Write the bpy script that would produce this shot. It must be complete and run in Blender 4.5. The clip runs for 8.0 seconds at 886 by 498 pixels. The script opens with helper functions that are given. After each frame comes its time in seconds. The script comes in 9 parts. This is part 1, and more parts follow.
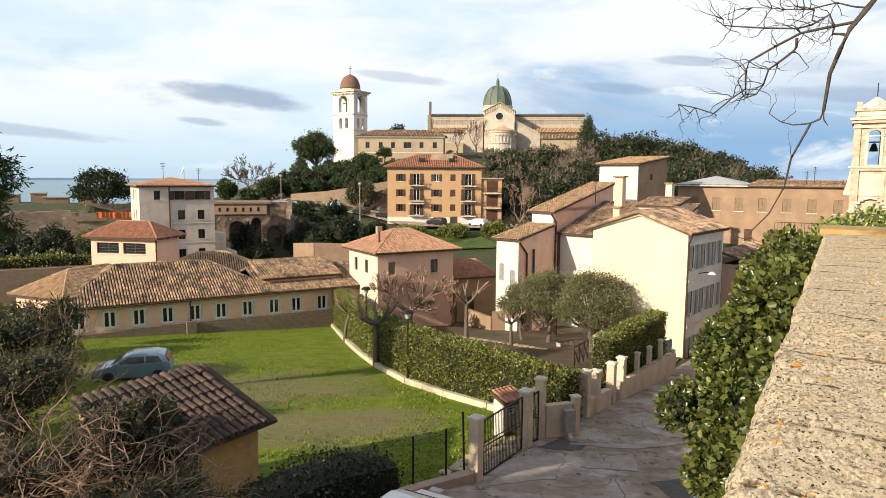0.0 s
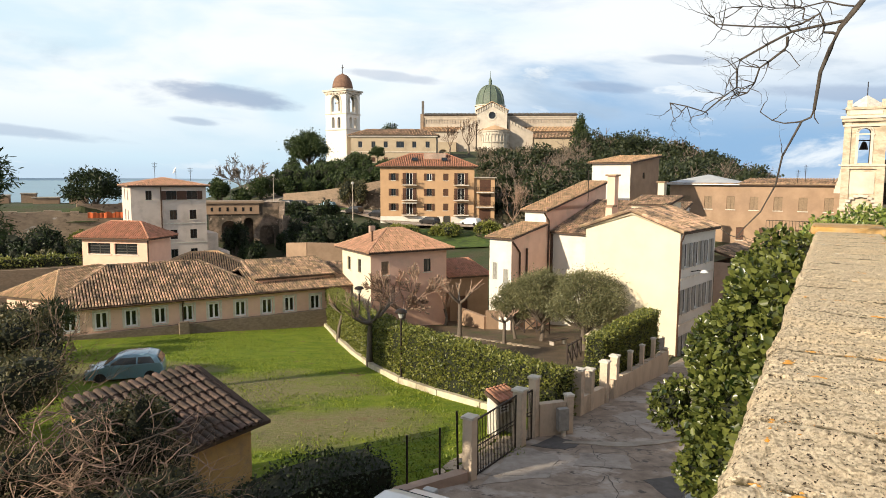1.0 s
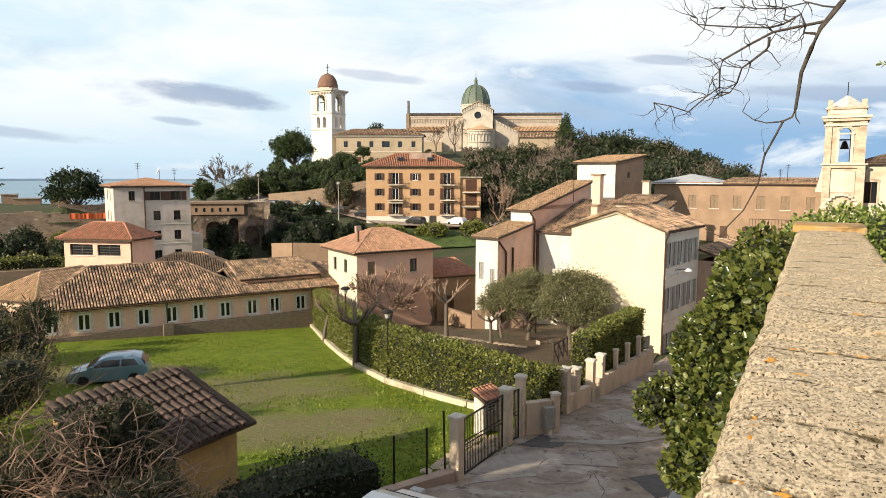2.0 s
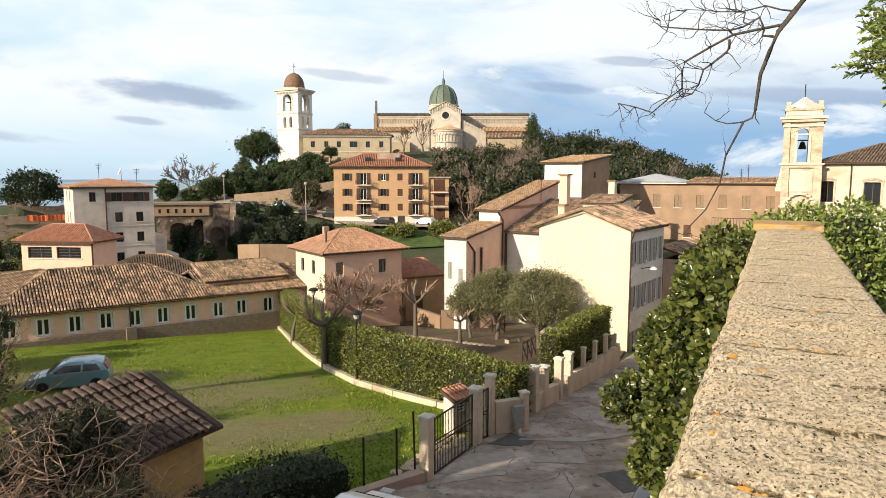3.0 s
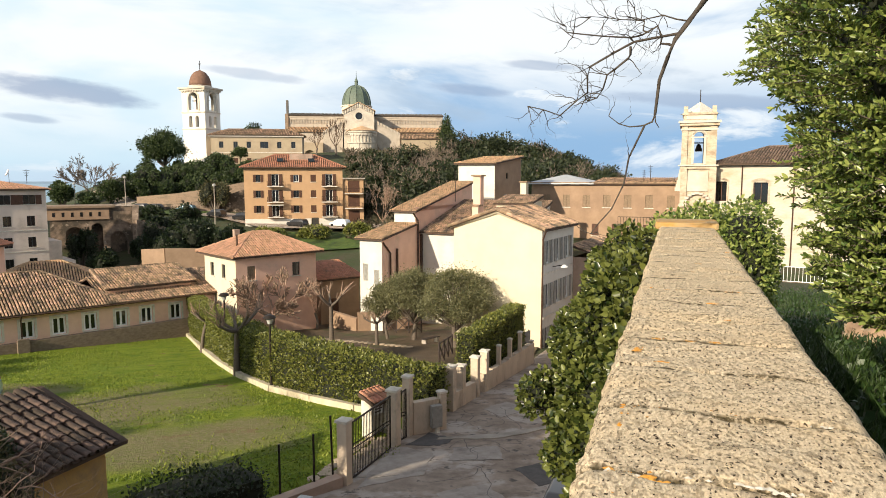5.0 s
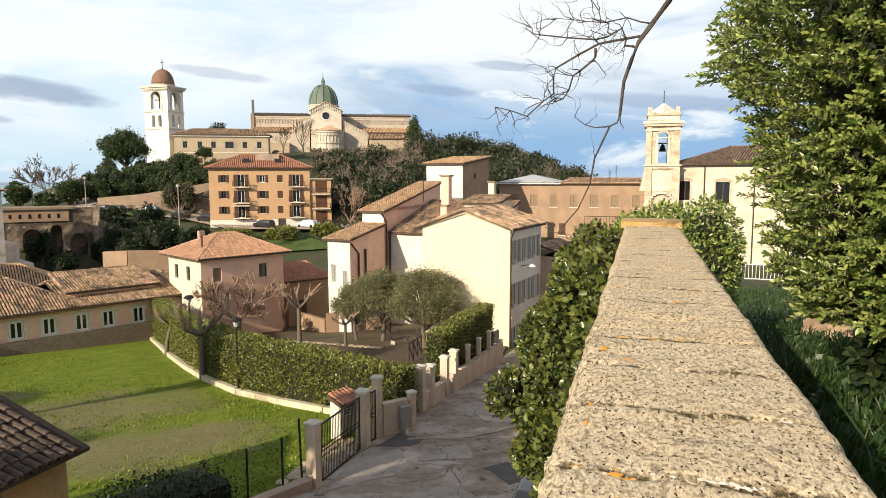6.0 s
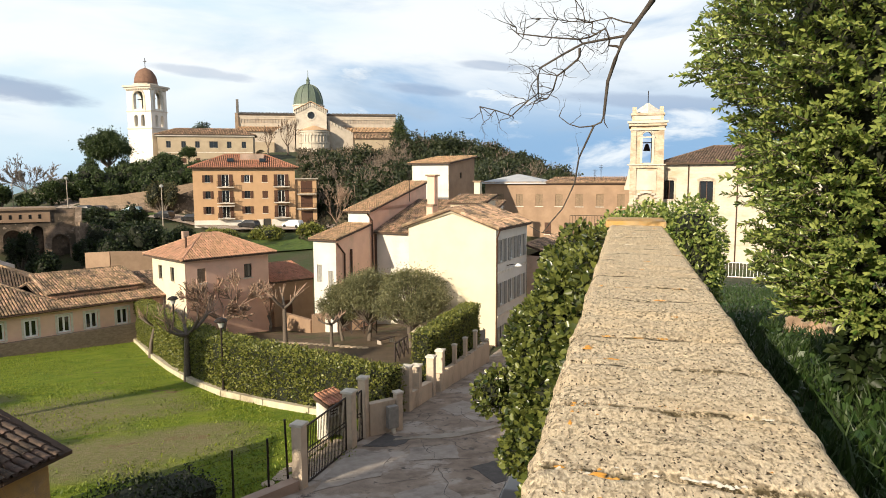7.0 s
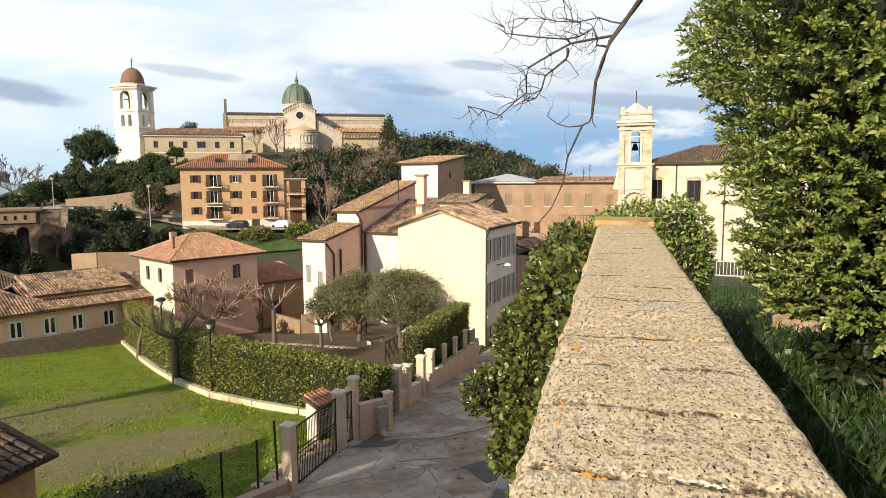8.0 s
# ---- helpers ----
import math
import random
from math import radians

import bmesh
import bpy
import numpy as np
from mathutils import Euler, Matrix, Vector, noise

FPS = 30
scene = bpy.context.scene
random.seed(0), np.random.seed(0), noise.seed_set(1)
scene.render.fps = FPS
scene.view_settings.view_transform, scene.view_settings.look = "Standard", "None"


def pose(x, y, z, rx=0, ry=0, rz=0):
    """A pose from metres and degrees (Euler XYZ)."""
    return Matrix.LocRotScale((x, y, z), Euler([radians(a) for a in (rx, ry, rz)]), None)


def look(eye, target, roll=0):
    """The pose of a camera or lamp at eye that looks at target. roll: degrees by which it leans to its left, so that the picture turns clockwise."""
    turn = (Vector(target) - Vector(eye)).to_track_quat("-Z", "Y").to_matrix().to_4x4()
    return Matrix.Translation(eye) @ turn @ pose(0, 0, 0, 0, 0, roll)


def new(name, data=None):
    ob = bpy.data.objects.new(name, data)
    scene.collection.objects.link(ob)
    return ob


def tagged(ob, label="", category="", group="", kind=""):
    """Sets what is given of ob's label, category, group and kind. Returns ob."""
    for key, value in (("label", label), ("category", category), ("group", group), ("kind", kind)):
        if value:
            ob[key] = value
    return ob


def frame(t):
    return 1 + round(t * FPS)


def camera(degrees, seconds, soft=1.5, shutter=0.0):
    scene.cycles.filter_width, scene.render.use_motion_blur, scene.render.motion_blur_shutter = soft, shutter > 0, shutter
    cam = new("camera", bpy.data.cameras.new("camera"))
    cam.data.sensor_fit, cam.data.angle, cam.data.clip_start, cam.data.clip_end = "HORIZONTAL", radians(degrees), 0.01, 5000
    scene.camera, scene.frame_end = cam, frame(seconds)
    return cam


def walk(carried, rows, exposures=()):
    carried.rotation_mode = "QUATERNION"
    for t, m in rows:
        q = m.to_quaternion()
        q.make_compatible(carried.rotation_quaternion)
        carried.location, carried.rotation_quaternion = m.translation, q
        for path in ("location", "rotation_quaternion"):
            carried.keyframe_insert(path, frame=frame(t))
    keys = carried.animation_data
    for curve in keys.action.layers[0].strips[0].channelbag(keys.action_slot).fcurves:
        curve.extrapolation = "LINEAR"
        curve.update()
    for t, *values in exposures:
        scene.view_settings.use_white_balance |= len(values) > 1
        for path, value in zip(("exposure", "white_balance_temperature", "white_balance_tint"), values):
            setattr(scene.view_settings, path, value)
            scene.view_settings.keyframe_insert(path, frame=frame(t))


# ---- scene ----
# The camera: a hand-held pan to the right over a stone parapet. The eye starts near the origin; z = 0 is eye level.
cam = camera(67.2, 8.0, soft=0.9)
PATH = [
    (0, pose(-0.036, -0.028, -0.004, 83.900, -0.408, -0.000)),
    (0.5, pose(-0.034, -0.025, -0.004, 83.867, -0.334, -0.270)),
    (1, pose(-0.032, -0.020, -0.005, 83.836, -0.264, -0.606)),
    (1.5, pose(-0.030, -0.018, -0.005, 83.820, -0.211, -0.896)),
    (3, pose(-0.023, -0.013, -0.005, 83.838, -0.053, -4.516)),
    (3.5, pose(-0.022, -0.012, -0.004, 83.839, -0.043, -5.739)),
    (4, pose(-0.021, -0.013, -0.003, 83.864, -0.004, -7.536)),
    (4.5, pose(-0.018, -0.009, -0.004, 83.897, -0.001, -9.558)),
    (5, pose(-0.016, -0.010, -0.003, 83.926, 0.043, -11.799)),
    (6.5, pose(-0.011, -0.009, -0.000, 83.914, 0.187, -15.212)),
    (7, pose(-0.006, -0.005, -0.000, 83.895, 0.238, -15.728)),
    (7.5, pose(-0.004, -0.002, -0.001, 83.893, 0.288, -16.139)),
    (8, pose(0.000, 0.000, 0.000, 83.876, 0.347, -16.641)),
]
walk(cam, PATH)

# ---- light ----
SUN_EL, SUN_AZ = 23.0, 234.0          # degrees; azimuth clockwise from +y
to_sun = Vector((math.sin(radians(SUN_AZ)) * math.cos(radians(SUN_EL)), math.cos(radians(SUN_AZ)) * math.cos(radians(SUN_EL)), math.sin(radians(SUN_EL))))
sun = new("sun", bpy.data.lights.new("sun", "SUN"))
sun.data.energy, sun.data.angle, sun.data.color = 5.0, radians(0.6), (1.0, 0.86, 0.66)
sun.matrix_world = look((0, 0, 60), Vector((0, 0, 60)) - to_sun)
scene.view_settings.exposure = 0.45


def build_world():
    """Winter sky: a Nishita sky with drifting white and grey cloud."""
    world = bpy.data.worlds.new("sky")
    scene.world = world
    world.use_nodes = True
    nt = world.node_tree
    nt.nodes.clear()
    def nd(kind, **kw):
        n = nt.nodes.new(kind)
        for k, v in kw.items():
            n.inputs[k].default_value = v
        return n
    lk = nt.links.new
    sky = nt.nodes.new("ShaderNodeTexSky")
    sky.sky_type, sky.sun_disc = "NISHITA", False
    sky.sun_elevation, sky.sun_rotation = radians(SUN_EL), radians(SUN_AZ)
    sky.altitude, sky.air_density, sky.dust_density, sky.ozone_density = 60, 1.0, 1.2, 2.0
    skyc = nd("ShaderNodeVectorMath")
    skyc.operation = "SCALE"
    skyc.inputs["Scale"].default_value = 0.13
    lk(sky.outputs[0], skyc.inputs[0])
    tc = nt.nodes.new("ShaderNodeTexCoord")
    sep = nt.nodes.new("ShaderNodeSeparateXYZ")
    lk(tc.outputs["Generated"], sep.inputs[0])
    def mth(op, a, b=None, clamp=False):
        n = nt.nodes.new("ShaderNodeMath")
        n.operation, n.use_clamp = op, clamp
        for i, v in enumerate((a, b)):
            if v is None:
                continue
            if isinstance(v, (int, float)):
                n.inputs[i].default_value = v
            else:
                lk(v, n.inputs[i])
        return n.outputs[0]
    def mix(fac, a, b):
        n = nt.nodes.new("ShaderNodeMix")
        n.data_type = "RGBA"
        for sock, v in ((n.inputs[0], fac), (n.inputs[6], a), (n.inputs[7], b)):
            if isinstance(v, (tuple, float)):
                sock.default_value = v
            else:
                lk(v, sock)
        return n.outputs[2]
    def ramp(src, lo, hi, a=0.0, b=1.0):
        mr = nd("ShaderNodeMapRange", **{"From Min": lo, "From Max": hi, "To Min": a, "To Max": b})
        mr.interpolation_type = "SMOOTHSTEP"
        lk(src, mr.inputs[0])
        return mr.outputs[0]
    # bearing and height in degrees
    az = mth("MULTIPLY", mth("ARCTAN2", sep.outputs[0], sep.outputs[1]), 57.2958)
    el = mth("MULTIPLY", mth("ARCSINE", sep.outputs[2]), 57.2958)
    comb = nt.nodes.new("ShaderNodeCombineXYZ")
    lk(mth("MULTIPLY", az, 0.3), comb.inputs[0])
    lk(mth("ADD", el, mth("MULTIPLY", az, 0.03)), comb.inputs[1])
    def cloud(scale, detail, rough, lo, hi, shift, distort=0.4):
        mp = nt.nodes.new("ShaderNodeMapping")
        mp.inputs["Location"].default_value = shift
        lk(comb.outputs[0], mp.inputs[0])
        no = nd("ShaderNodeTexNoise", Scale=scale, Detail=detail, Roughness=rough, Distortion=distort)
        lk(mp.outputs[0], no.inputs["Vector"])
        return ramp(no.outputs[0], lo, hi)
    # clear air: pale blue over the sea in the west, deeper grey-blue in the north-east
    east = ramp(az, -12.0, 14.0)
    air = mix(east, (0.52, 0.70, 0.82, 1), (0.27, 0.45, 0.68, 1))
    # thick white cloud above, thin below; it hangs lower in the west
    foot = mth("ADD", 3.6, mth("MULTIPLY", east, 3.4))
    lift = mth("SUBTRACT", el, foot)
    bank = mth("MULTIPLY", ramp(lift, -4.5, 3.5), cloud(0.16, 7.0, 0.55, 0.22, 0.52, (3.1, 1.7, 0.0)), True)
    wisp = mth("MULTIPLY", cloud(0.30, 8.0, 0.60, 0.50, 0.66, (9.4, 2.2, 0.0)), 0.85)
    white = mth("MAXIMUM", bank, wisp)
    c1 = mix(white, air, (0.86, 0.90, 0.92, 1))
    # blue openings high up in the west
    gap = mth("MULTIPLY", cloud(0.13, 5.0, 0.5, 0.46, 0.62, (1.3, 8.8, 0.0)), ramp(az, 16.0, -4.0))
    c1 = mix(mth("MULTIPLY", gap, 0.75), c1, (0.58, 0.76, 0.86, 1))
    # grey-blue undersides
    grey = mth("MULTIPLY", cloud(0.22, 6.0, 0.55, 0.53, 0.68, (7.3, 0.4, 0.0)), mth("MULTIPLY", ramp(el, 1.5, 4.0), ramp(el, 11.5, 8.0)))
    c1 = mix(mth("MULTIPLY", grey, 0.6), c1, (0.38, 0.49, 0.62, 1))
    # long lens-shaped grey clouds
    wob = nd("ShaderNodeTexNoise", Scale=0.55, Detail=5.0, Roughness=0.6)
    lk(comb.outputs[0], wob.inputs["Vector"])
    for a0, e0, wa, we, amt in ((-17.0, 6.4, 6.2, 0.95, 0.75), (-3.5, 8.3, 4.2, 0.5, 0.4), (-19.5, 4.3, 2.0, 0.35, 0.5), (20.0, 9.2, 3.2, 0.4, 0.5), (14.0, 7.4, 4.0, 0.5, 0.5), (-33.0, 3.3, 9.0, 0.5, 0.45), (33.0, 6.0, 9.0, 0.7, 0.5)):
        u = mth("DIVIDE", mth("SUBTRACT", az, a0), wa)
        v = mth("DIVIDE", mth("ADD", mth("SUBTRACT", el, e0), mth("MULTIPLY", mth("SUBTRACT", az, a0), 0.09)), we)
        d = mth("ADD", mth("ADD", mth("MULTIPLY", u, u), mth("MULTIPLY", v, v)), mth("MULTIPLY", mth("SUBTRACT", wob.outputs[0], 0.5), 2.6))
        c1 = mix(mth("MULTIPLY", ramp(d, 1.15, 0.15), amt), c1, (0.28, 0.36, 0.51, 1))
    # haze on the sea line
    c1 = mix(ramp(el, 1.6, 0.0, 0.0, 0.6), c1, (0.52, 0.63, 0.76, 1))
    # overhead the cloud thins and the blue shows
    thin = mix(ramp(el, 20.0, 55.0, 0.66, 0.40), skyc.outputs[0], (0.66, 0.66, 0.65, 1))
    c2 = mix(ramp(el, 13.0, 24.0), c1, thin)
    bg = nd("ShaderNodeBackground", Strength=0.84)
    lk(c2, bg.inputs[0])
    out = nt.nodes.new("ShaderNodeOutputWorld")
    lk(bg.outputs[0], out.inputs[0])


build_world()

# ---- materials ----
def material(name, color, color2=None, scale=4.0, rough=0.85, bump=0.3, bump_scale=30.0, stain=None, stain_scale=0.5, stain_lo=0.5, stain_hi=0.7,
             island=0.0, obj=0.0, metal=0.0, spec=0.4, stretch=(1, 1, 1), bump_dist=0.02, coat=0.0, spread=(0.35, 0.68), stain2=None):
    """A procedural surface: two mottled colours, stains of a third, fine relief, and per-piece variation."""
    m = bpy.data.materials.new(name)
    m.use_nodes = True
    nt = m.node_tree
    b = nt.nodes["Principled BSDF"]
    lk = nt.links.new
    tc = nt.nodes.new("ShaderNodeTexCoord")
    mp = nt.nodes.new("ShaderNodeMapping")
    mp.inputs["Scale"].default_value = stretch
    lk(tc.outputs["Object"], mp.inputs[0])
    def noise_tex(s, d=4.0, r=0.6):
        n = nt.nodes.new("ShaderNodeTexNoise")
        n.inputs["Scale"].default_value, n.inputs["Detail"].default_value, n.inputs["Roughness"].default_value = s, d, r
        lk(mp.outputs[0], n.inputs["Vector"])
        return n.outputs[0]
    def ramp(src, lo, hi):
        n = nt.nodes.new("ShaderNodeMapRange")
        n.inputs["From Min"].default_value, n.inputs["From Max"].default_value = lo, hi
        lk(src, n.inputs[0])
        return n.outputs[0]
    def mix(fac, a, c, mode="MIX"):
        n = nt.nodes.new("ShaderNodeMix")
        n.data_type, n.blend_type = "RGBA", mode
        for sock, v in ((n.inputs[0], fac), (n.inputs[6], a), (n.inputs[7], c)):
            if isinstance(v, (tuple, float)):
                sock.default_value = v
            else:
                lk(v, sock)
        return n.outputs[2]
    c1 = (*color, 1)
    c2 = (*(color2 or tuple(v * 0.72 for v in color)), 1)
    col = mix(ramp(noise_tex(scale), *spread), c1, c2)
    if stain:
        col = mix(ramp(noise_tex(stain_scale, 6.0, 0.65), stain_lo, stain_hi), col, (*stain, 1))
    if stain2:
        col = mix(ramp(noise_tex(stain_scale * 3.7, 5.0, 0.7), 0.58, 0.66), col, (*stain2, 1))
    if island or obj:
        src = nt.nodes.new("ShaderNodeNewGeometry").outputs["Random Per Island"] if island else nt.nodes.new("ShaderNodeObjectInfo").outputs["Random"]
        mr = nt.nodes.new("ShaderNodeMapRange")
        amt = island or obj
        mr.inputs["To Min"].default_value, mr.inputs["To Max"].default_value = 1 - amt, 1 + amt
        lk(src, mr.inputs[0])
        hsv = nt.nodes.new("ShaderNodeHueSaturation")
        lk(mr.outputs[0], hsv.inputs["Value"])
        mr2 = nt.nodes.new("ShaderNodeMapRange")
        mr2.inputs["To Min"].default_value, mr2.inputs["To Max"].default_value = 0.5 + 0.03 * amt, 0.5 - 0.03 * amt
        lk(src, mr2.inputs[0])
        lk(mr2.outputs[0], hsv.inputs["Hue"])
        lk(col, hsv.inputs["Color"])
        col = hsv.outputs[0]
    lk(col, b.inputs["Base Color"])
    b.inputs["Roughness"].default_value, b.inputs["Metallic"].default_value = rough, metal
    b.inputs["Specular IOR Level"].default_value = spec
    b.inputs["Coat Weight"].default_value = coat
    if bump:
        bn = nt.nodes.new("ShaderNodeBump")
        bn.inputs["Strength"].default_value, bn.inputs["Distance"].default_value = bump, bump_dist
        lk(noise_tex(bump_scale, 5.0, 0.65), bn.inputs["Height"])
        lk(bn.outputs[0], b.inputs["Normal"])
    return m


def leaf_material(name, c1, c2, rough=0.5, trans=0.25):
    """Leaves: colour varies leaf by leaf, some light passes through."""
    m = bpy.data.materials.new(name)
    m.use_nodes = True
    nt = m.node_tree
    b = nt.nodes["Principled BSDF"]
    geo = nt.nodes.new("ShaderNodeNewGeometry")
    mx = nt.nodes.new("ShaderNodeMix")
    mx.data_type = "RGBA"
    mx.inputs[6].default_value, mx.inputs[7].default_value = (*c1, 1), (*c2, 1)
    nt.links.new(geo.outputs["Random Per Island"], mx.inputs[0])
    nt.links.new(mx.outputs[2], b.inputs["Base Color"])
    b.inputs["Roughness"].default_value = rough
    tr = nt.nodes.new("ShaderNodeBsdfTranslucent")
    nt.links.new(mx.outputs[2], tr.inputs[0])
    ms = nt.nodes.new("ShaderNodeMixShader")
    ms.inputs[0].default_value = trans
    nt.links.new(b.outputs[0], ms.inputs[1])
    nt.links.new(tr.outputs[0], ms.inputs[2])
    nt.links.new(ms.outputs[0], nt.nodes["Material Output"].inputs[0])
    return m


def glass_material(name, color):
    m = bpy.data.materials.new(name)
    m.use_nodes = True
    b = m.node_tree.nodes["Principled BSDF"]
    b.inputs["Base Color"].default_value = (*color, 1)
    b.inputs["Roughness"].default_value, b.inputs["Specular IOR Level"].default_value = 0.08, 0.6
    return m


M = {}
M["peach"] = material("peach_render", (0.79, 0.52, 0.39), (0.72, 0.46, 0.34), 1.2, stain=(0.54, 0.39, 0.28), stain_scale=0.35, stain_lo=0.58, stain_hi=0.8, bump=0.15)
M["cream"] = material("cream_render", (0.68, 0.60, 0.45), (0.63, 0.55, 0.40), 0.7, stain=(0.62, 0.52, 0.36), stain_scale=0.3, stain_lo=0.58, stain_hi=0.85, bump=0.12)
M["white"] = material("white_render", (0.68, 0.645, 0.58), (0.60, 0.565, 0.50), 0.6, stain=(0.5, 0.47, 0.42), stain_scale=0.3, stain_lo=0.55, stain_hi=0.8, bump=0.12)
M["ochre"] = material("ochre_render", (0.50, 0.315, 0.175), (0.44, 0.275, 0.15), 0.8, stain=(0.42, 0.26, 0.14), stain_scale=0.25, stain_lo=0.6, stain_hi=0.85, bump=0.1)
M["tan"] = material("tan_render", (0.37, 0.25, 0.165), (0.29, 0.195, 0.125), 0.8, stain=(0.27, 0.18, 0.12), stain_scale=0.3, stain_lo=0.46, stain_hi=0.66, bump=0.15)
M["shedwall"] = material("shed_render", (0.62, 0.38, 0.15), (0.54, 0.32, 0.12), 2.0, stain=(0.36, 0.24, 0.13), stain_scale=1.1, bump=0.2)
M["warmstone"] = material("warm_stone", (0.60, 0.51, 0.385), (0.47, 0.385, 0.28), 2.2, stain=(0.36, 0.27, 0.18), stain_scale=0.7, stain_lo=0.48, stain_hi=0.66, bump=0.5, bump_scale=9, stretch=(1, 1, 2.0))
M["palestone"] = material("pale_stone", (0.651, 0.581, 0.475), (0.572, 0.502, 0.405), 0.8, stain=(0.458, 0.396, 0.317), stain_scale=0.25, bump=0.25, bump_scale=6)
M["churchwall"] = material("church_stone", (0.602, 0.55, 0.456), (0.516, 0.456, 0.361), 1.8, stain=(0.447, 0.361, 0.241), stain_scale=0.3, bump=0.4, bump_scale=7, stretch=(1, 1, 2.5))
M["brickwall"] = material("old_brick", (0.3, 0.217, 0.15), (0.225, 0.158, 0.105), 3.0, stain=(0.165, 0.128, 0.09), stain_scale=0.5, bump=0.5, bump_scale=8, stretch=(1, 1, 2.5))
M["ruin"] = material("ruined_masonry", (0.289, 0.212, 0.153), (0.17, 0.123, 0.0892), 1.6, stain=(0.0765, 0.0595, 0.0425), stain_scale=0.3, stain_lo=0.46, stain_hi=0.56, stain2=(0.383, 0.306, 0.238), bump=0.6, bump_scale=4)
M["plinth"] = material("stone_plinth", (0.23, 0.175, 0.13), (0.145, 0.11, 0.08), 4.0, bump=0.5, bump_scale=12, bump_dist=0.05, stretch=(1, 1, 2))
M["tile"] = material("clay_tile", (0.50, 0.34, 0.21), (0.34, 0.22, 0.14), 3.0, stain=(0.10, 0.078, 0.06), stain_scale=0.9, stain_lo=0.44, stain_hi=0.66, island=0.45, bump=0.3)
M["tilelight"] = material("light_clay_tile", (0.56, 0.38, 0.22), (0.44, 0.28, 0.16), 3.0, stain=(0.24, 0.18, 0.12), stain_scale=0.9, stain_lo=0.55, stain_hi=0.75, island=0.3, bump=0.3)
M["tilered"] = material("red_clay_tile", (0.46, 0.22, 0.135), (0.38, 0.18, 0.11), 2.0, stain=(0.24, 0.15, 0.10), stain_scale=0.5, stain_lo=0.6, island=0.22, bump=0.2)
M["tiledark"] = material("weathered_tile", (0.135, 0.09, 0.066), (0.062, 0.046, 0.036), 5.0, stain=(0.0504, 0.0432, 0.036), stain_scale=1.6, stain_lo=0.5, stain_hi=0.7, obj=0.4, bump=0.4)
M["tileedge"] = material("roof_underlay", (0.10, 0.065, 0.045), None, 4.0, bump=0.2)
M["trim"] = material("pale_trim", (0.72, 0.66, 0.56), None, 3.0, bump=0.1)
M["shutter_brown"] = material("brown_shutter", (0.10, 0.045, 0.025), None, 6.0, rough=0.6, bump=0.2)
M["shutter_dark"] = material("dark_shutter", (0.06, 0.055, 0.045), None, 6.0, rough=0.6, bump=0.2)
M["shutter_grey"] = material("grey_shutter", (0.34, 0.33, 0.30), None, 6.0, rough=0.7, bump=0.2)
M["shutter_tan"] = material("tan_shutter", (0.27, 0.19, 0.12), None, 6.0, rough=0.7, bump=0.2)
M["pane"] = glass_material("window_glass", (0.012, 0.014, 0.016))
M["pipe"] = material("brown_downpipe", (0.10, 0.055, 0.035), None, 6.0, rough=0.5, metal=0.3, bump=0.05)
M["iron"] = material("dark_iron", (0.025, 0.023, 0.022), (0.05, 0.035, 0.025), 12.0, rough=0.55, metal=0.6, bump=0.1)
M["metalroof"] = material("pale_metal_roof", (0.55, 0.56, 0.56), (0.48, 0.49, 0.5), 1.0, rough=0.5, metal=0.3, bump=0.1)
M["copper"] = material("verdigris_copper", (0.13, 0.165, 0.12), (0.085, 0.115, 0.09), 0.6, rough=0.6, stain=(0.19, 0.22, 0.175), stain_scale=0.3, bump=0.1)
M["domebrick"] = material("red_dome_tile", (0.23, 0.13, 0.085), (0.16, 0.09, 0.062), 1.5, bump=0.3, bump_scale=6)
M["asphalt"] = material("worn_asphalt", (0.37, 0.295, 0.23), (0.21, 0.163, 0.125), 1.6, stain=(0.45, 0.39, 0.335), stain_scale=0.6, stain_lo=0.5, stain_hi=0.6, stain2=(0.11, 0.093, 0.08), rough=0.9, bump=0.8, bump_scale=14)
M["patch"] = material("patched_concrete", (0.40, 0.35, 0.30), (0.31, 0.265, 0.225), 3.0, stain=(0.18, 0.15, 0.13), stain_scale=1.1, bump=0.35, bump_scale=40)
M["soil"] = material("hill_soil", (0.042, 0.062, 0.016), (0.062, 0.05, 0.028), 0.25, stain=(0.028, 0.046, 0.011), stain_scale=0.12, bump=0.5, bump_scale=2.0, bump_dist=0.3)
M["dirt"] = material("park_dirt", (0.124, 0.0845, 0.0488), (0.078, 0.0553, 0.0325), 0.9, stain=(0.0553, 0.065, 0.0195), stain_scale=0.3, stain_lo=0.52, stain_hi=0.66, bump=0.5, bump_scale=10, bump_dist=0.06)
M["concrete"] = material("weathered_concrete", (0.42, 0.37, 0.31), (0.33, 0.29, 0.24), 2.0, stain=(0.24, 0.21, 0.17), stain_scale=0.8, bump=0.3)
M["rosewall"] = material("pink_render", (0.448, 0.328, 0.256), (0.384, 0.28, 0.216), 1.6, stain=(0.272, 0.208, 0.16), stain_scale=0.6, bump=0.25)
M["pillar"] = material("pillar_render", (0.66, 0.54, 0.41), (0.55, 0.445, 0.335), 2.5, stain=(0.36, 0.31, 0.25), stain_scale=1.2, bump=0.25)
M["bark"] = material("grey_bark", (0.16, 0.13, 0.10), (0.09, 0.07, 0.055), 14.0, bump=0.6, bump_scale=30)
M["twig"] = material("pale_twig", (0.37, 0.26, 0.185), (0.21, 0.135, 0.092), 9.0, bump=0.3, island=0.45)
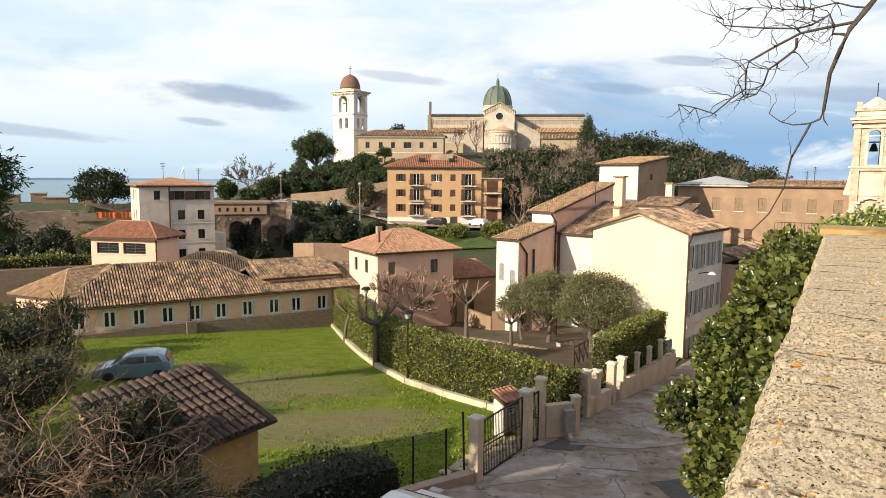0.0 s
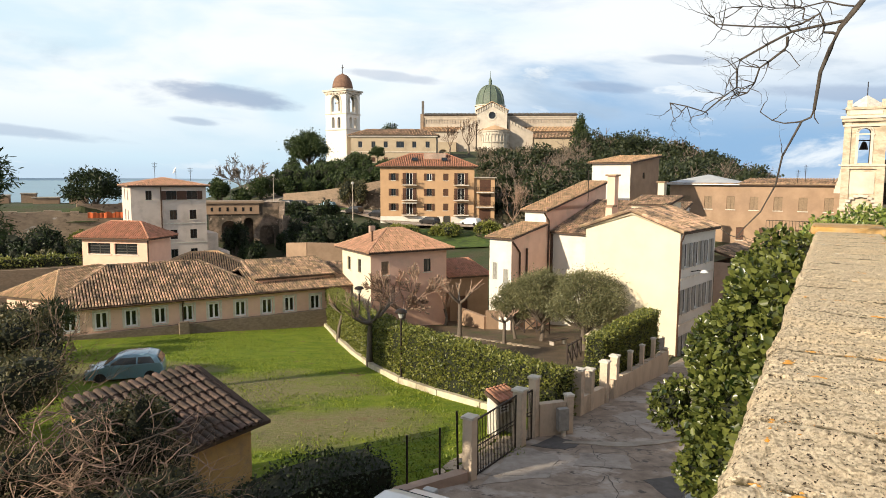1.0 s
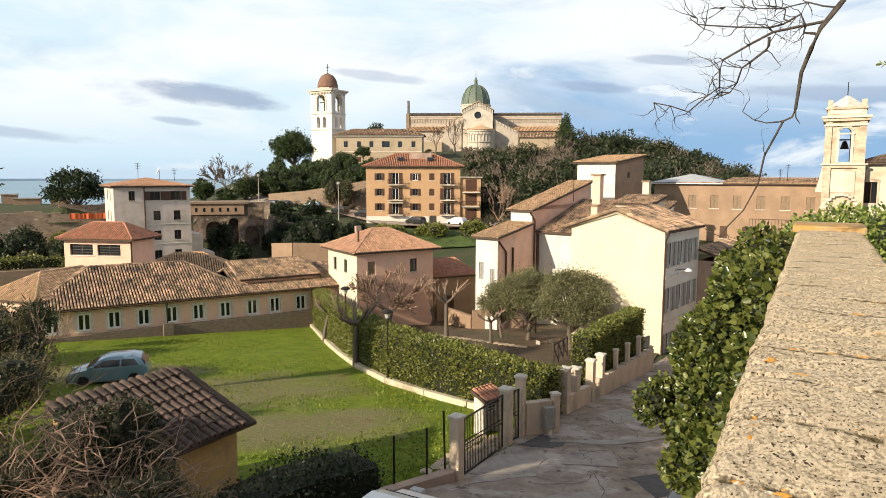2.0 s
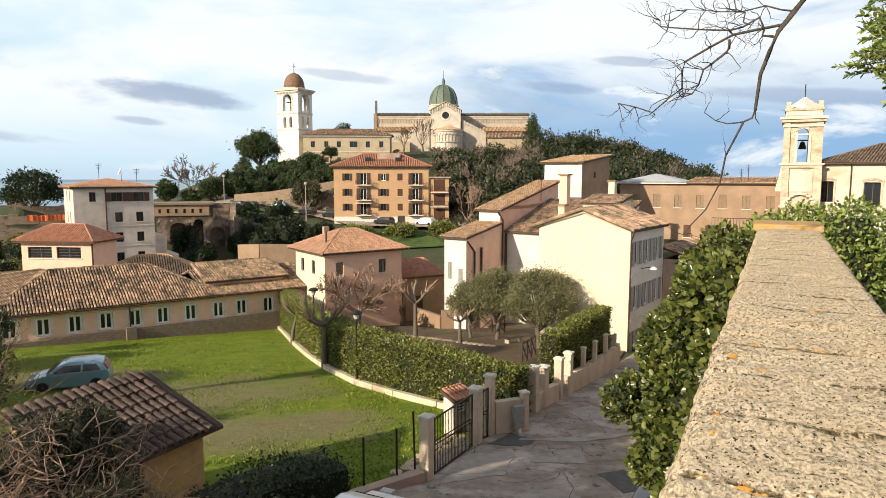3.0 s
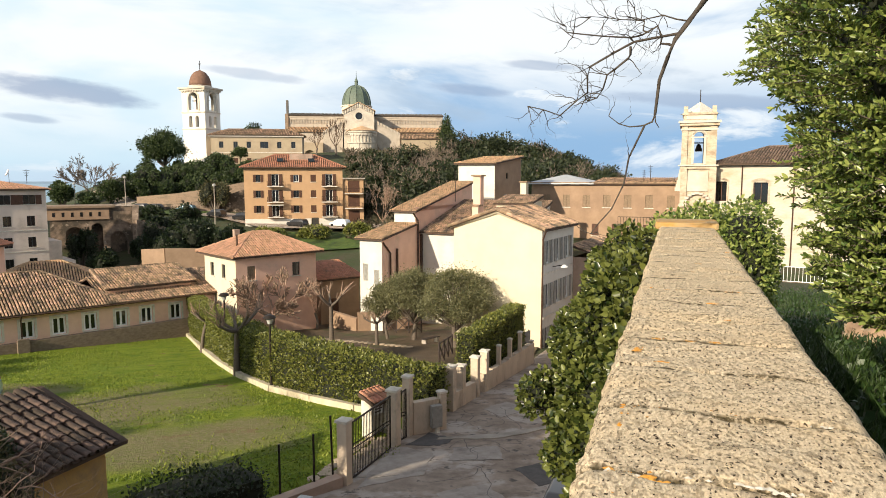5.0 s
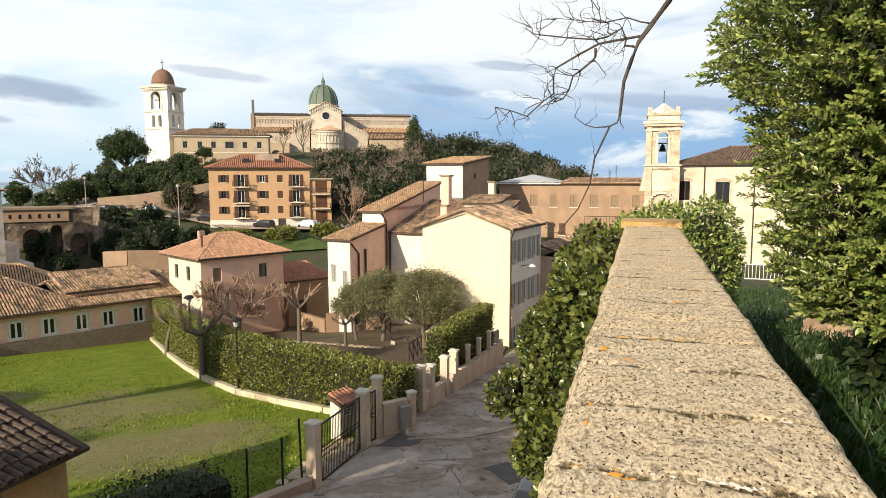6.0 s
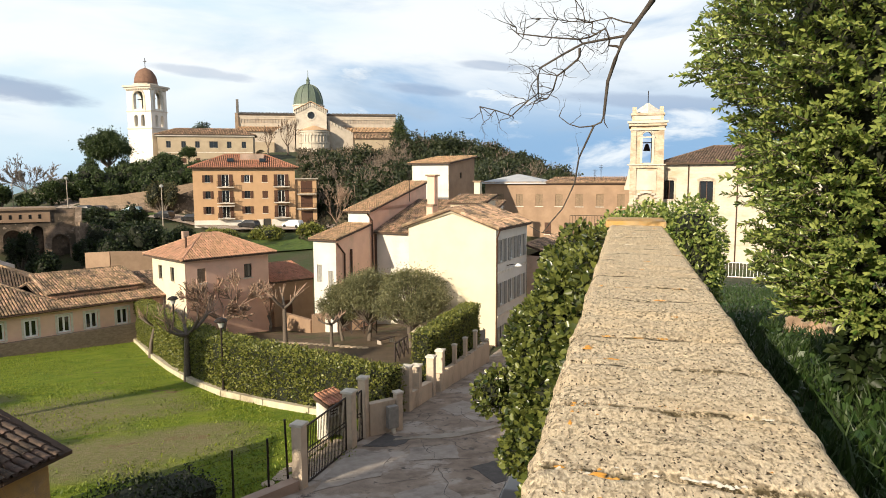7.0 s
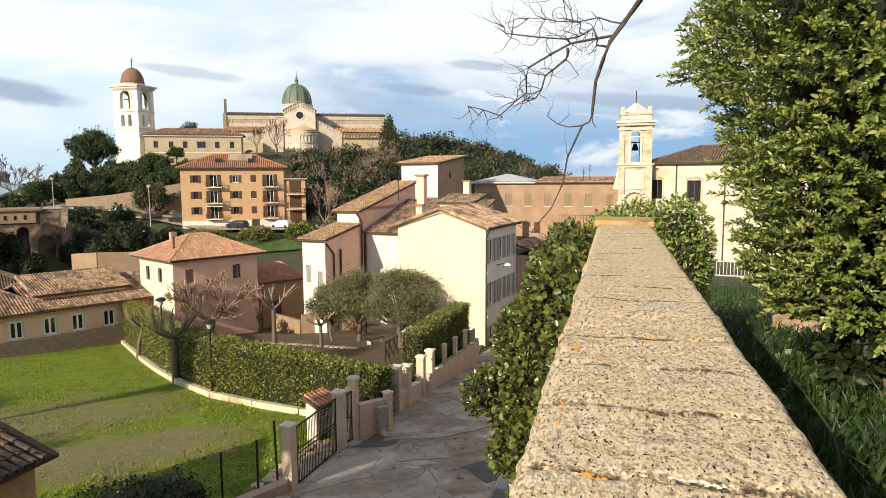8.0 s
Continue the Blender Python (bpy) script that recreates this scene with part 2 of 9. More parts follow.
M["twigbrown"] = material("brown_twig", (0.158, 0.108, 0.072), (0.101, 0.0648, 0.0432), 1.0, bump=0.0, island=0.35)
M["darkbranch"] = material("dark_branch", (0.045, 0.036, 0.030), (0.09, 0.075, 0.06), 20.0, bump=0.5, bump_scale=60)
# near-black fill colour that paints the shade inside foliage
M["core"] = material("painted_inner_shade", (0.010, 0.014, 0.005), (0.016, 0.018, 0.008), 5.0, bump=0.6, bump_scale=8)
M["leaf_hedge"] = leaf_material("hedge_leaf", (0.055, 0.08, 0.012), (0.28, 0.28, 0.06), 0.45)
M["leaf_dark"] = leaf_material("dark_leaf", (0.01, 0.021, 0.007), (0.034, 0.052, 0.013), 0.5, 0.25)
M["leaf_ivy"] = leaf_material("ivy_leaf", (0.014, 0.03, 0.006), (0.18, 0.2, 0.048), 0.3, 0.25)
M["leaf_laurel"] = leaf_material("laurel_leaf", (0.055, 0.11, 0.02), (0.38, 0.43, 0.115), 0.32, 0.3)
M["leaf_olive"] = leaf_material("olive_leaf", (0.07, 0.08, 0.03), (0.27, 0.255, 0.12), 0.5, 0.25)
M["leaf_pine"] = leaf_material("pine_needles", (0.018, 0.036, 0.01), (0.07, 0.1, 0.024), 0.6)
M["leaf_wood"] = leaf_material("hillside_leaf", (0.013, 0.0245, 0.0072), (0.0468, 0.0576, 0.0187), 0.6)
M["leaf_bramble"] = leaf_material("bramble_leaf", (0.0408, 0.051, 0.0163), (0.129, 0.109, 0.0442), 0.55)
# garden grass; its greens are darkened to paint the garden's shade
M["grass"] = leaf_material("shaded_grass_blade", (0.018, 0.042, 0.007), (0.05, 0.085, 0.018), 0.5, 0.3)
M["carblue"] = material("blue_car_paint", (0.20, 0.33, 0.42), (0.19, 0.31, 0.40), 1.0, rough=0.3, bump=0.0, coat=0.6, metal=0.2)
M["carwhite"] = material("white_car_paint", (0.75, 0.75, 0.74), (0.73, 0.73, 0.72), 1.0, rough=0.3, bump=0.0, coat=0.6)
M["carblack"] = material("black_car_paint", (0.02, 0.02, 0.022), (0.025, 0.025, 0.027), 1.0, rough=0.3, bump=0.0, coat=0.6)
M["rubber"] = material("tyre_rubber", (0.02, 0.02, 0.02), None, 20.0, rough=0.9, bump=0.1)
M["chrome"] = material("wheel_metal", (0.5, 0.5, 0.5), None, 5.0, rough=0.3, metal=0.9, bump=0.0)
M["orange"] = material("orange_net", (0.75, 0.16, 0.05), (0.6, 0.13, 0.04), 2.0, bump=0.3)
M["wood"] = material("dark_wood", (0.07, 0.05, 0.04), (0.04, 0.03, 0.025), 6.0, bump=0.3, stretch=(1, 1, 4))
M["lampglass"] = material("lamp_glass", (0.5, 0.5, 0.48), None, 2.0, rough=0.3, bump=0.0)
M["white_paint"] = material("white_paint", (0.8, 0.8, 0.78), (0.76, 0.76, 0.74), 2.0, rough=0.6, bump=0.05)
M["water"] = material("sea_water", (0.15, 0.28, 0.37), (0.17, 0.31, 0.40), 0.004, rough=0.35, bump=0.4, bump_scale=0.15, bump_dist=1.0, stretch=(0.3, 1, 1))
M["lichen"] = material("orange_lichen", (0.62, 0.27, 0.03), (0.52, 0.30, 0.08), 40.0, bump=0.8, bump_scale=90, bump_dist=0.006)
M["lichenpale"] = material("pale_lichen", (0.66, 0.62, 0.55), (0.5, 0.46, 0.38), 40.0, bump=0.8, bump_scale=90, bump_dist=0.006)
M["stone"] = material("rough_stone", (0.46, 0.36, 0.25), (0.34, 0.27, 0.19), 3.0, stain=(0.24, 0.19, 0.14), stain_scale=1.2, bump=0.5, bump_scale=14, obj=0.2)
M["tilepink"] = material("pale_red_tile", (0.54, 0.31, 0.20), (0.46, 0.26, 0.16), 2.0, stain=(0.30, 0.19, 0.13), stain_scale=0.5, stain_lo=0.6, island=0.22, bump=0.2)
M["whitestone"] = material("white_stone", (0.80, 0.76, 0.68), (0.74, 0.69, 0.61), 0.5, stain=(0.62, 0.56, 0.47), stain_scale=0.22, stain_lo=0.58, stain_hi=0.85, bump=0.2, bump_scale=5)
M["greystone"] = material("grey_buff_stone", (0.50, 0.43, 0.345), (0.41, 0.35, 0.28), 0.6, stain=(0.30, 0.25, 0.20), stain_scale=0.2, bump=0.3, bump_scale=4)
M["buff"] = material("buff_render", (0.44, 0.35, 0.24), (0.38, 0.30, 0.205), 0.5, stain=(0.29, 0.225, 0.155), stain_scale=0.2, bump=0.15)
M["greywhite"] = material("stained_pale_render", (0.70, 0.585, 0.50), (0.62, 0.51, 0.43), 0.6, stain=(0.44, 0.36, 0.30), stain_scale=0.3, stain_lo=0.52, stain_hi=0.75, bump=0.15)
M["bastion"] = material("bastion_brick", (0.40, 0.295, 0.20), (0.25, 0.18, 0.125), 0.9, stain=(0.56, 0.50, 0.43), stain_scale=0.16, stain_lo=0.56, stain_hi=0.60, stain2=(0.11, 0.085, 0.055), bump=0.6, bump_scale=4, bump_dist=0.1, stretch=(1, 1, 2.2))
M["palestone2"] = material("carved_pale_stone", (0.60, 0.54, 0.445), (0.50, 0.44, 0.36), 0.8, stain=(0.38, 0.33, 0.265), stain_scale=0.25, bump=0.3, bump_scale=5)
M["asphalt2"] = material("dark_asphalt_repair", (0.12, 0.11, 0.105), (0.08, 0.075, 0.07), 5.0, bump=0.3, bump_scale=60)
M["tilebrown"] = material("dark_brown_tile", (0.24, 0.165, 0.115), (0.16, 0.11, 0.08), 3.0, stain=(0.08, 0.065, 0.05), stain_scale=0.9, island=0.35, bump=0.3)


def coping_material():
    """Coarse sandy stone: pale grains, dark crevices running across the wall, dirty streaks."""
    m = bpy.data.materials.new("sandy_coping")
    m.use_nodes = True
    nt = m.node_tree
    b = nt.nodes["Principled BSDF"]
    b.inputs["Roughness"].default_value, b.inputs["Specular IOR Level"].default_value = 0.95, 0.2
    lk = nt.links.new
    tc = nt.nodes.new("ShaderNodeTexCoord")
    def tex(scale, stretch, detail=5.0, rough=0.65):
        mp = nt.nodes.new("ShaderNodeMapping")
        mp.inputs["Scale"].default_value = stretch
        lk(tc.outputs["Object"], mp.inputs[0])
        n = nt.nodes.new("ShaderNodeTexNoise")
        n.inputs["Scale"].default_value, n.inputs["Detail"].default_value, n.inputs["Roughness"].default_value = scale, detail, rough
        lk(mp.outputs[0], n.inputs["Vector"])
        return n.outputs[0]
    def ramp(src, lo, hi):
        n = nt.nodes.new("ShaderNodeMapRange")
        n.inputs["From Min"].default_value, n.inputs["From Max"].default_value = lo, hi
        lk(src, n.inputs[0])
        return n.outputs[0]
    def mix(fac, a, c):
        n = nt.nodes.new("ShaderNodeMix")
        n.data_type = "RGBA"
        for sock, v in ((n.inputs[0], fac), (n.inputs[6], a), (n.inputs[7], c)):
            if isinstance(v, tuple):
                sock.default_value = v
            else:
                lk(v, sock)
        return n.outputs[2]
    grain = tex(190, (0.5, 1.0, 1.0), 3.0, 0.75)
    crev = tex(105, (0.6, 0.8, 1.0), 6.0, 0.8)
    pit = tex(150, (0.5, 0.8, 1.0), 2.0, 0.5)
    seam = tex(15, (2.6, 0.35, 1.0), 7.0, 0.75)
    broad = tex(4.5, (1.2, 0.6, 1.0), 5.0, 0.6)
    worn = tex(2.2, (1.6, 0.5, 1.0), 3.0, 0.5)
    col = mix(ramp(grain, 0.36, 0.66), (0.93, 0.78, 0.55, 1), (0.62, 0.47, 0.30, 1))
    col = mix(ramp(broad, 0.45, 0.72), col, (0.80, 0.62, 0.39, 1))
    rough_zone = ramp(worn, 0.40, 0.60)
    def both(x, y):
        n = nt.nodes.new("ShaderNodeMath")
        n.operation = "MULTIPLY"
        lk(x, n.inputs[0])
        lk(y, n.inputs[1])
        return n.outputs[0]
    col = mix(both(ramp(seam, 0.58, 0.68), rough_zone), col, (0.40, 0.29, 0.17, 1))
    col = mix(both(ramp(crev, 0.585, 0.635), ramp(worn, 0.34, 0.56)), col, (0.15, 0.105, 0.06, 1))
    col = mix(ramp(pit, 0.62, 0.66), col, (0.09, 0.062, 0.036, 1))
    def mth(op, x, y):
        n = nt.nodes.new("ShaderNodeMath")
        n.operation = op
        for i, v in enumerate((x, y)):
            if isinstance(v, float):
                n.inputs[i].default_value = v
            else:
                lk(v, n.inputs[i])
        return n.outputs[0]
    # moss and dirt caught in the joints between the stones
    sep = nt.nodes.new("ShaderNodeSeparateXYZ")
    lk(tc.outputs["Object"], sep.inputs[0])
    along = mth("ADD", mth("MULTIPLY", mth("SUBTRACT", sep.outputs[0], 0.13), 1 / 0.335), mth("MULTIPLY", tex(4.0, (0.4, 1.0, 1.0), 4.0, 0.6), 0.16))
    gap = mth("ABSOLUTE", mth("SUBTRACT", mth("FRACT", mth("ADD", along, 0.42), 0.0), 0.5), 0.0)
    fleck = tex(60, (0.6, 0.6, 1.0), 4.0, 0.7)
    col = mix(both(ramp(gap, 0.05, 0.012), ramp(fleck, 0.42, 0.54)), col, (0.13, 0.10, 0.05, 1))
    lk(col, b.inputs["Base Color"])
    add = nt.nodes.new("ShaderNodeMath")
    add.operation = "MULTIPLY_ADD"
    lk(ramp(crev, 0.635, 0.53), add.inputs[0])
    add.inputs[1].default_value = 1.5
    lk(grain, add.inputs[2])
    bn = nt.nodes.new("ShaderNodeBump")
    bn.inputs["Strength"].default_value, bn.inputs["Distance"].default_value = 1.0, 0.008
    lk(add.outputs[0], bn.inputs["Height"])
    lk(bn.outputs[0], b.inputs["Normal"])
    return m


def lawn_material():
    """Winter grass: bright and dull green in tufts, a worn earthy middle, small bare scrapes."""
    m = bpy.data.materials.new("lawn_turf")
    m.use_nodes = True
    nt = m.node_tree
    b = nt.nodes["Principled BSDF"]
    b.inputs["Roughness"].default_value, b.inputs["Specular IOR Level"].default_value = 0.9, 0.2
    lk = nt.links.new
    tc = nt.nodes.new("ShaderNodeTexCoord")
    def tex(scale, stretch=(1, 1, 1), detail=5.0, rough=0.65):
        mp = nt.nodes.new("ShaderNodeMapping")
        mp.inputs["Scale"].default_value = stretch
        lk(tc.outputs["Object"], mp.inputs[0])
        n = nt.nodes.new("ShaderNodeTexNoise")
        n.inputs["Scale"].default_value, n.inputs["Detail"].default_value, n.inputs["Roughness"].default_value = scale, detail, rough
        lk(mp.outputs[0], n.inputs["Vector"])
        return n.outputs[0]
    def mth(op, a, c):
        n = nt.nodes.new("ShaderNodeMath")
        n.operation = op
        for i, v in enumerate((a, c)):
            if isinstance(v, (int, float)):
                n.inputs[i].default_value = v
            else:
                lk(v, n.inputs[i])
        return n.outputs[0]
    def ramp(src, lo, hi):
        n = nt.nodes.new("ShaderNodeMapRange")
        n.inputs["From Min"].default_value, n.inputs["From Max"].default_value = lo, hi
        lk(src, n.inputs[0])
        return n.outputs[0]
    def mix(fac, a, c):
        n = nt.nodes.new("ShaderNodeMix")
        n.data_type = "RGBA"
        for sock, v in ((n.inputs[0], fac), (n.inputs[6], a), (n.inputs[7], c)):
            if isinstance(v, tuple):
                sock.default_value = v
            else:
                lk(v, sock)
        return n.outputs[2]
    col = mix(ramp(tex(0.7, (1, 1.6, 1)), 0.36, 0.64), (0.12, 0.185, 0.010, 1), (0.205, 0.25, 0.020, 1))
    tuft = tex(3.2, (1, 2.0, 1), 6.0, 0.75)
    col = mix(ramp(tuft, 0.54, 0.66), col, (0.065, 0.115, 0.008, 1))
    col = mix(ramp(tex(9.0, (1, 1.8, 1), 4.0, 0.8), 0.60, 0.70), col, (0.30, 0.30, 0.08, 1))
    sep = nt.nodes.new("ShaderNodeSeparateXYZ")
    lk(tc.outputs["Object"], sep.inputs[0])
    wander = mth("MULTIPLY", mth("SUBTRACT", tex(0.22, (1, 1, 1), 6.0, 0.7), 0.5), 5.0)
    for cx, cy, rx, ry in ((-9.0, 31.0, 5.0, 4.5), (-4.5, 24.2, 4.2, 2.6), (-17.0, 36.0, 5.0, 3.0)):
        u, v = mth("DIVIDE", mth("SUBTRACT", sep.outputs[0], cx), rx), mth("DIVIDE", mth("SUBTRACT", sep.outputs[1], cy), ry)
        d = mth("ADD", mth("ADD", mth("MULTIPLY", u, u), mth("MULTIPLY", v, v)), wander)
        earth = mix(ramp(tex(5.0, (1, 1.6, 1), 5.0, 0.8), 0.38, 0.60), (0.26, 0.205, 0.125, 1), (0.17, 0.175, 0.055, 1))
        col = mix(mth("MULTIPLY", ramp(d, 1.6, 0.5), 0.92), col, earth)
    col = mix(mth("MULTIPLY", ramp(tex(0.5, (1, 1, 1), 6.0, 0.7), 0.62, 0.68), 0.85), col, (0.20, 0.135, 0.07, 1))
    lk(col, b.inputs["Base Color"])
    bn = nt.nodes.new("ShaderNodeBump")
    bn.inputs["Strength"].default_value, bn.inputs["Distance"].default_value = 0.9, 0.12
    lk(mth("ADD", tuft, mth("MULTIPLY", tex(16.0), 0.5)), bn.inputs["Height"])
    lk(bn.outputs[0], b.inputs["Normal"])
    return m


M["lawn"] = lawn_material()
M["coping"] = coping_material()

# ---- small builders ----
def part(name, bm, mat, parent=None, label="", smooth=False):
    """Links a bmesh as one mesh object under a thing or part."""
    me = bpy.data.meshes.new(name)
    bm.to_mesh(me)
    bm.free()
    return part_mesh(name, me, mat, parent, label, smooth)


def split_parts(name, bm, mat, parent, label="", smooth=False):
    """Links every loose piece of a bmesh as a part of its own."""
    bm.verts.index_update()
    seen, groups = set(), []
    for v in bm.verts:
        if v in seen:
            continue
        todo, got = [v], {v}
        while todo:
            for e in todo.pop().link_edges:
                for w in e.verts:
                    if w not in got:
                        got.add(w)
                        todo.append(w)
        seen |= got
        groups.append(got)
    if len(groups) == 1:
        return part(name, bm, mat, parent, label, smooth)
    first = None
    for got in groups:
        b2 = bmesh.new()
        m = {v: b2.verts.new(v.co) for v in got}
        for f in {f for v in got for f in v.link_faces}:
            b2.faces.new([m[v] for v in f.verts])
        ob = part(name, b2, mat, parent, label, smooth)
        first = first or ob
    bm.free()
    return first


def part_mesh(name, me, mat, parent=None, label="", smooth=False):
    if mat is not None and not me.materials:
        me.materials.append(mat)
    if smooth:
        me.polygons.foreach_set("use_smooth", [True] * len(me.polygons))
    ob = new(name, me)
    if parent is not None:
        ob.parent = parent
    if label:
        tagged(ob, label)
    return ob


def thing(name, x, y, z, turn=0.0, label="", category="", group="", kind=""):
    e = new(name)
    e.matrix_basis = pose(x, y, z, 0, 0, turn)
    e.empty_display_size = 0.2
    return tagged(e, label, category, group, kind)


def pydata(name, verts, faces, mat, parent=None, label="", smooth=False):
    me = bpy.data.meshes.new(name)
    me.from_pydata(verts, [], faces)
    return part_mesh(name, me, mat, parent, label, smooth)


def box(bm, x0, y0, z0, x1, y1, z1, m=None):
    v = [bm.verts.new((x, y, z)) for z in (z0, z1) for x, y in ((x0, y0), (x1, y0), (x1, y1), (x0, y1))]
    for f in ((3, 2, 1, 0), (4, 5, 6, 7), (0, 1, 5, 4), (1, 2, 6, 5), (2, 3, 7, 6), (3, 0, 4, 7)):
        bm.faces.new([v[i] for i in f])
    if m is not None:
        bmesh.ops.transform(bm, matrix=m, verts=v)
    return v


def soft_box(bm, x0, y0, z0, x1, y1, z1, r, m=None):
    """A box with bevelled edges."""
    v = box(bm, x0, y0, z0, x1, y1, z1)
    edges = {e for a in v for e in a.link_edges}
    g = bmesh.ops.bevel(bm, geom=list(edges), offset=r, segments=2, affect="EDGES", profile=0.6)
    if m is not None:
        bmesh.ops.transform(bm, matrix=m, verts=list({a for f in g["faces"] for a in f.verts} | {a for a in v if a.is_valid}))


def prism(bm, pts, z0, z1):
    """An upright prism over a plan polygon (counter-clockwise)."""
    lo = [bm.verts.new((x, y, z0)) for x, y in pts]
    hi = [bm.verts.new((x, y, z1)) for x, y in pts]
    n = len(pts)
    bm.faces.new(hi)
    bm.faces.new(lo[::-1])
    for i in range(n):
        bm.faces.new((lo[i], lo[(i + 1) % n], hi[(i + 1) % n], hi[i]))


def tube(bm, pts, radii, sides=6, cap=True):
    """A tapering tube along points."""
    rings = []
    for i, p in enumerate(pts):
        p = Vector(p)
        a = Vector(pts[max(i - 1, 0)])
        b = Vector(pts[min(i + 1, len(pts) - 1)])
        d = (b - a).normalized() if (b - a).length > 1e-6 else Vector((0, 0, 1))
        s = d.cross(Vector((0.31, 0.17, 0.93)) if abs(d.z) < 0.9 else Vector((1, 0.1, 0))).normalized()
        u = s.cross(d)
        r = radii[i] if isinstance(radii, (list, tuple)) else radii
        rings.append([bm.verts.new(p + (s * math.cos(k * 2 * math.pi / sides) + u * math.sin(k * 2 * math.pi / sides)) * r) for k in range(sides)])
    for a, b in zip(rings, rings[1:]):
        for k in range(sides):
            bm.faces.new((a[k], a[(k + 1) % sides], b[(k + 1) % sides], b[k]))
    if cap:
        bm.faces.new(rings[0][::-1])
        bm.faces.new(rings[-1])


def revolve(bm, profile, sides=24, center=(0, 0)):
    """A turned body from (radius, height) pairs."""
    rings = []
    for r, z in profile:
        rings.append([bm.verts.new((center[0] + r * math.cos(k * 2 * math.pi / sides), center[1] + r * math.sin(k * 2 * math.pi / sides), z)) for k in range(sides)])
    for a, b in zip(rings, rings[1:]):
        for k in range(sides):
            bm.faces.new((a[k], a[(k + 1) % sides], b[(k + 1) % sides], b[k]))
    bm.faces.new(rings[0][::-1])
    bm.faces.new(rings[-1])


# ---- the lie of the land ----
WALL_O, WALL_D, WALL_N = Vector((0.37, 0.93)), Vector((0.515, 0.857)), Vector((0.857, -0.515))
PROFILES = (
    (-0.44, ((0, -6.4), (62, -13.9), (80, -14.8), (96, -14.5), (106, -13.0), (113, -6.8), (122, -5.2), (140, -6.0), (190, -11), (240, -18), (330, -36), (450, -50))),
    (-0.26, ((0, -6.4), (62, -13.9), (90, -14.5), (108, -13.5), (119, -11.5), (128, -8.2), (160, -6.8), (190, -3.2), (215, -0.5), (260, -8), (350, -40))),
    (-0.12, ((0, -6.4), (62, -13.9), (88, -14.5), (106, -12.5), (126, -9.0), (150, -7.0), (175, -3.5), (196, 3.2), (212, 5.0), (250, 7.0), (290, 3), (380, -40))),
    (0.05, ((0, -6.4), (62, -13.9), (85, -14.5), (104, -12.5), (122, -9.6), (134, -9.0), (160, -4.0), (195, 4.0), (225, 8.5), (260, 9.0), (300, 5), (400, -45))),
    (0.20, ((0, -6.4), (62, -13.9), (80, -12.5), (100, -11), (130, -8.0), (165, -3.0), (200, 3.5), (235, 9.5), (265, 8.0), (300, 2), (400, -45))),
    (0.38, ((0, -6.4), (55, -13.1), (70, -10), (80, -7.8), (100, -7.5), (140, -5.0), (180, 0.0), (215, 4.0), (250, -2), (300, -15), (400, -50))),
    (0.60, ((0, -6.4), (45, -11.9), (60, -9.0), (75, -7.5), (110, -7.5), (150, -7.5), (200, -12), (300, -40), (400, -60))),
)


def ground_z(x, y):
    s = x / max(y, 30.0)
    vals = [(k, np.interp(y, [p[0] for p in pr], [p[1] for p in pr])) for k, pr in PROFILES]
    if y < 0:
        return -6.4
    return float(np.interp(s, [v[0] for v in vals], [v[1] for v in vals]))


def garden_z(s, q):
    return -1.32 - 0.122 * min(max(s, 0.0), 74.0) - 0.012 * min(q, 20.0)


def garden_point(s, q, dz=0.0):
    p = WALL_O + WALL_D * s + WALL_N * q
    return Vector((p.x, p.y, garden_z(s, q) + dz))


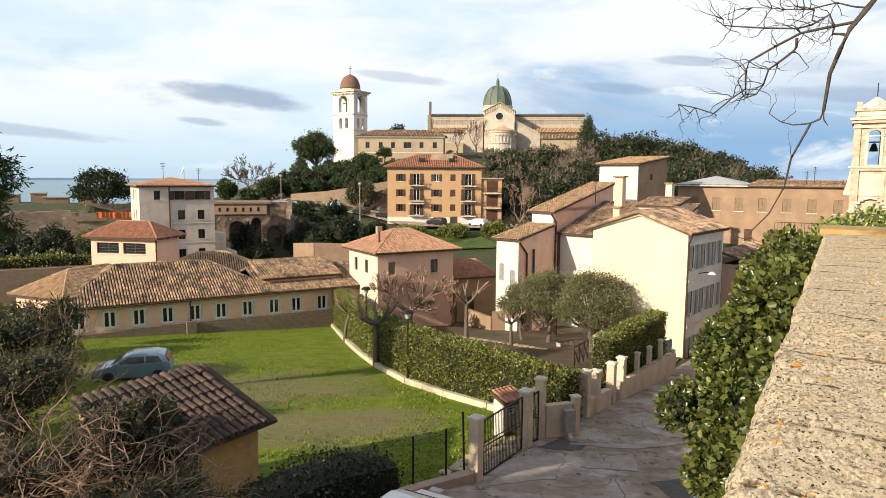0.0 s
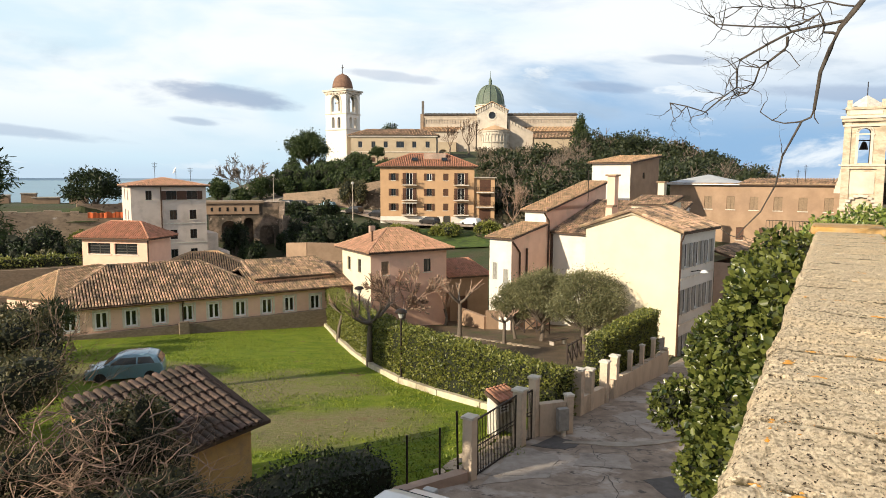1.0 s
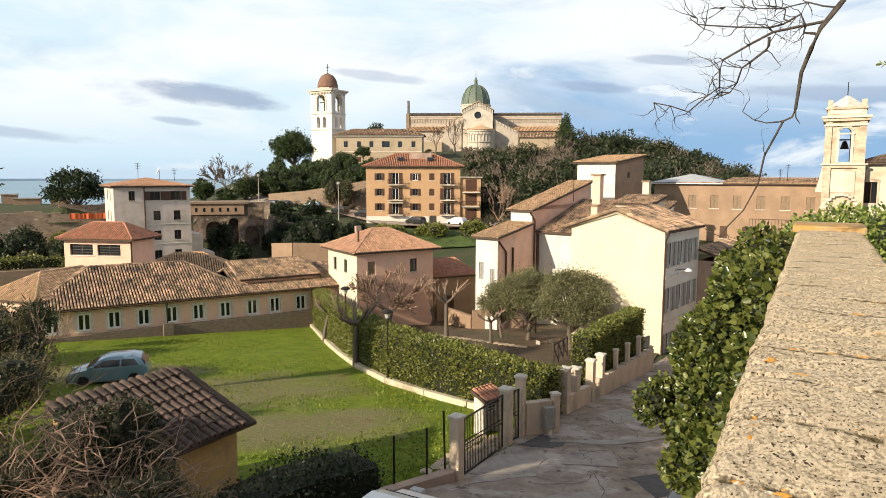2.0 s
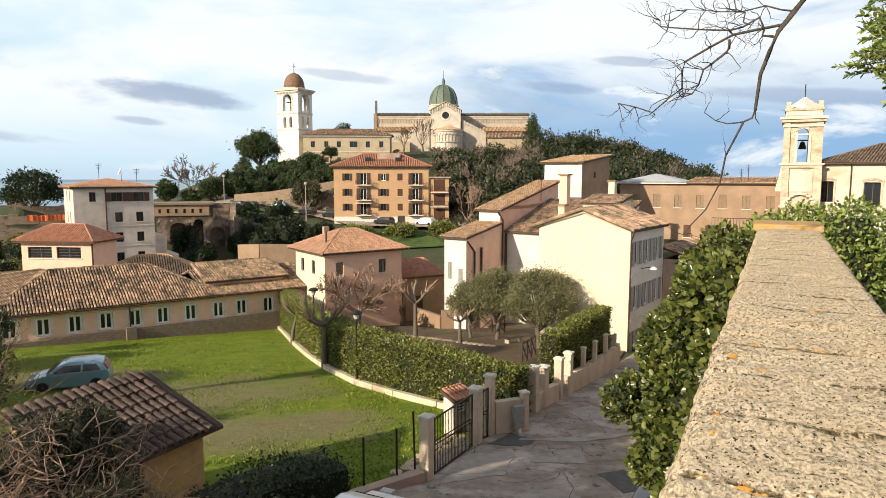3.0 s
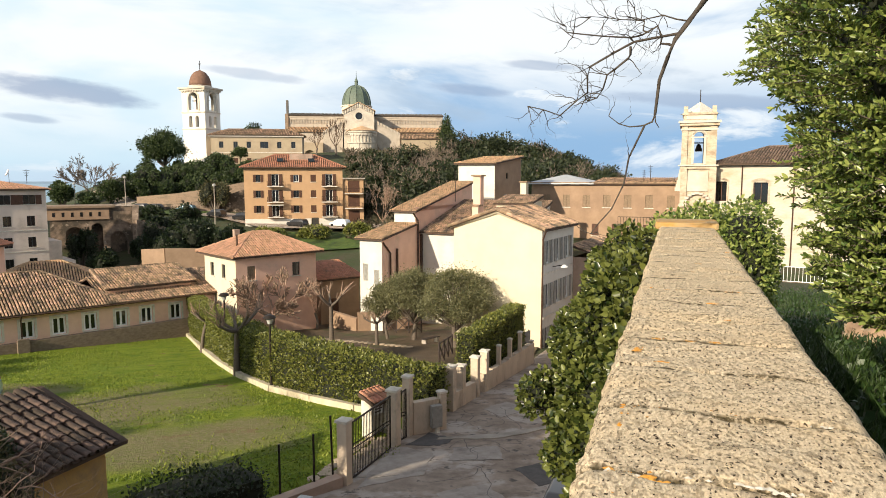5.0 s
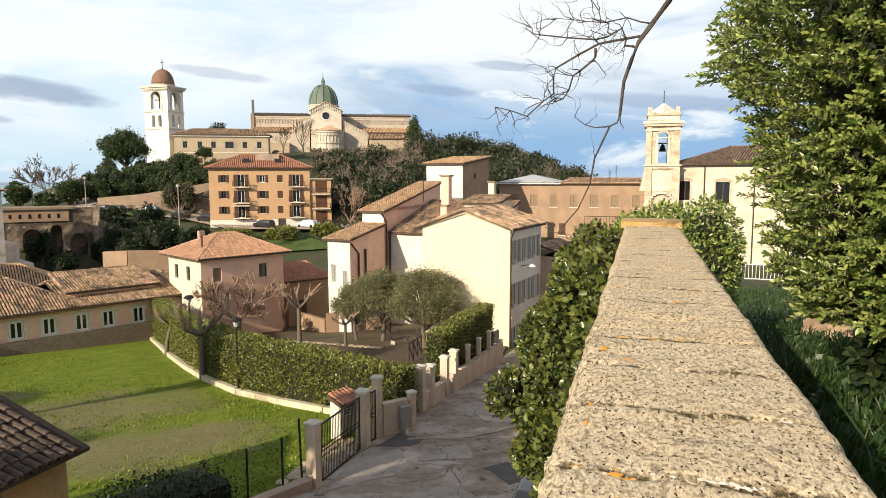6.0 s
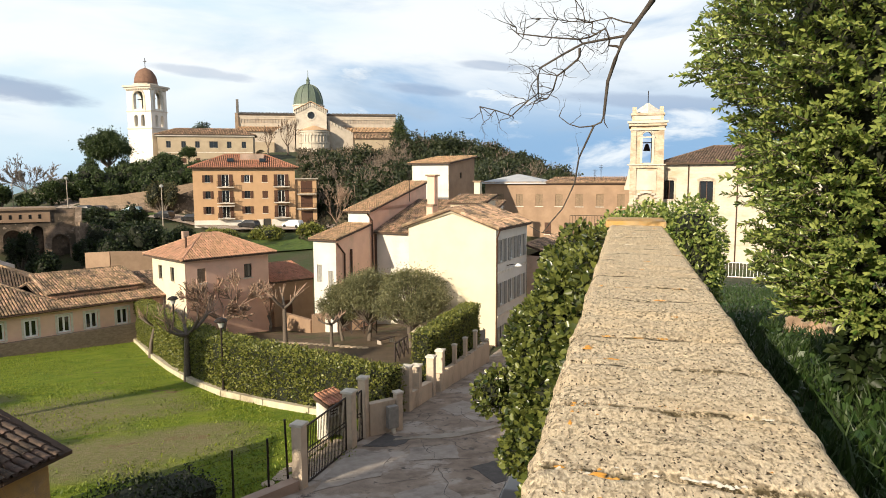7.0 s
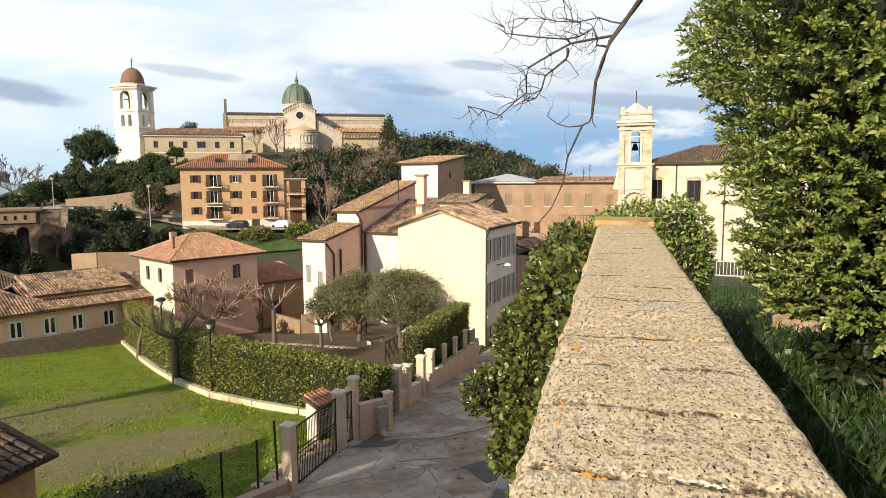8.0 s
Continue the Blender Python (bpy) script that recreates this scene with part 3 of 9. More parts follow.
def build_ground():
    xs = np.unique(np.concatenate([np.arange(-60, 62, 2.0), np.linspace(-420, -60, 30), np.linspace(60, 420, 30)]))
    ys = np.unique(np.concatenate([np.arange(-60, 100, 2.0), np.arange(100, 300, 4.0), np.linspace(300, 520, 14)]))
    verts = []
    for y in ys:
        for x in xs:
            z = ground_z(x, y)
            rough = 0.0 if y < 66 else min((y - 66) / 40, 1.0)
            z += rough * (noise.noise((x * 0.07, y * 0.07, 0)) * 0.8 + noise.noise((x * 0.2, y * 0.2, 3)) * 0.3)
            q = (Vector((x, y)) - WALL_O).dot(WALL_N)
            if q > 2.0 and y < 75:
                z = min(z, -9.5)
            verts.append((x, y, z - 0.03))
    n = len(xs)
    faces = [(j * n + i, j * n + i + 1, (j + 1) * n + i + 1, (j + 1) * n + i) for j in range(len(ys) - 1) for i in range(n - 1)]
    tagged(pydata("ground", verts, faces, M["soil"], smooth=True), "green and brown hillside ground falling to the sea", "ground", kind="structure")
    # the walled garden behind the parapet
    ss = np.concatenate([np.arange(-24, 12, 0.5), np.arange(12, 76, 1.0), np.arange(76, 140, 4.0)])
    qs = np.concatenate([[0.0, 0.3], np.arange(0.6, 14, 0.5), np.arange(14, 60, 3.0)])
    verts = []
    for s in ss:
        for q in qs:
            p = garden_point(s, q)
            b = 0.0 if s > 60 else 0.10 * noise.noise((p.x * 0.6, p.y * 0.6, 0)) + 0.05 * noise.noise((p.x * 2.1, p.y * 2.1, 5))
            verts.append((p.x, p.y, p.z + b))
    n = len(qs)
    faces = [(j * n + i, j * n + i + 1, (j + 1) * n + i + 1, (j + 1) * n + i) for j in range(len(ss) - 1) for i in range(n - 1)]
    tagged(pydata("garden_ground", verts, [f[::-1] for f in faces], M["soil"], smooth=True), "dark green overgrown garden ground behind the parapet", "ground", kind="structure")
    bm = bmesh.new()
    g = bmesh.ops.create_grid(bm, x_segments=60, y_segments=60, size=1)
    for v in bm.verts:
        v.co = (v.co.x * 4800, v.co.y * 2500 + 2350, -31)
    tagged(part("water", bm, M["water"]), "calm blue-grey sea to the horizon", "sea", kind="structure")
    # a faint far coast, with haze painted into its blue-grey colour
    bm = bmesh.new()
    prev = None
    for i in range(120):
        a = -0.95 + 0.9 * i / 119
        h = 6 + 26 * max(0, noise.noise((a * 4, 0.3, 0)) + 0.35) * (1 - i / 119) + 3 * noise.noise((a * 30, 0, 1))
        r = 4700
        lo, hi = bm.verts.new((r * math.sin(a), r * math.cos(a), -31)), bm.verts.new((r * math.sin(a), r * math.cos(a), -31 + h))
        bk = bm.verts.new((r * 1.02 * math.sin(a), r * 1.02 * math.cos(a), -31))
        if prev:
            bm.faces.new((prev[0], lo, hi, prev[1]))
            bm.faces.new((prev[1], hi, bk, prev[2]))
        prev = (lo, hi, bk)
    tagged(part("backdrop", bm, material("painted_coast_haze", (0.36, 0.45, 0.55), (0.33, 0.42, 0.52), 0.01, bump=0)), "low hazy blue coast beyond the sea", "coast", kind="structure")


build_ground()


def strip(name, pts, width, lift, mat, label, category, kind="structure"):
    """A band of paving laid along plan points on the ground."""
    bm = bmesh.new()
    prev = None
    for i, p in enumerate(pts):
        a, b = Vector(pts[max(i - 1, 0)]), Vector(pts[min(i + 1, len(pts) - 1)])
        d = (b - a).normalized()
        nrm = Vector((-d.y, d.x))
        w = width[i] if isinstance(width, (list, tuple)) else width
        row = [bm.verts.new((q.x, q.y, ground_z(q.x, q.y) + lift)) for q in (Vector(p) + nrm * w * k / 4 for k in (-2, -1, 0, 1, 2))]
        if prev:
            for k in range(4):
                bm.faces.new((prev[k + 1], prev[k], row[k], row[k + 1]))
        prev = row
    return tagged(part(name, bm, mat), label, category, kind=kind)


def ground_patch(name, corners, lift, mat, label, category, n=24):
    """A four-cornered sheet laid on the ground."""
    a, b, c, d = (Vector(p) for p in corners)
    verts = []
    for j in range(n + 1):
        for i in range(n + 1):
            p = a.lerp(b, i / n).lerp(d.lerp(c, i / n), j / n)
            verts.append((p.x, p.y, ground_z(p.x, p.y) + lift + 0.05 * noise.noise((p.x * 0.25, p.y * 0.25, 2))))
    faces = [(j * (n + 1) + i, j * (n + 1) + i + 1, (j + 1) * (n + 1) + i + 1, (j + 1) * (n + 1) + i) for j in range(n) for i in range(n)]
    return tagged(pydata(name, verts, faces, mat, smooth=True), label, category, kind="structure")


# ---- facades and roofs ----
def facade(bm, o, u, n, width, height, holes, reveal=0.22):
    """A wall face from o along u, with outward normal n. holes: (u0, v0, w, h, arched). Openings go in by reveal."""
    o, u, n = Vector(o), Vector(u), Vector(n)
    up = Vector((0, 0, 1))
    us = sorted({0.0, width, *[h[0] for h in holes], *[h[0] + h[2] for h in holes]})
    vs = sorted({0.0, height, *[h[1] for h in holes], *[h[1] + h[3] for h in holes]})
    cache = {}
    def vert(a, b, d=0.0):
        k = (round(a, 4), round(b, 4), round(d, 4))
        if k not in cache:
            cache[k] = bm.verts.new(o + u * a + up * b - n * d)
        return cache[k]
    for i in range(len(us) - 1):
        for j in range(len(vs) - 1):
            cu, cv = (us[i] + us[i + 1]) / 2, (vs[j] + vs[j + 1]) / 2
            if any(h[0] < cu < h[0] + h[2] and h[1] < cv < h[1] + h[3] for h in holes):
                continue
            bm.faces.new((vert(us[i], vs[j]), vert(us[i + 1], vs[j]), vert(us[i + 1], vs[j + 1]), vert(us[i], vs[j + 1])))
    for u0, v0, w, h, arched in holes:
        u1, v1 = u0 + w, v0 + h
        if not arched:
            loop = [(u0, v0), (u1, v0), (u1, v1), (u0, v1)]
        else:
            r, c = w / 2, v1 - w / 2
            arc = [(u0 + r + r * math.cos(a), c + r * math.sin(a)) for a in [math.pi * k / 8 for k in range(9)]]
            loop = [(u0, v0), (u1, v0)] + arc
            top = [bm.verts.new(o + u * a + up * b) for a, b in arc]
            cr, cl = bm.verts.new(o + u * u1 + up * v1), bm.verts.new(o + u * u0 + up * v1)
            for k in range(4):
                bm.faces.new((top[k], cr, top[k + 1]))
                bm.faces.new((top[8 - k], top[7 - k], cl))
            mid = bm.verts.new(o + u * (u0 + r) + up * v1)
            bm.faces.new((top[4], cr, mid))
            bm.faces.new((top[4], mid, cl))
        fr = [bm.verts.new(o + u * a + up * b) for a, b in loop]
        bk = [bm.verts.new(o + u * a + up * b - n * reveal) for a, b in loop]
        for k in range(len(loop)):
            k2 = (k + 1) % len(loop)
            bm.faces.new((fr[k], bk[k], bk[k2], fr[k2]))


def roof_tiles(name, quads, mat, parent, pitch=0.22, row=0.42, lift=0.02, label=""):
    """Rows of half-round clay tiles, each a piece of its own, on roof slopes given as (eave_l, eave_r, ridge_r, ridge_l)."""
    verts, faces = [], []
    rng = random.Random(7)
    for el, er, rr, rl in quads:
        el, er, rr, rl = (Vector(p) for p in (el, er, rr, rl))
        u = (er - el).normalized()
        nrm = u.cross((rl + rr) / 2 - (el + er) / 2).normalized()
        if nrm.z < 0:
            nrm = -nrm
        v = nrm.cross(u).normalized()
        L = (er - el).length
        a, b = (rl - el).dot(u), (rr - el).dot(u)
        H = (rl - el).dot(v)
        if H <= 0:
            continue
        n = max(int(L / pitch), 1)
        p = L / n
        for i in range(n):
            c = (i + 0.5) * p
            top = H
            if a > 0.01 and c < a:
                top = min(top, H * c / a)
            if b < L - 0.01 and c > b:
                top = min(top, H * (L - c) / (L - b))
            m = max(int(math.ceil(top / row)), 1)
            for j in range(m):
                v0, v1 = j * row - 0.03, min((j + 1) * row, top)
                if v1 - v0 < 0.05:
                    continue
                w = p * 0.37
                jx, jz = rng.uniform(-0.015, 0.015), rng.uniform(0, 0.015)
                s = len(verts)
                for vv, dz in ((v0, 0.035), (v1, 0.0)):
                    for du, dh in ((-w, 0.0), (-w * 0.55, 0.085), (w * 0.55, 0.085), (w, 0.0)):
                        verts.append(el + u * (c + du * (1.0 if dz else 0.85) + jx) + v * vv + nrm * (lift + dh * p / 0.22 + dz + jz))
                faces += [(s, s + 1, s + 5, s + 4), (s + 1, s + 2, s + 6, s + 5), (s + 2, s + 3, s + 7, s + 6), (s, s + 3, s + 2, s + 1)]
    ob = pydata(name, verts, faces, mat, parent, label)
    return tagged(ob, kind="stuff")


def slab(bm, quad, t=0.12):
    """A roof slope with thickness, hung below its upper face."""
    q = [Vector(p) for p in quad]
    clean = [q[0]] + [b for a, b in zip(q, q[1:]) if (a - b).length > 1e-3]
    if (clean[0] - clean[-1]).length < 1e-3:
        clean.pop()
    hi = [bm.verts.new(p) for p in clean]
    lo = [bm.verts.new(p - Vector((0, 0, t))) for p in clean]
    bm.faces.new(hi)
    bm.faces.new(lo[::-1])
    k = len(clean)
    for i in range(k):
        bm.faces.new((hi[i], lo[i], lo[(i + 1) % k], hi[(i + 1) % k]))


def roof(parent, quads, mat, pitch=0.22, row=0.42, ridge=True, label=""):
    bm = bmesh.new()
    for q in quads:
        slab(bm, q)
    r = part("roof", bm, M["tileedge"], parent, label)
    roof_tiles("roof_tiles", quads, mat, r, pitch, row)
    if ridge:
        lines = []
        for el, er, rr, rl in quads:
            for a, b in ((rl, rr), (el, rl), (er, rr)):
                a, b = Vector(a), Vector(b)
                if (a - b).length > 0.3 and not any((a - c).length + (b - d).length < 0.05 or (a - d).length + (b - c).length < 0.05 for c, d in lines):
                    lines.append((a, b))
        bm = bmesh.new()
        for a, b in lines:
            n = max(int((b - a).length / 0.4), 1)
            for i in range(n):
                p, q = a.lerp(b, i / n), a.lerp(b, (i + 1.06) / n)
                tube(bm, (p + Vector((0, 0, 0.05)), q + Vector((0, 0, 0.03))), (0.13, 0.11), 6)
        tagged(part("ridge_tiles", bm, mat, r), kind="stuff")
    return r


def hip_quads(x0, y0, x1, y1, z, h, ov=0.4, inset=None):
    """Four slopes of a hipped roof over a plan rectangle."""
    x0, y0, x1, y1 = x0 - ov, y0 - ov, x1 + ov, y1 + ov
    w, d = x1 - x0, y1 - y0
    k = inset if inset is not None else min(w, d) / 2
    if w >= d:
        a, b = (x0 + k, (y0 + y1) / 2, z + h), (x1 - k, (y0 + y1) / 2, z + h)
        c = [(x0, y0, z), (x1, y0, z), (x1, y1, z), (x0, y1, z)]
        return [(c[0], c[1], b, a), (c[1], c[2], b, b), (c[2], c[3], a, b), (c[3], c[0], a, a)]
    a, b = ((x0 + x1) / 2, y0 + k, z + h), ((x0 + x1) / 2, y1 - k, z + h)
    c = [(x0, y0, z), (x1, y0, z), (x1, y1, z), (x0, y1, z)]
    return [(c[0], c[1], a, a), (c[1], c[2], b, a), (c[2], c[3], b, b), (c[3], c[0], a, b)]


def window(parent, o, u, n, w, h, style="pane", arched=False, depth=0.2, shutter=None, mid=True, sill=True, surround=None):
    """A window set back in its opening: frame, panes, and what hangs beside it. o is the opening's lower left corner."""
    o, u, n = Vector(o), Vector(u), Vector(n)
    rot = Matrix((u, -n, Vector((0, 0, 1)))).transposed().to_4x4()
    m = Matrix.Translation(o) @ rot
    bm = bmesh.new()
    t = 0.13 if surround else 0.07
    mull = 0.075 if surround else 0.035
    y0, y1 = depth - 0.06, depth
    box(bm, 0, y0, 0, t, y1, h, m)
    box(bm, w - t, y0, 0, w, y1, h, m)
    box(bm, t, y0, 0, w - t, y1, t, m)
    box(bm, t, y0, h - t, w - t, y1, h, m)
    if mid:
        box(bm, w / 2 - mull, y0 + 0.005, t, w / 2 + mull, y1 - 0.005, h - t, m)
    if style == "grid":
        for k in range(1, 4):
            box(bm, t, y0 + 0.01, h * k / 4 - 0.02, w - t, y1 - 0.01, h * k / 4 + 0.02, m)
    frame_mat = {"white": M["white_paint"], "brown": M["shutter_brown"]}.get(style, M["shutter_dark"])
    win = part("window", bm, frame_mat, parent)
    bm = bmesh.new()
    box(bm, 0.01, depth - 0.03, 0.01, w - 0.01, depth + 0.02, h - 0.01, m)
    part("pane", bm, M["pane"], win)
    if sill:
        bm = bmesh.new()
        box(bm, -0.1, -0.08, -0.09, w + 0.1, depth, -0.003, m)
        part("sill", bm, M["trim"], win)
    if surround:
        bm = bmesh.new()
        s = 0.16
        box(bm, -s, -0.035, -0.003, -0.002, 0.01, h + s, m)
        box(bm, w + 0.002, -0.035, -0.003, w + s, 0.01, h + s, m)
        box(bm, -0.002, -0.035, h + 0.002, w + 0.002, 0.01, h + s, m)
        part("surround", bm, surround, win)
    if shutter == "closed":
        for k in (0, 1):
            bm = bmesh.new()
            a = 0.01 + k * w / 2
            box(bm, a, depth - 0.13, 0.01, a + w / 2 - 0.02, depth - 0.09, h - 0.01, m)
            for s in range(int(h / 0.16)):
                box(bm, a + 0.05, depth - 0.15, 0.06 + s * 0.16, a + w / 2 - 0.07, depth - 0.131, 0.15 + s * 0.16, m)
            part("shutter", bm, M["shutter_dark"] if style not in M else M[style], win)
    elif shutter is not None:
        for k in (0, 1):
            bm = bmesh.new()
            a = -w / 2 - 0.02 if k == 0 else w + 0.02
            box(bm, a, -0.07, 0.0, a + w / 2, -0.02, h, m)
            for s in range(int(h / 0.2)):
                box(bm, a + 0.05, -0.085, 0.06 + s * 0.2, a + w / 2 - 0.05, -0.071, 0.17 + s * 0.2, m)
            part("shutter", bm, shutter, win)
    return win


class House:
    """A building on a plan rectangle in its own frame: x along the front, y into the depth, z up."""
    def __init__(self, name, a, b, depth, z0, z1, wall, label, category="house", group=""):
        a, b = Vector(a), Vector(b)
        self.w, self.d, self.z0, self.h = (b - a).length, depth, z0, z1 - z0
        self.ob = thing(name, a.x, a.y, z0, math.degrees(math.atan2(b.y - a.y, b.x - a.x)), label, category, group)
        self.wall = wall

    def face(self, side):
        w, d = self.w, self.d
        return {"front": ((0, 0, 0), (1, 0, 0), (0, -1, 0), w), "right": ((w, 0, 0), (0, 1, 0), (1, 0, 0), d),
                "back": ((w, d, 0), (-1, 0, 0), (0, 1, 0), w), "left": ((0, d, 0), (0, -1, 0), (-1, 0, 0), d)}[side]

    def walls(self, openings=None, extra=None, colors=None, reveal=0.22):
        """openings: side -> list of dicts u, v, w, h and window options. extra: function that adds to the wall mesh."""
        openings = openings or {}
        for side in ("front", "right", "back", "left"):
            o, u, n, width = self.face(side)
            bm = bmesh.new()
            holes = [(q["u"], q["v"], q["w"], q["h"], q.get("arched", False)) for q in openings.get(side, ())]
            facade(bm, o, u, n, width, self.h, holes, reveal)
            if extra:
                extra(bm, side)
            bmesh.ops.remove_doubles(bm, verts=list(bm.verts), dist=0.0005)
            wall = part("wall", bm, (colors or {}).get(side, self.wall), self.ob)
            for q in openings.get(side, ()):
                if q.get("open"):
                    continue
                opts = {k: v for k, v in q.items() if k not in ("u", "v", "w", "h", "open")}
                window(self.ob, Vector(o) + Vector(u) * q["u"] + Vector((0, 0, q["v"])), u, n, q["w"], q["h"], depth=reveal - 0.02, **opts)
        return self

    def add(self, name, mat, fn, label="", smooth=False):
        bm = bmesh.new()
        fn(bm)
        return split_parts(name, bm, mat, self.ob, label, smooth)


def row_of(n, u0, du, v, w, h, **kw):
    return [dict(u=u0 + i * du, v=v, w=w, h=h, **kw) for i in range(n)]

# ---- the parapet and its retaining wall ----
def wall_frame(name, label, category, kind="structure"):
    return thing(name, WALL_O.x, WALL_O.y, 0, math.degrees(math.atan2(WALL_D.y, WALL_D.x)), label, category, kind=kind)


def build_parapet():
    """x runs along the wall away from the camera, y to its outer side."""
    w = wall_frame("parapet", "thick old stone parapet with a lichen-spotted level coping", "wall")
    rng = random.Random(3)
    END, START, TH = 6.75, -6.0, 0.545
    bm = bmesh.new()
    box(bm, START, -TH + 0.03, -15.0, END - 0.05, -0.03, -0.62)
    part("wall_body", bm, M["brickwall"], w)
    # coping with a rough, uneven surface and worn edges
    nx, ny = 900, 44
    verts, faces = [], []
    for i in range(nx + 1):
        x = START + (END - START) * (i / nx)
        for j in range(ny + 1):
            k = j / ny
            y = -TH + TH * k
            edge = min(k, 1 - k) * TH
            z = -0.5 + 0.006 * noise.noise((x * 5, y * 5, 0)) + 0.003 * noise.noise((x * 19, y * 11, 4)) + 0.0016 * noise.noise((x * 70, y * 50, 9))
            z -= 0.018 * max(0, noise.noise((x * 9.0, y * 2.0, 14)) - 0.15)
            jd = abs((x - 0.13 + 0.012 * 2.5 * noise.noise((y * 5, x * 2, 30))) / 0.335 - round((x - 0.13) / 0.335)) * 0.335
            if jd < 0.018:
                z -= (0.016 if x < 0.9 else 0.007) * (1 - jd / 0.018) * max(0.15, 0.6 + 1.3 * noise.noise((y * 14, x * 3, 21)))
            if edge < 0.035:
                z -= 0.030 * (1 - edge / 0.035) ** 2
            yy = y + (0.010 * noise.noise((x * 2.2, 1 if k > 0.5 else 7, 2)) + 0.010 * noise.noise((x * 13, 1 if k > 0.5 else 7, 8))) * (1 if edge < 0.04 else max(0, 1 - edge / 0.12))
            verts.append((x, yy, z))
    row = ny + 1
    faces = [(i * row + j, (i + 1) * row + j, (i + 1) * row + j + 1, i * row + j + 1) for i in range(nx) for j in range(ny)]
    top = len(verts)
    for i in range(nx + 1):
        for j in (0, ny):
            x, y, z = verts[i * row + j]
            verts.append((x, y + (0.01 if j == 0 else -0.01), -0.66))
    for i in range(nx):
        a, b = top + 2 * i, top + 2 * i + 2
        faces.append((a, b, (i + 1) * row, i * row))
        faces.append((b + 1, a + 1, i * row + ny, (i + 1) * row + ny))
    e = [nx * row + j for j in range(row)]
    faces.append((top + 2 * nx, top + 2 * nx + 1, *e[::-1]))
    pydata("coping", verts, faces, M["coping"], w, "sandy stone coping, pitted and weathered", smooth=True)
    # a raised end stone, orange with lichen
    bm = bmesh.new()
    soft_box(bm, END - 0.55, -TH - 0.03, -0.53, END + 0.12, 0.04, -0.455, 0.025)
    part("end_stone", bm, M["endstone"], w, "orange-lichened end stone")
    return w


M["endstone"] = material("lichened_end_stone", (0.50, 0.36, 0.18), (0.40, 0.28, 0.15), 9.0, stain=(0.55, 0.28, 0.05), stain_scale=2.0, stain_lo=0.45, stain_hi=0.65, bump=0.8, bump_scale=40)
parapet = build_parapet()


def build_retaining():
    w = wall_frame("retaining_wall", "old brick retaining wall stepping down beside the lane", "wall")
    bm = bmesh.new()
    for i in range(24):
        s = 6.72 + i * 3.0
        top = garden_z(s, 0) + 0.25
        box(bm, s, -0.5, -16.0, s + 2.998, -0.08 - 0.01 * (i % 2), top)
    part("wall_body", bm, M["brickwall"], w)


build_retaining()

# ---- lawn, lane and paving ----
HLINE = [(-11.0, 64.0), (-9.0, 56.5), (-7.0, 48.8), (-5.2, 42.4), (-3.4, 36.9), (-1.6, 32.7), (0.3, 29.6), (2.1, 27.1), (3.3, 25.6), (4.5, 24.4)]


def hedge_x(y):
    """Where the foot of the long hedge, and the gate line below it, runs at y."""
    pts = [(12.0, -2.0), (17.0, 0.2), (18.2, 0.9), (21.6, 2.7), (24.4, 4.5)] + [(b, a) for a, b in HLINE[::-1][1:]] + [(68, -12)]
    return float(np.interp(y, [p[0] for p in pts], [p[1] for p in pts]))


def ground_between(name, y0, y1, left, right, lift, mat, label, category, nx=40, ny=60):
    """A sheet on the ground between two edges given as x over y."""
    verts = []
    for j in range(ny + 1):
        y = y0 + (y1 - y0) * j / ny
        a, b = left(y), right(y)
        for i in range(nx + 1):
            x = a + (b - a) * i / nx
            verts.append((x, y, ground_z(x, y) + lift + 0.05 * noise.noise((x * 0.25, y * 0.25, 2))))
    faces = [(j * (nx + 1) + i, j * (nx + 1) + i + 1, (j + 1) * (nx + 1) + i + 1, (j + 1) * (nx + 1) + i) for j in range(ny) for i in range(nx)]
    return tagged(pydata(name, verts, faces, mat, smooth=True), label, category, kind="structure")


ground_between("lawn", 13, 62, lambda y: min(-14 - 0.45 * y, -12), lambda y: hedge_x(y) + 0.4, 0.05, M["lawn"], "sunlit green lawn with bare worn patches", "lawn")
ground_between("park_ground", 25, 66, lambda y: hedge_x(y) + 0.7, lambda y: max(float(np.interp(y, (25, 27, 36.5, 60, 66), (4.6, 6.4, 12.7, 24, 26))), hedge_x(y) + 0.75), 0.055, M["dirt"], "brown bare earth and thin grass under olive trees", "ground")
strip("road", ((-3.0, 4.0), (0.2, 9.0), (3.6, 15.0), (6.3, 20.0), (9.2, 25.5), (13.5, 32.5), (18.5, 41.0), (26.0, 53.0), (32, 66)), (9.5, 9.5, 9.3, 9.0, 7.0, 5.5, 5.0, 5, 5), 0.07, M["asphalt"], "worn grey asphalt lane, cracked and patched", "road")


# ---- the long low house ----
LH = House("long_house", (-28.8, 48.6), (-5.2, 63.1), 10.0, -15.0, -9.95, M["peach"], "long single-storey peach house with weathered tile roof", "house")
lh_wins = []
def local_u(h, px, py):
    d = Vector((px, py)) - Vector(h.ob.matrix_basis.translation[:2])
    a = h.ob.matrix_basis.to_euler().z
    return d.x * math.cos(a) + d.y * math.sin(a)
for i, u in enumerate((1.6, 3.7, 5.78, 7.9, 10.0, 12.1, 14.3, 16.6, 18.6, 21.0)):
    lh_wins.append(dict(u=u - 0.475, v=3.28 - 0.012 * u, w=0.95, h=1.35, style="white", surround=M["trim"], sill=True))
LH.walls({"front": lh_wins, "left": [dict(u=4.0, v=3.1, w=1.0, h=1.4, style="pane", shutter="closed")]})
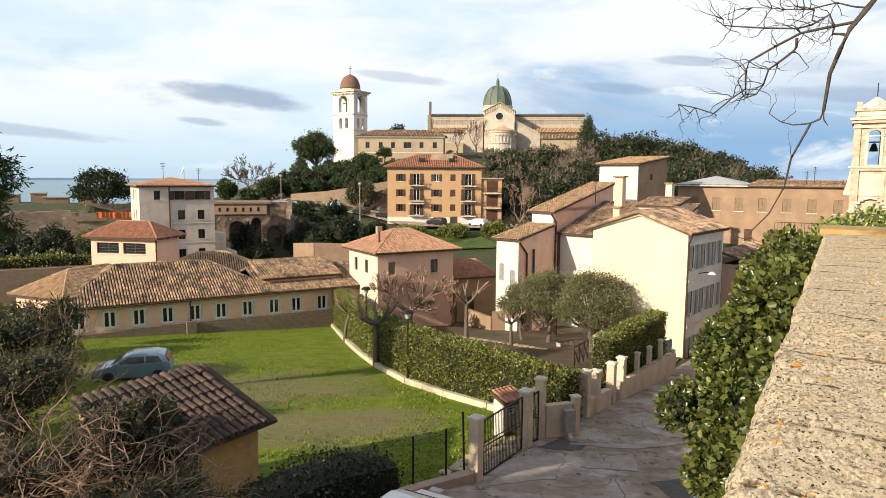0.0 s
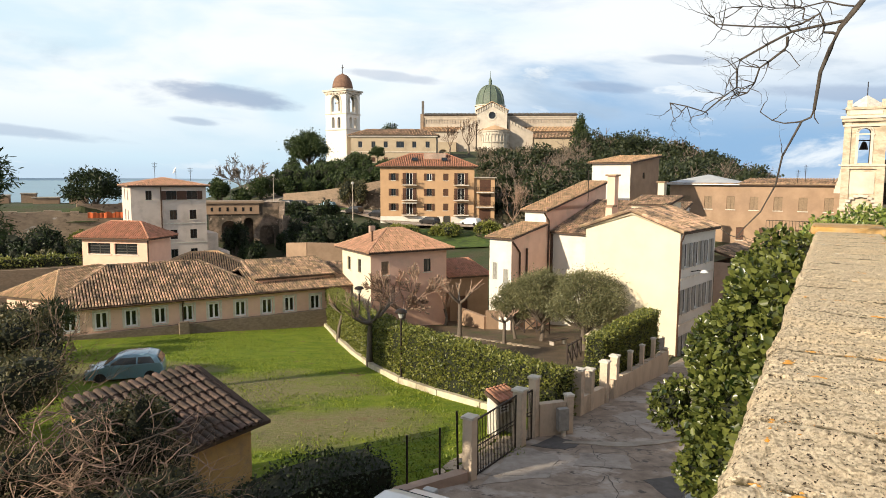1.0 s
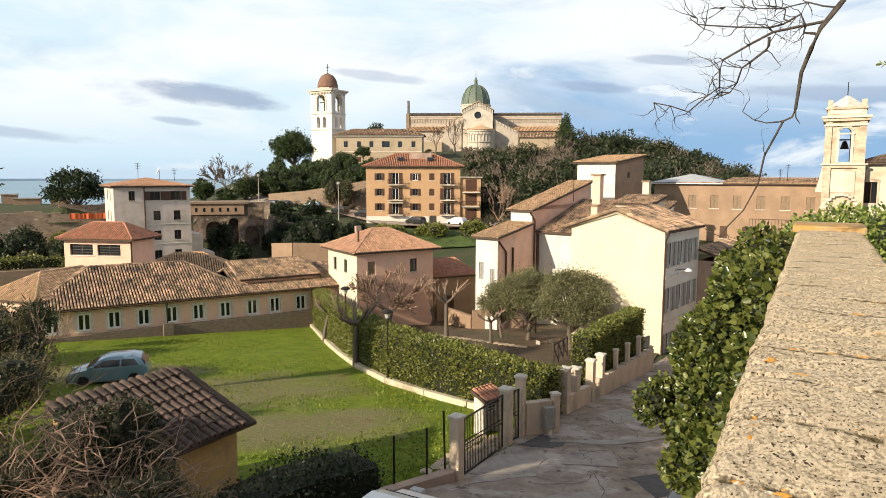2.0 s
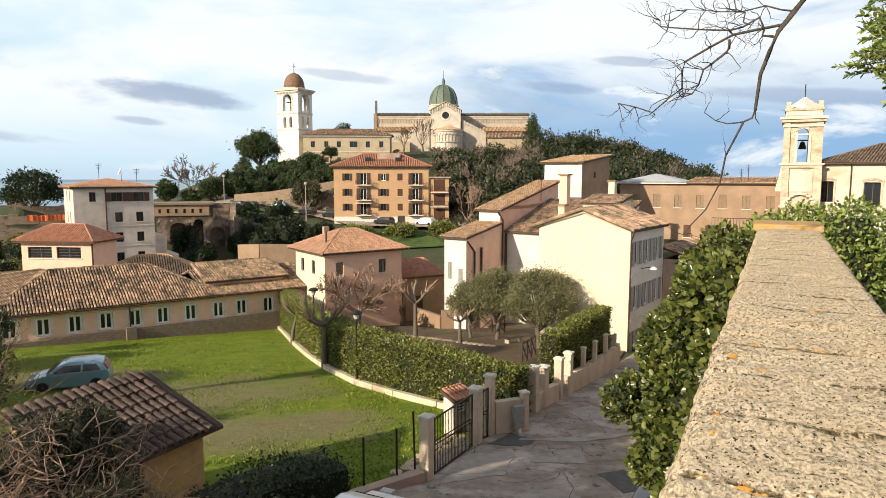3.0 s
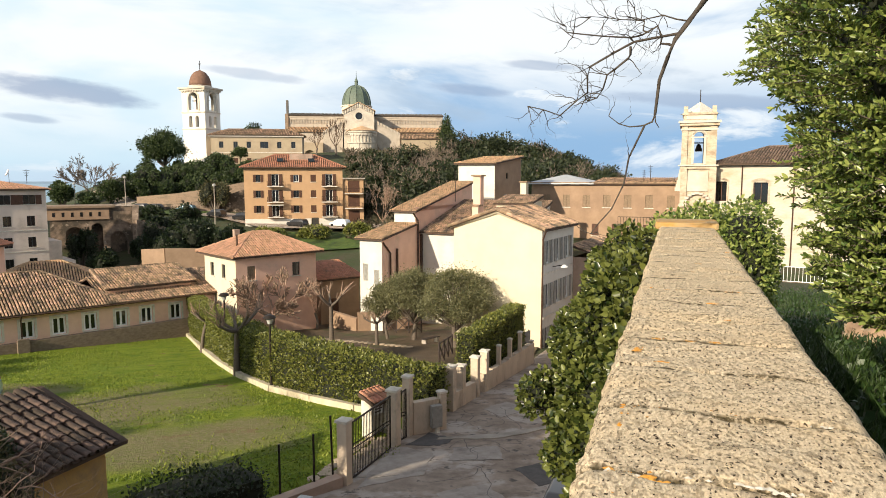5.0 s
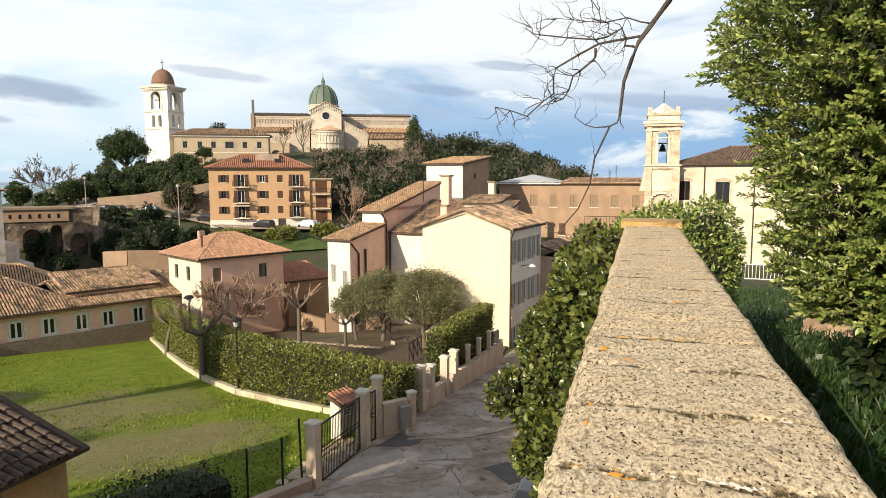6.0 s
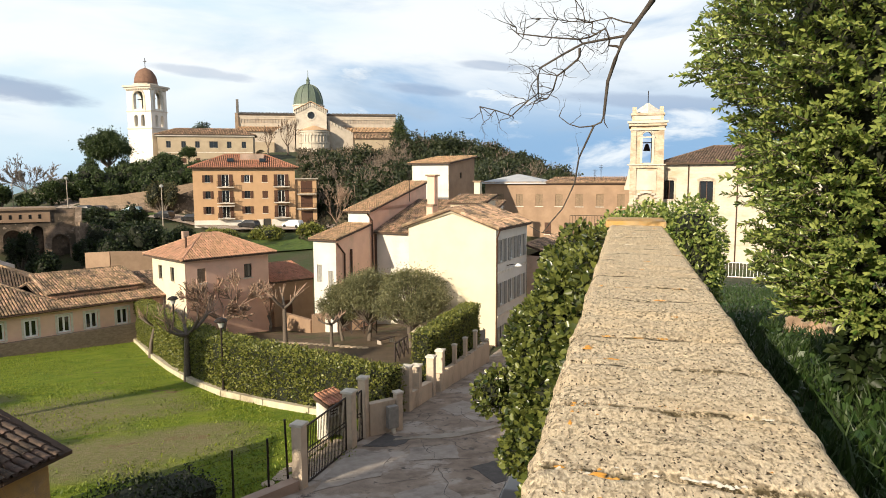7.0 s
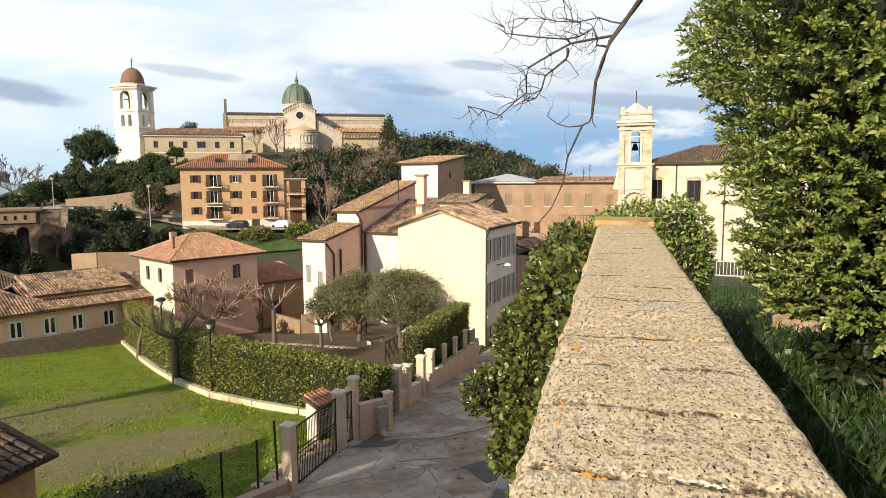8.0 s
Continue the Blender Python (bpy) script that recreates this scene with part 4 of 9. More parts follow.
W = LH.w
roof(LH.ob, [((-0.5, -0.5, 5.05), (17.0, -0.5, 5.05), (12.0, 5.0, 7.5), (4.7, 5.0, 7.5)), ((-0.5, 10.5, 5.05), (-0.5, -0.5, 5.05), (4.7, 5.0, 7.5), (4.7, 5.0, 7.5)),
             ((17.0, -0.5, 5.05), (17.0, 10.5, 5.05), (12.0, 5.0, 7.5), (12.0, 5.0, 7.5)), ((17.0, 10.5, 5.05), (-0.5, 10.5, 5.05), (4.7, 5.0, 7.5), (12.0, 5.0, 7.5))], M["tile"], label="weathered brown clay tile roof")
roof(LH.ob, [((15.5, -0.5, 5.02), (W + 0.2, -0.5, 5.02), (W + 0.2, 5.0, 6.55), (15.5, 5.0, 6.55)), ((W + 0.2, 10.4, 5.02), (15.5, 10.4, 5.02), (15.5, 5.0, 6.55), (W + 0.2, 5.0, 6.55))], M["tile"], ridge=False)
LH.add("raised_wall", M["peach"], lambda bm: (box(bm, 16.2, 1.4, 5.0, 23.0, 5.0, 5.95),))
roof(LH.ob, [((15.9, 1.0, 6.0), (23.3, 1.0, 6.0), (23.3, 5.2, 7.15), (15.9, 5.2, 7.15))], M["tile"])
LH.add("plinth", M["plinth"], lambda bm: box(bm, -0.25, -0.35, 0, W + 0.3, -0.003, 3.0), "dark rough stone base wall")
def lh_bits(bm):
    for u in (9.2,):
        box(bm, u, -0.7, 0, u + 0.75, -0.353, 3.25)
LH.add("buttress", M["plinth"], lh_bits)
def lh_gutter(bm):
    tube(bm, ((-0.5, -0.56, 4.98), (W + 0.2, -0.56, 4.98)), 0.07, 6)
    tube(bm, ((9.6, -0.12, 2.0), (9.6, -0.12, 4.6), (9.6, -0.5, 4.95)), 0.055, 6)
LH.add("gutter", M["pipe"], lh_gutter)

# wing beyond its left end and the hipped house behind
WING = House("low_wing", (-33.4, 51.5), (-28.6, 49.6), 9.0, -14.5, -9.3, M["peach"], "low peach house wing with tile roof", "house")
WING.walls({"front": [dict(u=1.0, v=3.3, w=1.0, h=1.35, shutter="closed", style="shutter_brown")]})
roof(WING.ob, hip_quads(0, 0, WING.w, 9.0, 5.2, 1.7), M["tilelight"])
AN = House("hip_roof_house", (-32.8, 61.8), (-26.2, 60.55), 3.6, -15.5, -5.75, M["peach"], "small peach house with red hipped tile roof", "house")
AN.walls({"front": [dict(u=0.6, v=8.3, w=2.3, h=1.0, style="grid"), dict(u=3.35, v=8.3, w=2.3, h=1.0, style="grid")]})
roof(AN.ob, hip_quads(0, 0, AN.w, 3.6, 9.8, 1.35, 0.5), M["tilered"])
AN.add("downpipe", M["pipe"], lambda bm: tube(bm, ((AN.w + 0.05, -0.06, 3.0), (AN.w + 0.05, -0.06, 9.9)), 0.07, 6))
BK = House("back_wing", (-26.6, 63.6), (-18.6, 66.8), 6.0, -15.0, -9.5, M["peach"], "low rear wing with tile hips", "house")
BK.walls()
roof(BK.ob, hip_quads(0, 0, BK.w, 6.0, 5.55, 1.7), M["tilelight"])

# ---- the house with the orange-pink hipped roof ----
MH = House("peach_house", (-5.7, 57.7), (0.97, 61.7), 6.2, -15.0, -6.6, M["peach"], "two-storey peach house with pale red hipped roof", "house")
# the left wall's cream paints its sunlight; the peach front is the shaded face
MH.walls({"front": [dict(u=1.05, v=6.35, w=0.75, h=1.2, shutter="closed", style="shutter_tan"), dict(u=5.35, v=6.35, w=0.75, h=1.2, shutter=None)],
          "left": [dict(u=1.2, v=6.4, w=0.7, h=1.2), dict(u=3.5, v=6.4, w=0.7, h=1.2)]}, colors={"left": M["cream"]})
roof(MH.ob, hip_quads(0, 0, MH.w, 6.2, 8.42, 1.75, 0.55), M["tilepink"])
MH.add("chimney", M["rosewall"], lambda bm: box(bm, 2.0, 4.2, 9.2, 2.5, 4.6, 10.4))
MH.add("flue", M["pipe"], lambda bm: tube(bm, ((0.9, 1.5, 8.6), (0.9, 1.5, 10.2)), 0.09, 8))

# ---- the white apartment block ----
AP = House("apartment_block", (-42.2, 92.8), (-33.6, 98.0), 10.0, -15.5, -1.45, M["greywhite"], "four-storey grey-white apartment block with tile roof", "apartment block")
ap = []
for r, v in enumerate((12.1, 9.25, 6.45, 3.65)):
    if r == 0:
        ap += [dict(u=1.9, v=v, w=0.8, h=1.3), dict(u=4.6, v=v, w=1.4, h=1.25, shutter=M["shutter_brown"]), dict(u=7.4, v=v, w=1.4, h=1.25, shutter=M["shutter_brown"])]
    else:
        ap += [dict(u=5.0, v=v, w=0.95, h=1.35), dict(u=7.7, v=v, w=0.95, h=1.35)]
AP.walls({"front": ap, "left": [dict(u=3.0 + 3 * (i % 2), v=9.2 + 2.9 * (i // 2), w=0.9, h=1.4) for i in range(4)]})
roof(AP.ob, hip_quads(0, 0, AP.w, 10.0, 14.05, 1.1, 0.5), M["tilepink"], pitch=0.3, row=0.6)
def ap_bits(bm):
    for z in (3.0, 5.85, 8.65):
        box(bm, 4.0, -0.06, z, AP.w, -0.002, z + 0.1)
AP.add("string_course", M["trim"], ap_bits)
AP.add("downpipe", M["pipe"], lambda bm: tube(bm, ((3.9, -0.1, 3), (3.9, -0.1, 13.9)), 0.09, 6))
AP.add("lower_terrace", M["greywhite"], lambda bm: (box(bm, AP.w, 1.0, 0, AP.w + 3.4, 8.0, 4.2), box(bm, AP.w, 1.1, 4.2, AP.w + 1.8, 7.9, 7.0)))

# ---- the ochre apartment house ----
OR = House("ochre_apartment_house", (-10.8, 130.0), (7.4, 129.5), 11.0, -11.0, 1.95, M["ochre"], "ochre four-storey apartment house with red hipped roof", "apartment house")
ow = []
for r, v in enumerate((10.3, 7.35, 4.5)):
    ow += [dict(u=2.1, v=v, w=0.9, h=1.35, shutter=M["shutter_brown"]), dict(u=5.0, v=v - 0.75, w=1.3, h=2.2, style="white", shutter=M["shutter_brown"], sill=False),
           dict(u=9.0, v=v, w=1.0, h=1.35, style="white" if r == 0 else "pane", shutter=M["shutter_brown"]), dict(u=12.2, v=v, w=1.0, h=1.35, shutter="closed", style="shutter_brown"),
           dict(u=15.0, v=v - 0.75, w=1.3, h=2.2, style="white", shutter=M["shutter_brown"], sill=False)]
ow += [dict(u=12.3, v=1.6, w=1.3, h=1.9, style="brown", shutter="closed", sill=False), dict(u=8.3, v=2.3, w=1.1, h=0.8)]
OR.walls({"front": ow}, colors=None)
roof(OR.ob, hip_quads(0, 0, OR.w, 11.0, 13.0, 2.6, 0.7), M["tilered"], pitch=0.35, row=0.7)
OR.add("base_storey", M["white"], lambda bm: (box(bm, 0, -0.12, 0, 12.2, -0.003, 3.35), box(bm, 13.7, -0.12, 0, OR.w, -0.003, 3.35)), "whitewashed ground storey")
def balcony(h, u, v, w):
    bm = bmesh.new()
    box(bm, u, -1.1, v - 0.15, u + w, -0.003, v)
    b = part("balcony", bm, M["trim"], h.ob)
    bm = bmesh.new()
    for i in range(int(w / 0.22) + 1):
        x = u + 0.03 + i * 0.22
        box(bm, x, -1.08, v + 0.002, x + 0.03, -1.05, v + 0.95)
    for i in range(5):
        for x in (u + 0.02, u + w - 0.05):
            box(bm, x, -0.98 + i * 0.22, v + 0.002, x + 0.03, -0.95 + i * 0.22, v + 0.95)
    box(bm, u, -1.1, v + 0.952, u + w, -1.04, v + 1.0)
    part("railing", bm, M["iron"], b)
for v in (9.5, 6.55, 3.7):
    balcony(OR, 4.2, v, 3.0)
    balcony(OR, 14.2, v, 3.0)
OR.add("awning", M["trim"], lambda bm: box(bm, 4.2, -1.3, 5.9, 7.2, -0.1, 6.05))
OW = House("balcony_wing", (7.45, 129.9), (11.4, 129.8), 9.0, -11.0, -0.2, M["ochre"], "lower ochre wing with stacked loggias", "apartment house")
OW.walls({"front": [dict(u=1.0, v=v, w=2.2, h=2.2, shutter="closed", style="shutter_brown", sill=False) for v in (2.6, 5.5, 8.3)]})
for v in (5.3, 8.1):
    balcony(OW, 0.3, v, 3.5)
OW.add("flat_roof", M["concrete"], lambda bm: box(bm, -0.2, -0.4, 10.8, OW.w + 0.3, 9.2, 11.05))
def or_bits(bm):
    box(bm, 8.3, 2.6, 14.1, 12.6, 4.2, 15.6)
OR.add("roof_box", M["rosewall"], or_bits)
def skylights(bm):
    for u in (6.0, 11.8):
        box(bm, u, 1.0, 14.15, u + 1.2, 2.0, 14.75)
OR.add("skylight", M["pane"], skylights)

# ---- the bell tower on the hill ----
BT = House("bell_tower", (-33.9, 208.4), (-27.1, 204.15), 6.6, 2.0, 25.5, M["whitestone"], "pale square stone bell tower with domed cap", "bell tower")
def belfry(w):
    c = w / 2
    return [dict(u=c - 1.6, v=17.6, w=3.2, h=5.0, arched=True, open=True), dict(u=c - 1.75, v=12.7, w=1.2, h=3.3, arched=True, open=True), dict(u=c + 0.55, v=12.7, w=1.2, h=3.3, arched=True, open=True)]
BT.walls({"front": belfry(8.02), "right": belfry(6.6), "back": belfry(8.02), "left": belfry(6.6)}, reveal=0.9)
def bt_bits(bm):
    w, d = BT.w, BT.d
    box(bm, -0.75, -0.75, 23.62, w + 0.75, d + 0.75, 24.1)
    box(bm, -0.4, -0.4, 23.15, w + 0.4, d + 0.4, 23.617)
    for k in range(14):
        box(bm, 0.1 + k * 0.575, -0.4, 22.75, 0.38 + k * 0.575, -0.003, 23.147)
    for k in range(11):
        box(bm, w + 0.003, 0.15 + k * 0.575, 22.75, w + 0.4, 0.43 + k * 0.575, 23.147)
    for z in (12.0, 16.8):
        for a in ((-0.2, -0.2, w + 0.2, -0.003), (w + 0.003, -0.2, w + 0.2, d + 0.2), (-0.2, d + 0.003, w, d + 0.2), (-0.2, 0, -0.003, d)):
            box(bm, a[0], a[1], z, a[2], a[3], z + 0.3)
    box(bm, 0.3, 0.3, 11.0, w - 0.3, d - 0.3, 11.5)
BT.add("cornice", M["palestone"], bt_bits)
def bt_arches(bm):
    for w, turn in ((8.02, 0), (6.6, 1)):
        for k in range(13):
            a = math.pi * k / 12
            x, z = w / 2 + 1.85 * math.cos(a), 21.0 + 1.85 * math.sin(a)
            m = Matrix.Translation((x, 0, z)) if not turn else Matrix.Translation((BT.w, x, z)) @ Matrix.Rotation(math.pi / 2, 4, "Z")
            box(bm, -0.25, -0.16, -0.25, 0.25, -0.003, 0.25, m)
        for x in (w / 2 - 2.2, w / 2 + 1.62):
            m = Matrix() if not turn else Matrix.Translation((BT.w, 0, 0)) @ Matrix.Rotation(math.pi / 2, 4, "Z")
            box(bm, x, -0.14, 17.1, x + 0.58, -0.003, 20.9, m)
part_bm = bmesh.new()
bt_arches(part_bm)
tagged(part("arch_moulding", part_bm, M["palestone"], BT.ob), kind="stuff")
BT.add("drum", M["palestone"], lambda bm: revolve(bm, ((3.2, 24.0), (3.2, 24.5), (3.32, 24.52), (3.32, 24.75)), 8, (4.0, 3.3)))
BT.add("dome", M["domebrick"], lambda bm: revolve(bm, [(3.12 * math.cos(a) ** 0.9 + 0.02, 24.75 + 4.4 * math.sin(a)) for a in [math.pi / 2 * k / 10 for k in range(10)]] + [(0.12, 29.4)], 16, (4.0, 3.3)), "red tiled dome cap", True)
BT.add("cross", M["iron"], lambda bm: (tube(bm, ((4, 3.3, 29.2), (4, 3.3, 32.0)), 0.09, 6), box(bm, 3.5, 3.23, 31.0, 4.5, 3.37, 31.15)))
def bells(bm):
    revolve(bm, ((1.1, 18.6), (0.95, 18.9), (0.7, 19.8), (0.35, 20.3), (0.1, 20.4)), 14, (4, 3.3))
    tube(bm, ((1, 3.3, 20.6), (7, 3.3, 20.6)), 0.14, 6)
BT.add("bell", M["iron"], bells)

# ---- the monastery range ----
MO = House("monastery_range", (-25.7, 202.8), (0.0, 201.2), 9.0, 1.0, 12.3, M["buff"], "long two-storey buff stone range with tile roof", "building")
mo = [dict(u=u, v=7.7, w=w, h=1.8) for u, w in ((2.3, 1.2), (6.3, 1.2), (10.0, 1.2), (13.8, 2.3), (18.6, 1.2), (22.6, 1.2))]
mo += [dict(u=u, v=3.4, w=1.2, h=1.4, shutter="closed", style="shutter_brown") for u in (2.3, 6.3, 10.0, 14.0, 18.6, 22.6)]
MO.walls({"front": mo})
roof(MO.ob, hip_quads(0, 0, MO.w, 9.0, 11.35, 2.0, 0.7), M["tile"], pitch=0.45, row=0.8)
MO.add("string_course", M["trim"], lambda bm: (box(bm, 0, -0.12, 6.3, MO.w, -0.003, 6.5), box(bm, -0.5, -0.5, 10.9, MO.w + 0.5, -0.003, 11.2)))

# ---- the cathedral ----
def build_cathedral():
    c = thing("cathedral", -4.7, 255.0, 3.0, math.degrees(math.atan2(-5.4, 56.8)), "pale stone romanesque cathedral with green copper dome", "cathedral")
    W, H = 57.0, 20.0
    # upper nave wall with a blind arcade under the eaves
    bm = bmesh.new()
    box(bm, 0, 0, 0, W, 12, H)
    part("nave_wall", bm, M["greystone"], c)
    roof(c, [((-0.3, -0.6, H + 0.05), (W + 0.3, -0.6, H + 0.05), (W + 0.3, 6, H + 1.2), (-0.3, 6, H + 1.2)), ((W + 0.3, 12.6, H + 0.05), (-0.3, 12.6, H + 0.05), (-0.3, 6, H + 1.2), (W + 0.3, 6, H + 1.2))], M["tiledark2"], pitch=0.5, row=0.9, ridge=False)
    bm = bmesh.new()
    for i in range(56):
        x = 0.6 + i * 1.0
        if 17.5 < x < 33:
            continue
        box(bm, x, -0.3, H - 2.9, x + 0.22, -0.003, H - 0.9)
        box(bm, x + 0.222, -0.3, H - 1.6, x + 0.998, -0.003, H - 0.9)
    box(bm, 0, -0.4, H - 0.88, W, -0.003, H - 0.4)
    part("blind_arcade", bm, M["greystone"], c)
    # aisle in front
    bm = bmesh.new()
    box(bm, 0, -7, 0, 18.5, -0.45, 13.4)
    part("aisle_wall", bm, M["greystone"], c)
    bm = bmesh.new()
    box(bm, 33.5, -7, 0, W, -0.45, 13.4)
    part("aisle_wall", bm, M["greystone"], c)
    roof(c, [((-0.3, -7.5, 13.5), (18.6, -7.5, 13.5), (18.6, -0.45, 15.6), (-0.3, -0.45, 15.6))], M["tilelight"], pitch=0.5, row=0.9, ridge=False)
    roof(c, [((33.4, -7.5, 13.5), (W + 0.3, -7.5, 13.5), (W + 0.3, -0.45, 15.6), (33.4, -0.45, 15.6))], M["tilelight"], pitch=0.5, row=0.9, ridge=False)
    # facade slab at the west end and a slender stack
    bm = bmesh.new()
    box(bm, -1.2, -0.6, 0, -0.01, 12.5, H + 0.5)
    part("west_end", bm, M["brickwall"], c)
    bm = bmesh.new()
    box(bm, -1.0, 2.0, H + 0.502, -0.2, 3.2, H + 5.6)
    part("stack", bm, M["tiledark2"], c, "dark slender stack")
    # transept: steep gable front with a round window
    x0, x1, y0 = 20.4, 31.2, -9.5
    xm = (x0 + x1) / 2
    bm = bmesh.new()
    pts = [(x0, 0), (x1, 0), (x1, H + 0.9), (xm, H + 3.7), (x0, H + 0.9)]
    n = 20
    rc, zc, r = xm, H - 0.9, 1.3
    ring = [(rc + r * math.cos(2 * math.pi * k / n), zc + r * math.sin(2 * math.pi * k / n)) for k in range(n)]
    fr = [bm.verts.new((x, y0, z)) for x, z in pts]
    bk = [bm.verts.new((x, 0.4, z)) for x, z in pts]
    for k in range(5):
        bm.faces.new((fr[k], bk[k], bk[(k + 1) % 5], fr[(k + 1) % 5]))
    bm.faces.new(bk)
    a = [bm.verts.new((x, y0, z)) for x, z in ring]
    b = [bm.verts.new((x, y0 + 0.9, z)) for x, z in ring]
    for k in range(n):
        bm.faces.new((a[k], a[(k + 1) % n], b[(k + 1) % n], b[k]))
    bmesh.ops.triangle_fill(bm, use_beauty=True, use_dissolve=False, edges=[bm.edges.get((fr[k], fr[(k + 1) % 5])) for k in range(5)] + [bm.edges.get((a[k], a[(k + 1) % n])) for k in range(n)])
    part("transept_wall", bm, M["palestone2"], c)
    bm = bmesh.new()
    box(bm, xm - 1.8, y0 + 0.7, zc - 1.8, xm + 1.8, y0 + 0.88, zc + 1.8)
    part("round_window", bm, M["pane"], c)
    bm = bmesh.new()
    for k in range(n):
        p, q = ring[k], ring[(k + 1) % n]
        sc = 1.28
        box(bm, -0.3, -0.12, -0.22, 0.3, 0.0, 0.22, Matrix.Translation((rc + (p[0] + q[0] - 2 * rc) / 2 * 1.14, y0, zc + (p[1] + q[1] - 2 * zc) / 2 * 1.14)) @ Matrix.Rotation(-(2 * math.pi * (k + 0.5) / n) + math.pi / 2, 4, "Y"))
    # raking arcade of the gable
    for sgn, xa in ((1, x0), (-1, x1)):
        for i in range(9):
            t = i / 9
            x = xa + sgn * (xm - x0) * t
            z = H + 0.9 + 2.8 * t
            box(bm, min(x, x + sgn * 0.22), y0 - 0.3, z - 1.3, max(x, x + sgn * 0.22), y0 - 0.003, z + 0.2)
    tagged(part("gable_carving", bm, M["trim"], c), kind="stuff")
    roof(c, [((x1 + 0.4, y0 - 0.4, H + 0.85), (x1 + 0.4, 0.5, H + 0.85), (xm, 0.5, H + 3.85), (xm, y0 - 0.4, H + 3.85)), ((x0 - 0.4, 0.5, H + 0.85), (x0 - 0.4, y0 - 0.4, H + 0.85), (xm, y0 - 0.4, H + 3.85), (xm, 0.5, H + 3.85))], M["tilelight"], pitch=0.5, row=0.9, ridge=False)
    # side slopes running down from the transept
    for xa, xb, sg in ((13.0, x0 - 0.42, 1), (x1 + 0.42, 40.5, -1)):
        za, zb = (13.6, H - 2.2) if sg > 0 else (H - 2.2, 13.2)
        bm = bmesh.new()
        v = [bm.verts.new(p) for p in ((xa, y0 + 1, 0), (xb, y0 + 1, 0), (xb, y0 + 1, zb), (xa, y0 + 1, za), (xa, -0.5, 0), (xb, -0.5, 0), (xb, -0.5, zb), (xa, -0.5, za))]
        for f in ((0, 1, 2, 3), (5, 4, 7, 6), (3, 2, 6, 7), (1, 5, 6, 2), (4, 0, 3, 7)):
            bm.faces.new([v[i] for i in f])
        part("transept_shoulder", bm, M["greystone"], c)
        bm = bmesh.new()
        for i in range(8):
            t = i / 8
            x, z = xa + (xb - xa) * t, za + (zb - za) * t
            box(bm, x, y0 + 0.75, z - 1.1, x + 0.25, y0 + 0.997, z - 0.1)
        tagged(part("raking_arcade", bm, M["palestone2"], c), kind="stuff")
    # apse
    bm = bmesh.new()
    revolve(bm, ((5.0, 0), (5.0, 12.8), (5.35, 13.0), (5.35, 13.6)), 28, (xm + 1.0, y0 - 0.8))
    part("apse", bm, M["palestone2"], c, smooth=False)
    bm = bmesh.new()
    for k in range(28):
        a = 2 * math.pi * k / 28
        m = Matrix.Translation((xm + 1.0 + 5.0 * math.cos(a), y0 - 0.8 + 5.0 * math.sin(a), 0)) @ Matrix.Rotation(a, 4, "Z")
        box(bm, 0.003, -0.12, 9.6, 0.22, 0.12, 11.9, m)
        box(bm, 0.003, -0.5, 11.91, 0.3, 0.5, 12.6, m)
        box(bm, 0.003, -0.56, 9.2, 0.3, 0.56, 9.55, m)
        if k % 4 == 0:
            box(bm, 0.003, -0.14, 0.5, 0.2, 0.14, 9.2, m)
        if k % 8 == 6:
            box(bm, -0.2, -0.28, 5.2, 0.06, 0.28, 7.6, m)
    part("apse_arcade", bm, M["palestone2"], c)
    bm = bmesh.new()
    revolve(bm, ((5.6, 13.6), (5.6, 13.75), (0.3, 15.5)), 28, (xm + 1.0, y0 - 0.8))
    part("apse_roof", bm, M["tilelight"], c)
    # drum, dome and lantern
    dx, dy = xm - 1.0, 5.0
    bm = bmesh.new()
    revolve(bm, ((5.6, H - 1), (5.6, H + 3.6), (5.9, H + 3.7), (5.9, H + 4.1)), 12, (dx, dy))
    part("drum", bm, M["palestone"], c)
    bm = bmesh.new()
    revolve(bm, [(5.3 * math.cos(a) ** 0.85 + 0.03, H + 4.1 + 7.6 * math.sin(a)) for a in [math.pi / 2 * k / 10 for k in range(10)]] + [(0.5, H + 11.8)], 12, (dx, dy))
    d = part("dome", bm, M["copper"], c, "green verdigris copper dome")
    bm = bmesh.new()
    for k in range(12):
        a = 2 * math.pi * k / 12
        tube(bm, [(dx + (5.36 * math.cos(t) ** 0.85 + 0.03) * math.cos(a), dy + (5.36 * math.cos(t) ** 0.85 + 0.03) * math.sin(a), H + 4.12 + 7.64 * math.sin(t)) for t in [math.pi / 2 * j / 10 for j in range(10)]], 0.13, 5)
    part("rib", bm, M["copper"], d)
    bm = bmesh.new()
    revolve(bm, ((0.7, H + 11.6), (0.6, H + 13.0), (0.75, H + 13.1), (0.12, H + 14.6), (0.06, H + 17.0)), 10, (dx, dy))
    part("lantern", bm, M["copper"], c)
    # chapel arch seen below the aisle
    bm = bmesh.new()
    facade(bm, (4.0, -12.0, 0), (1, 0, 0), (0, -1, 0), 9.0, 9.5, [(2.6, 0.5, 3.6, 6.4, True)], 0.9)
    box(bm, 4.0, -10.9, 0, 13.0, -7.0, 9.5)
    part("side_chapel", bm, M["buff"], c)
    bm = bmesh.new()
    box(bm, 41.0, -10, 0, W + 1, -7.01, 11.0)
    part("sacristy_wall", bm, M["buff"], c)
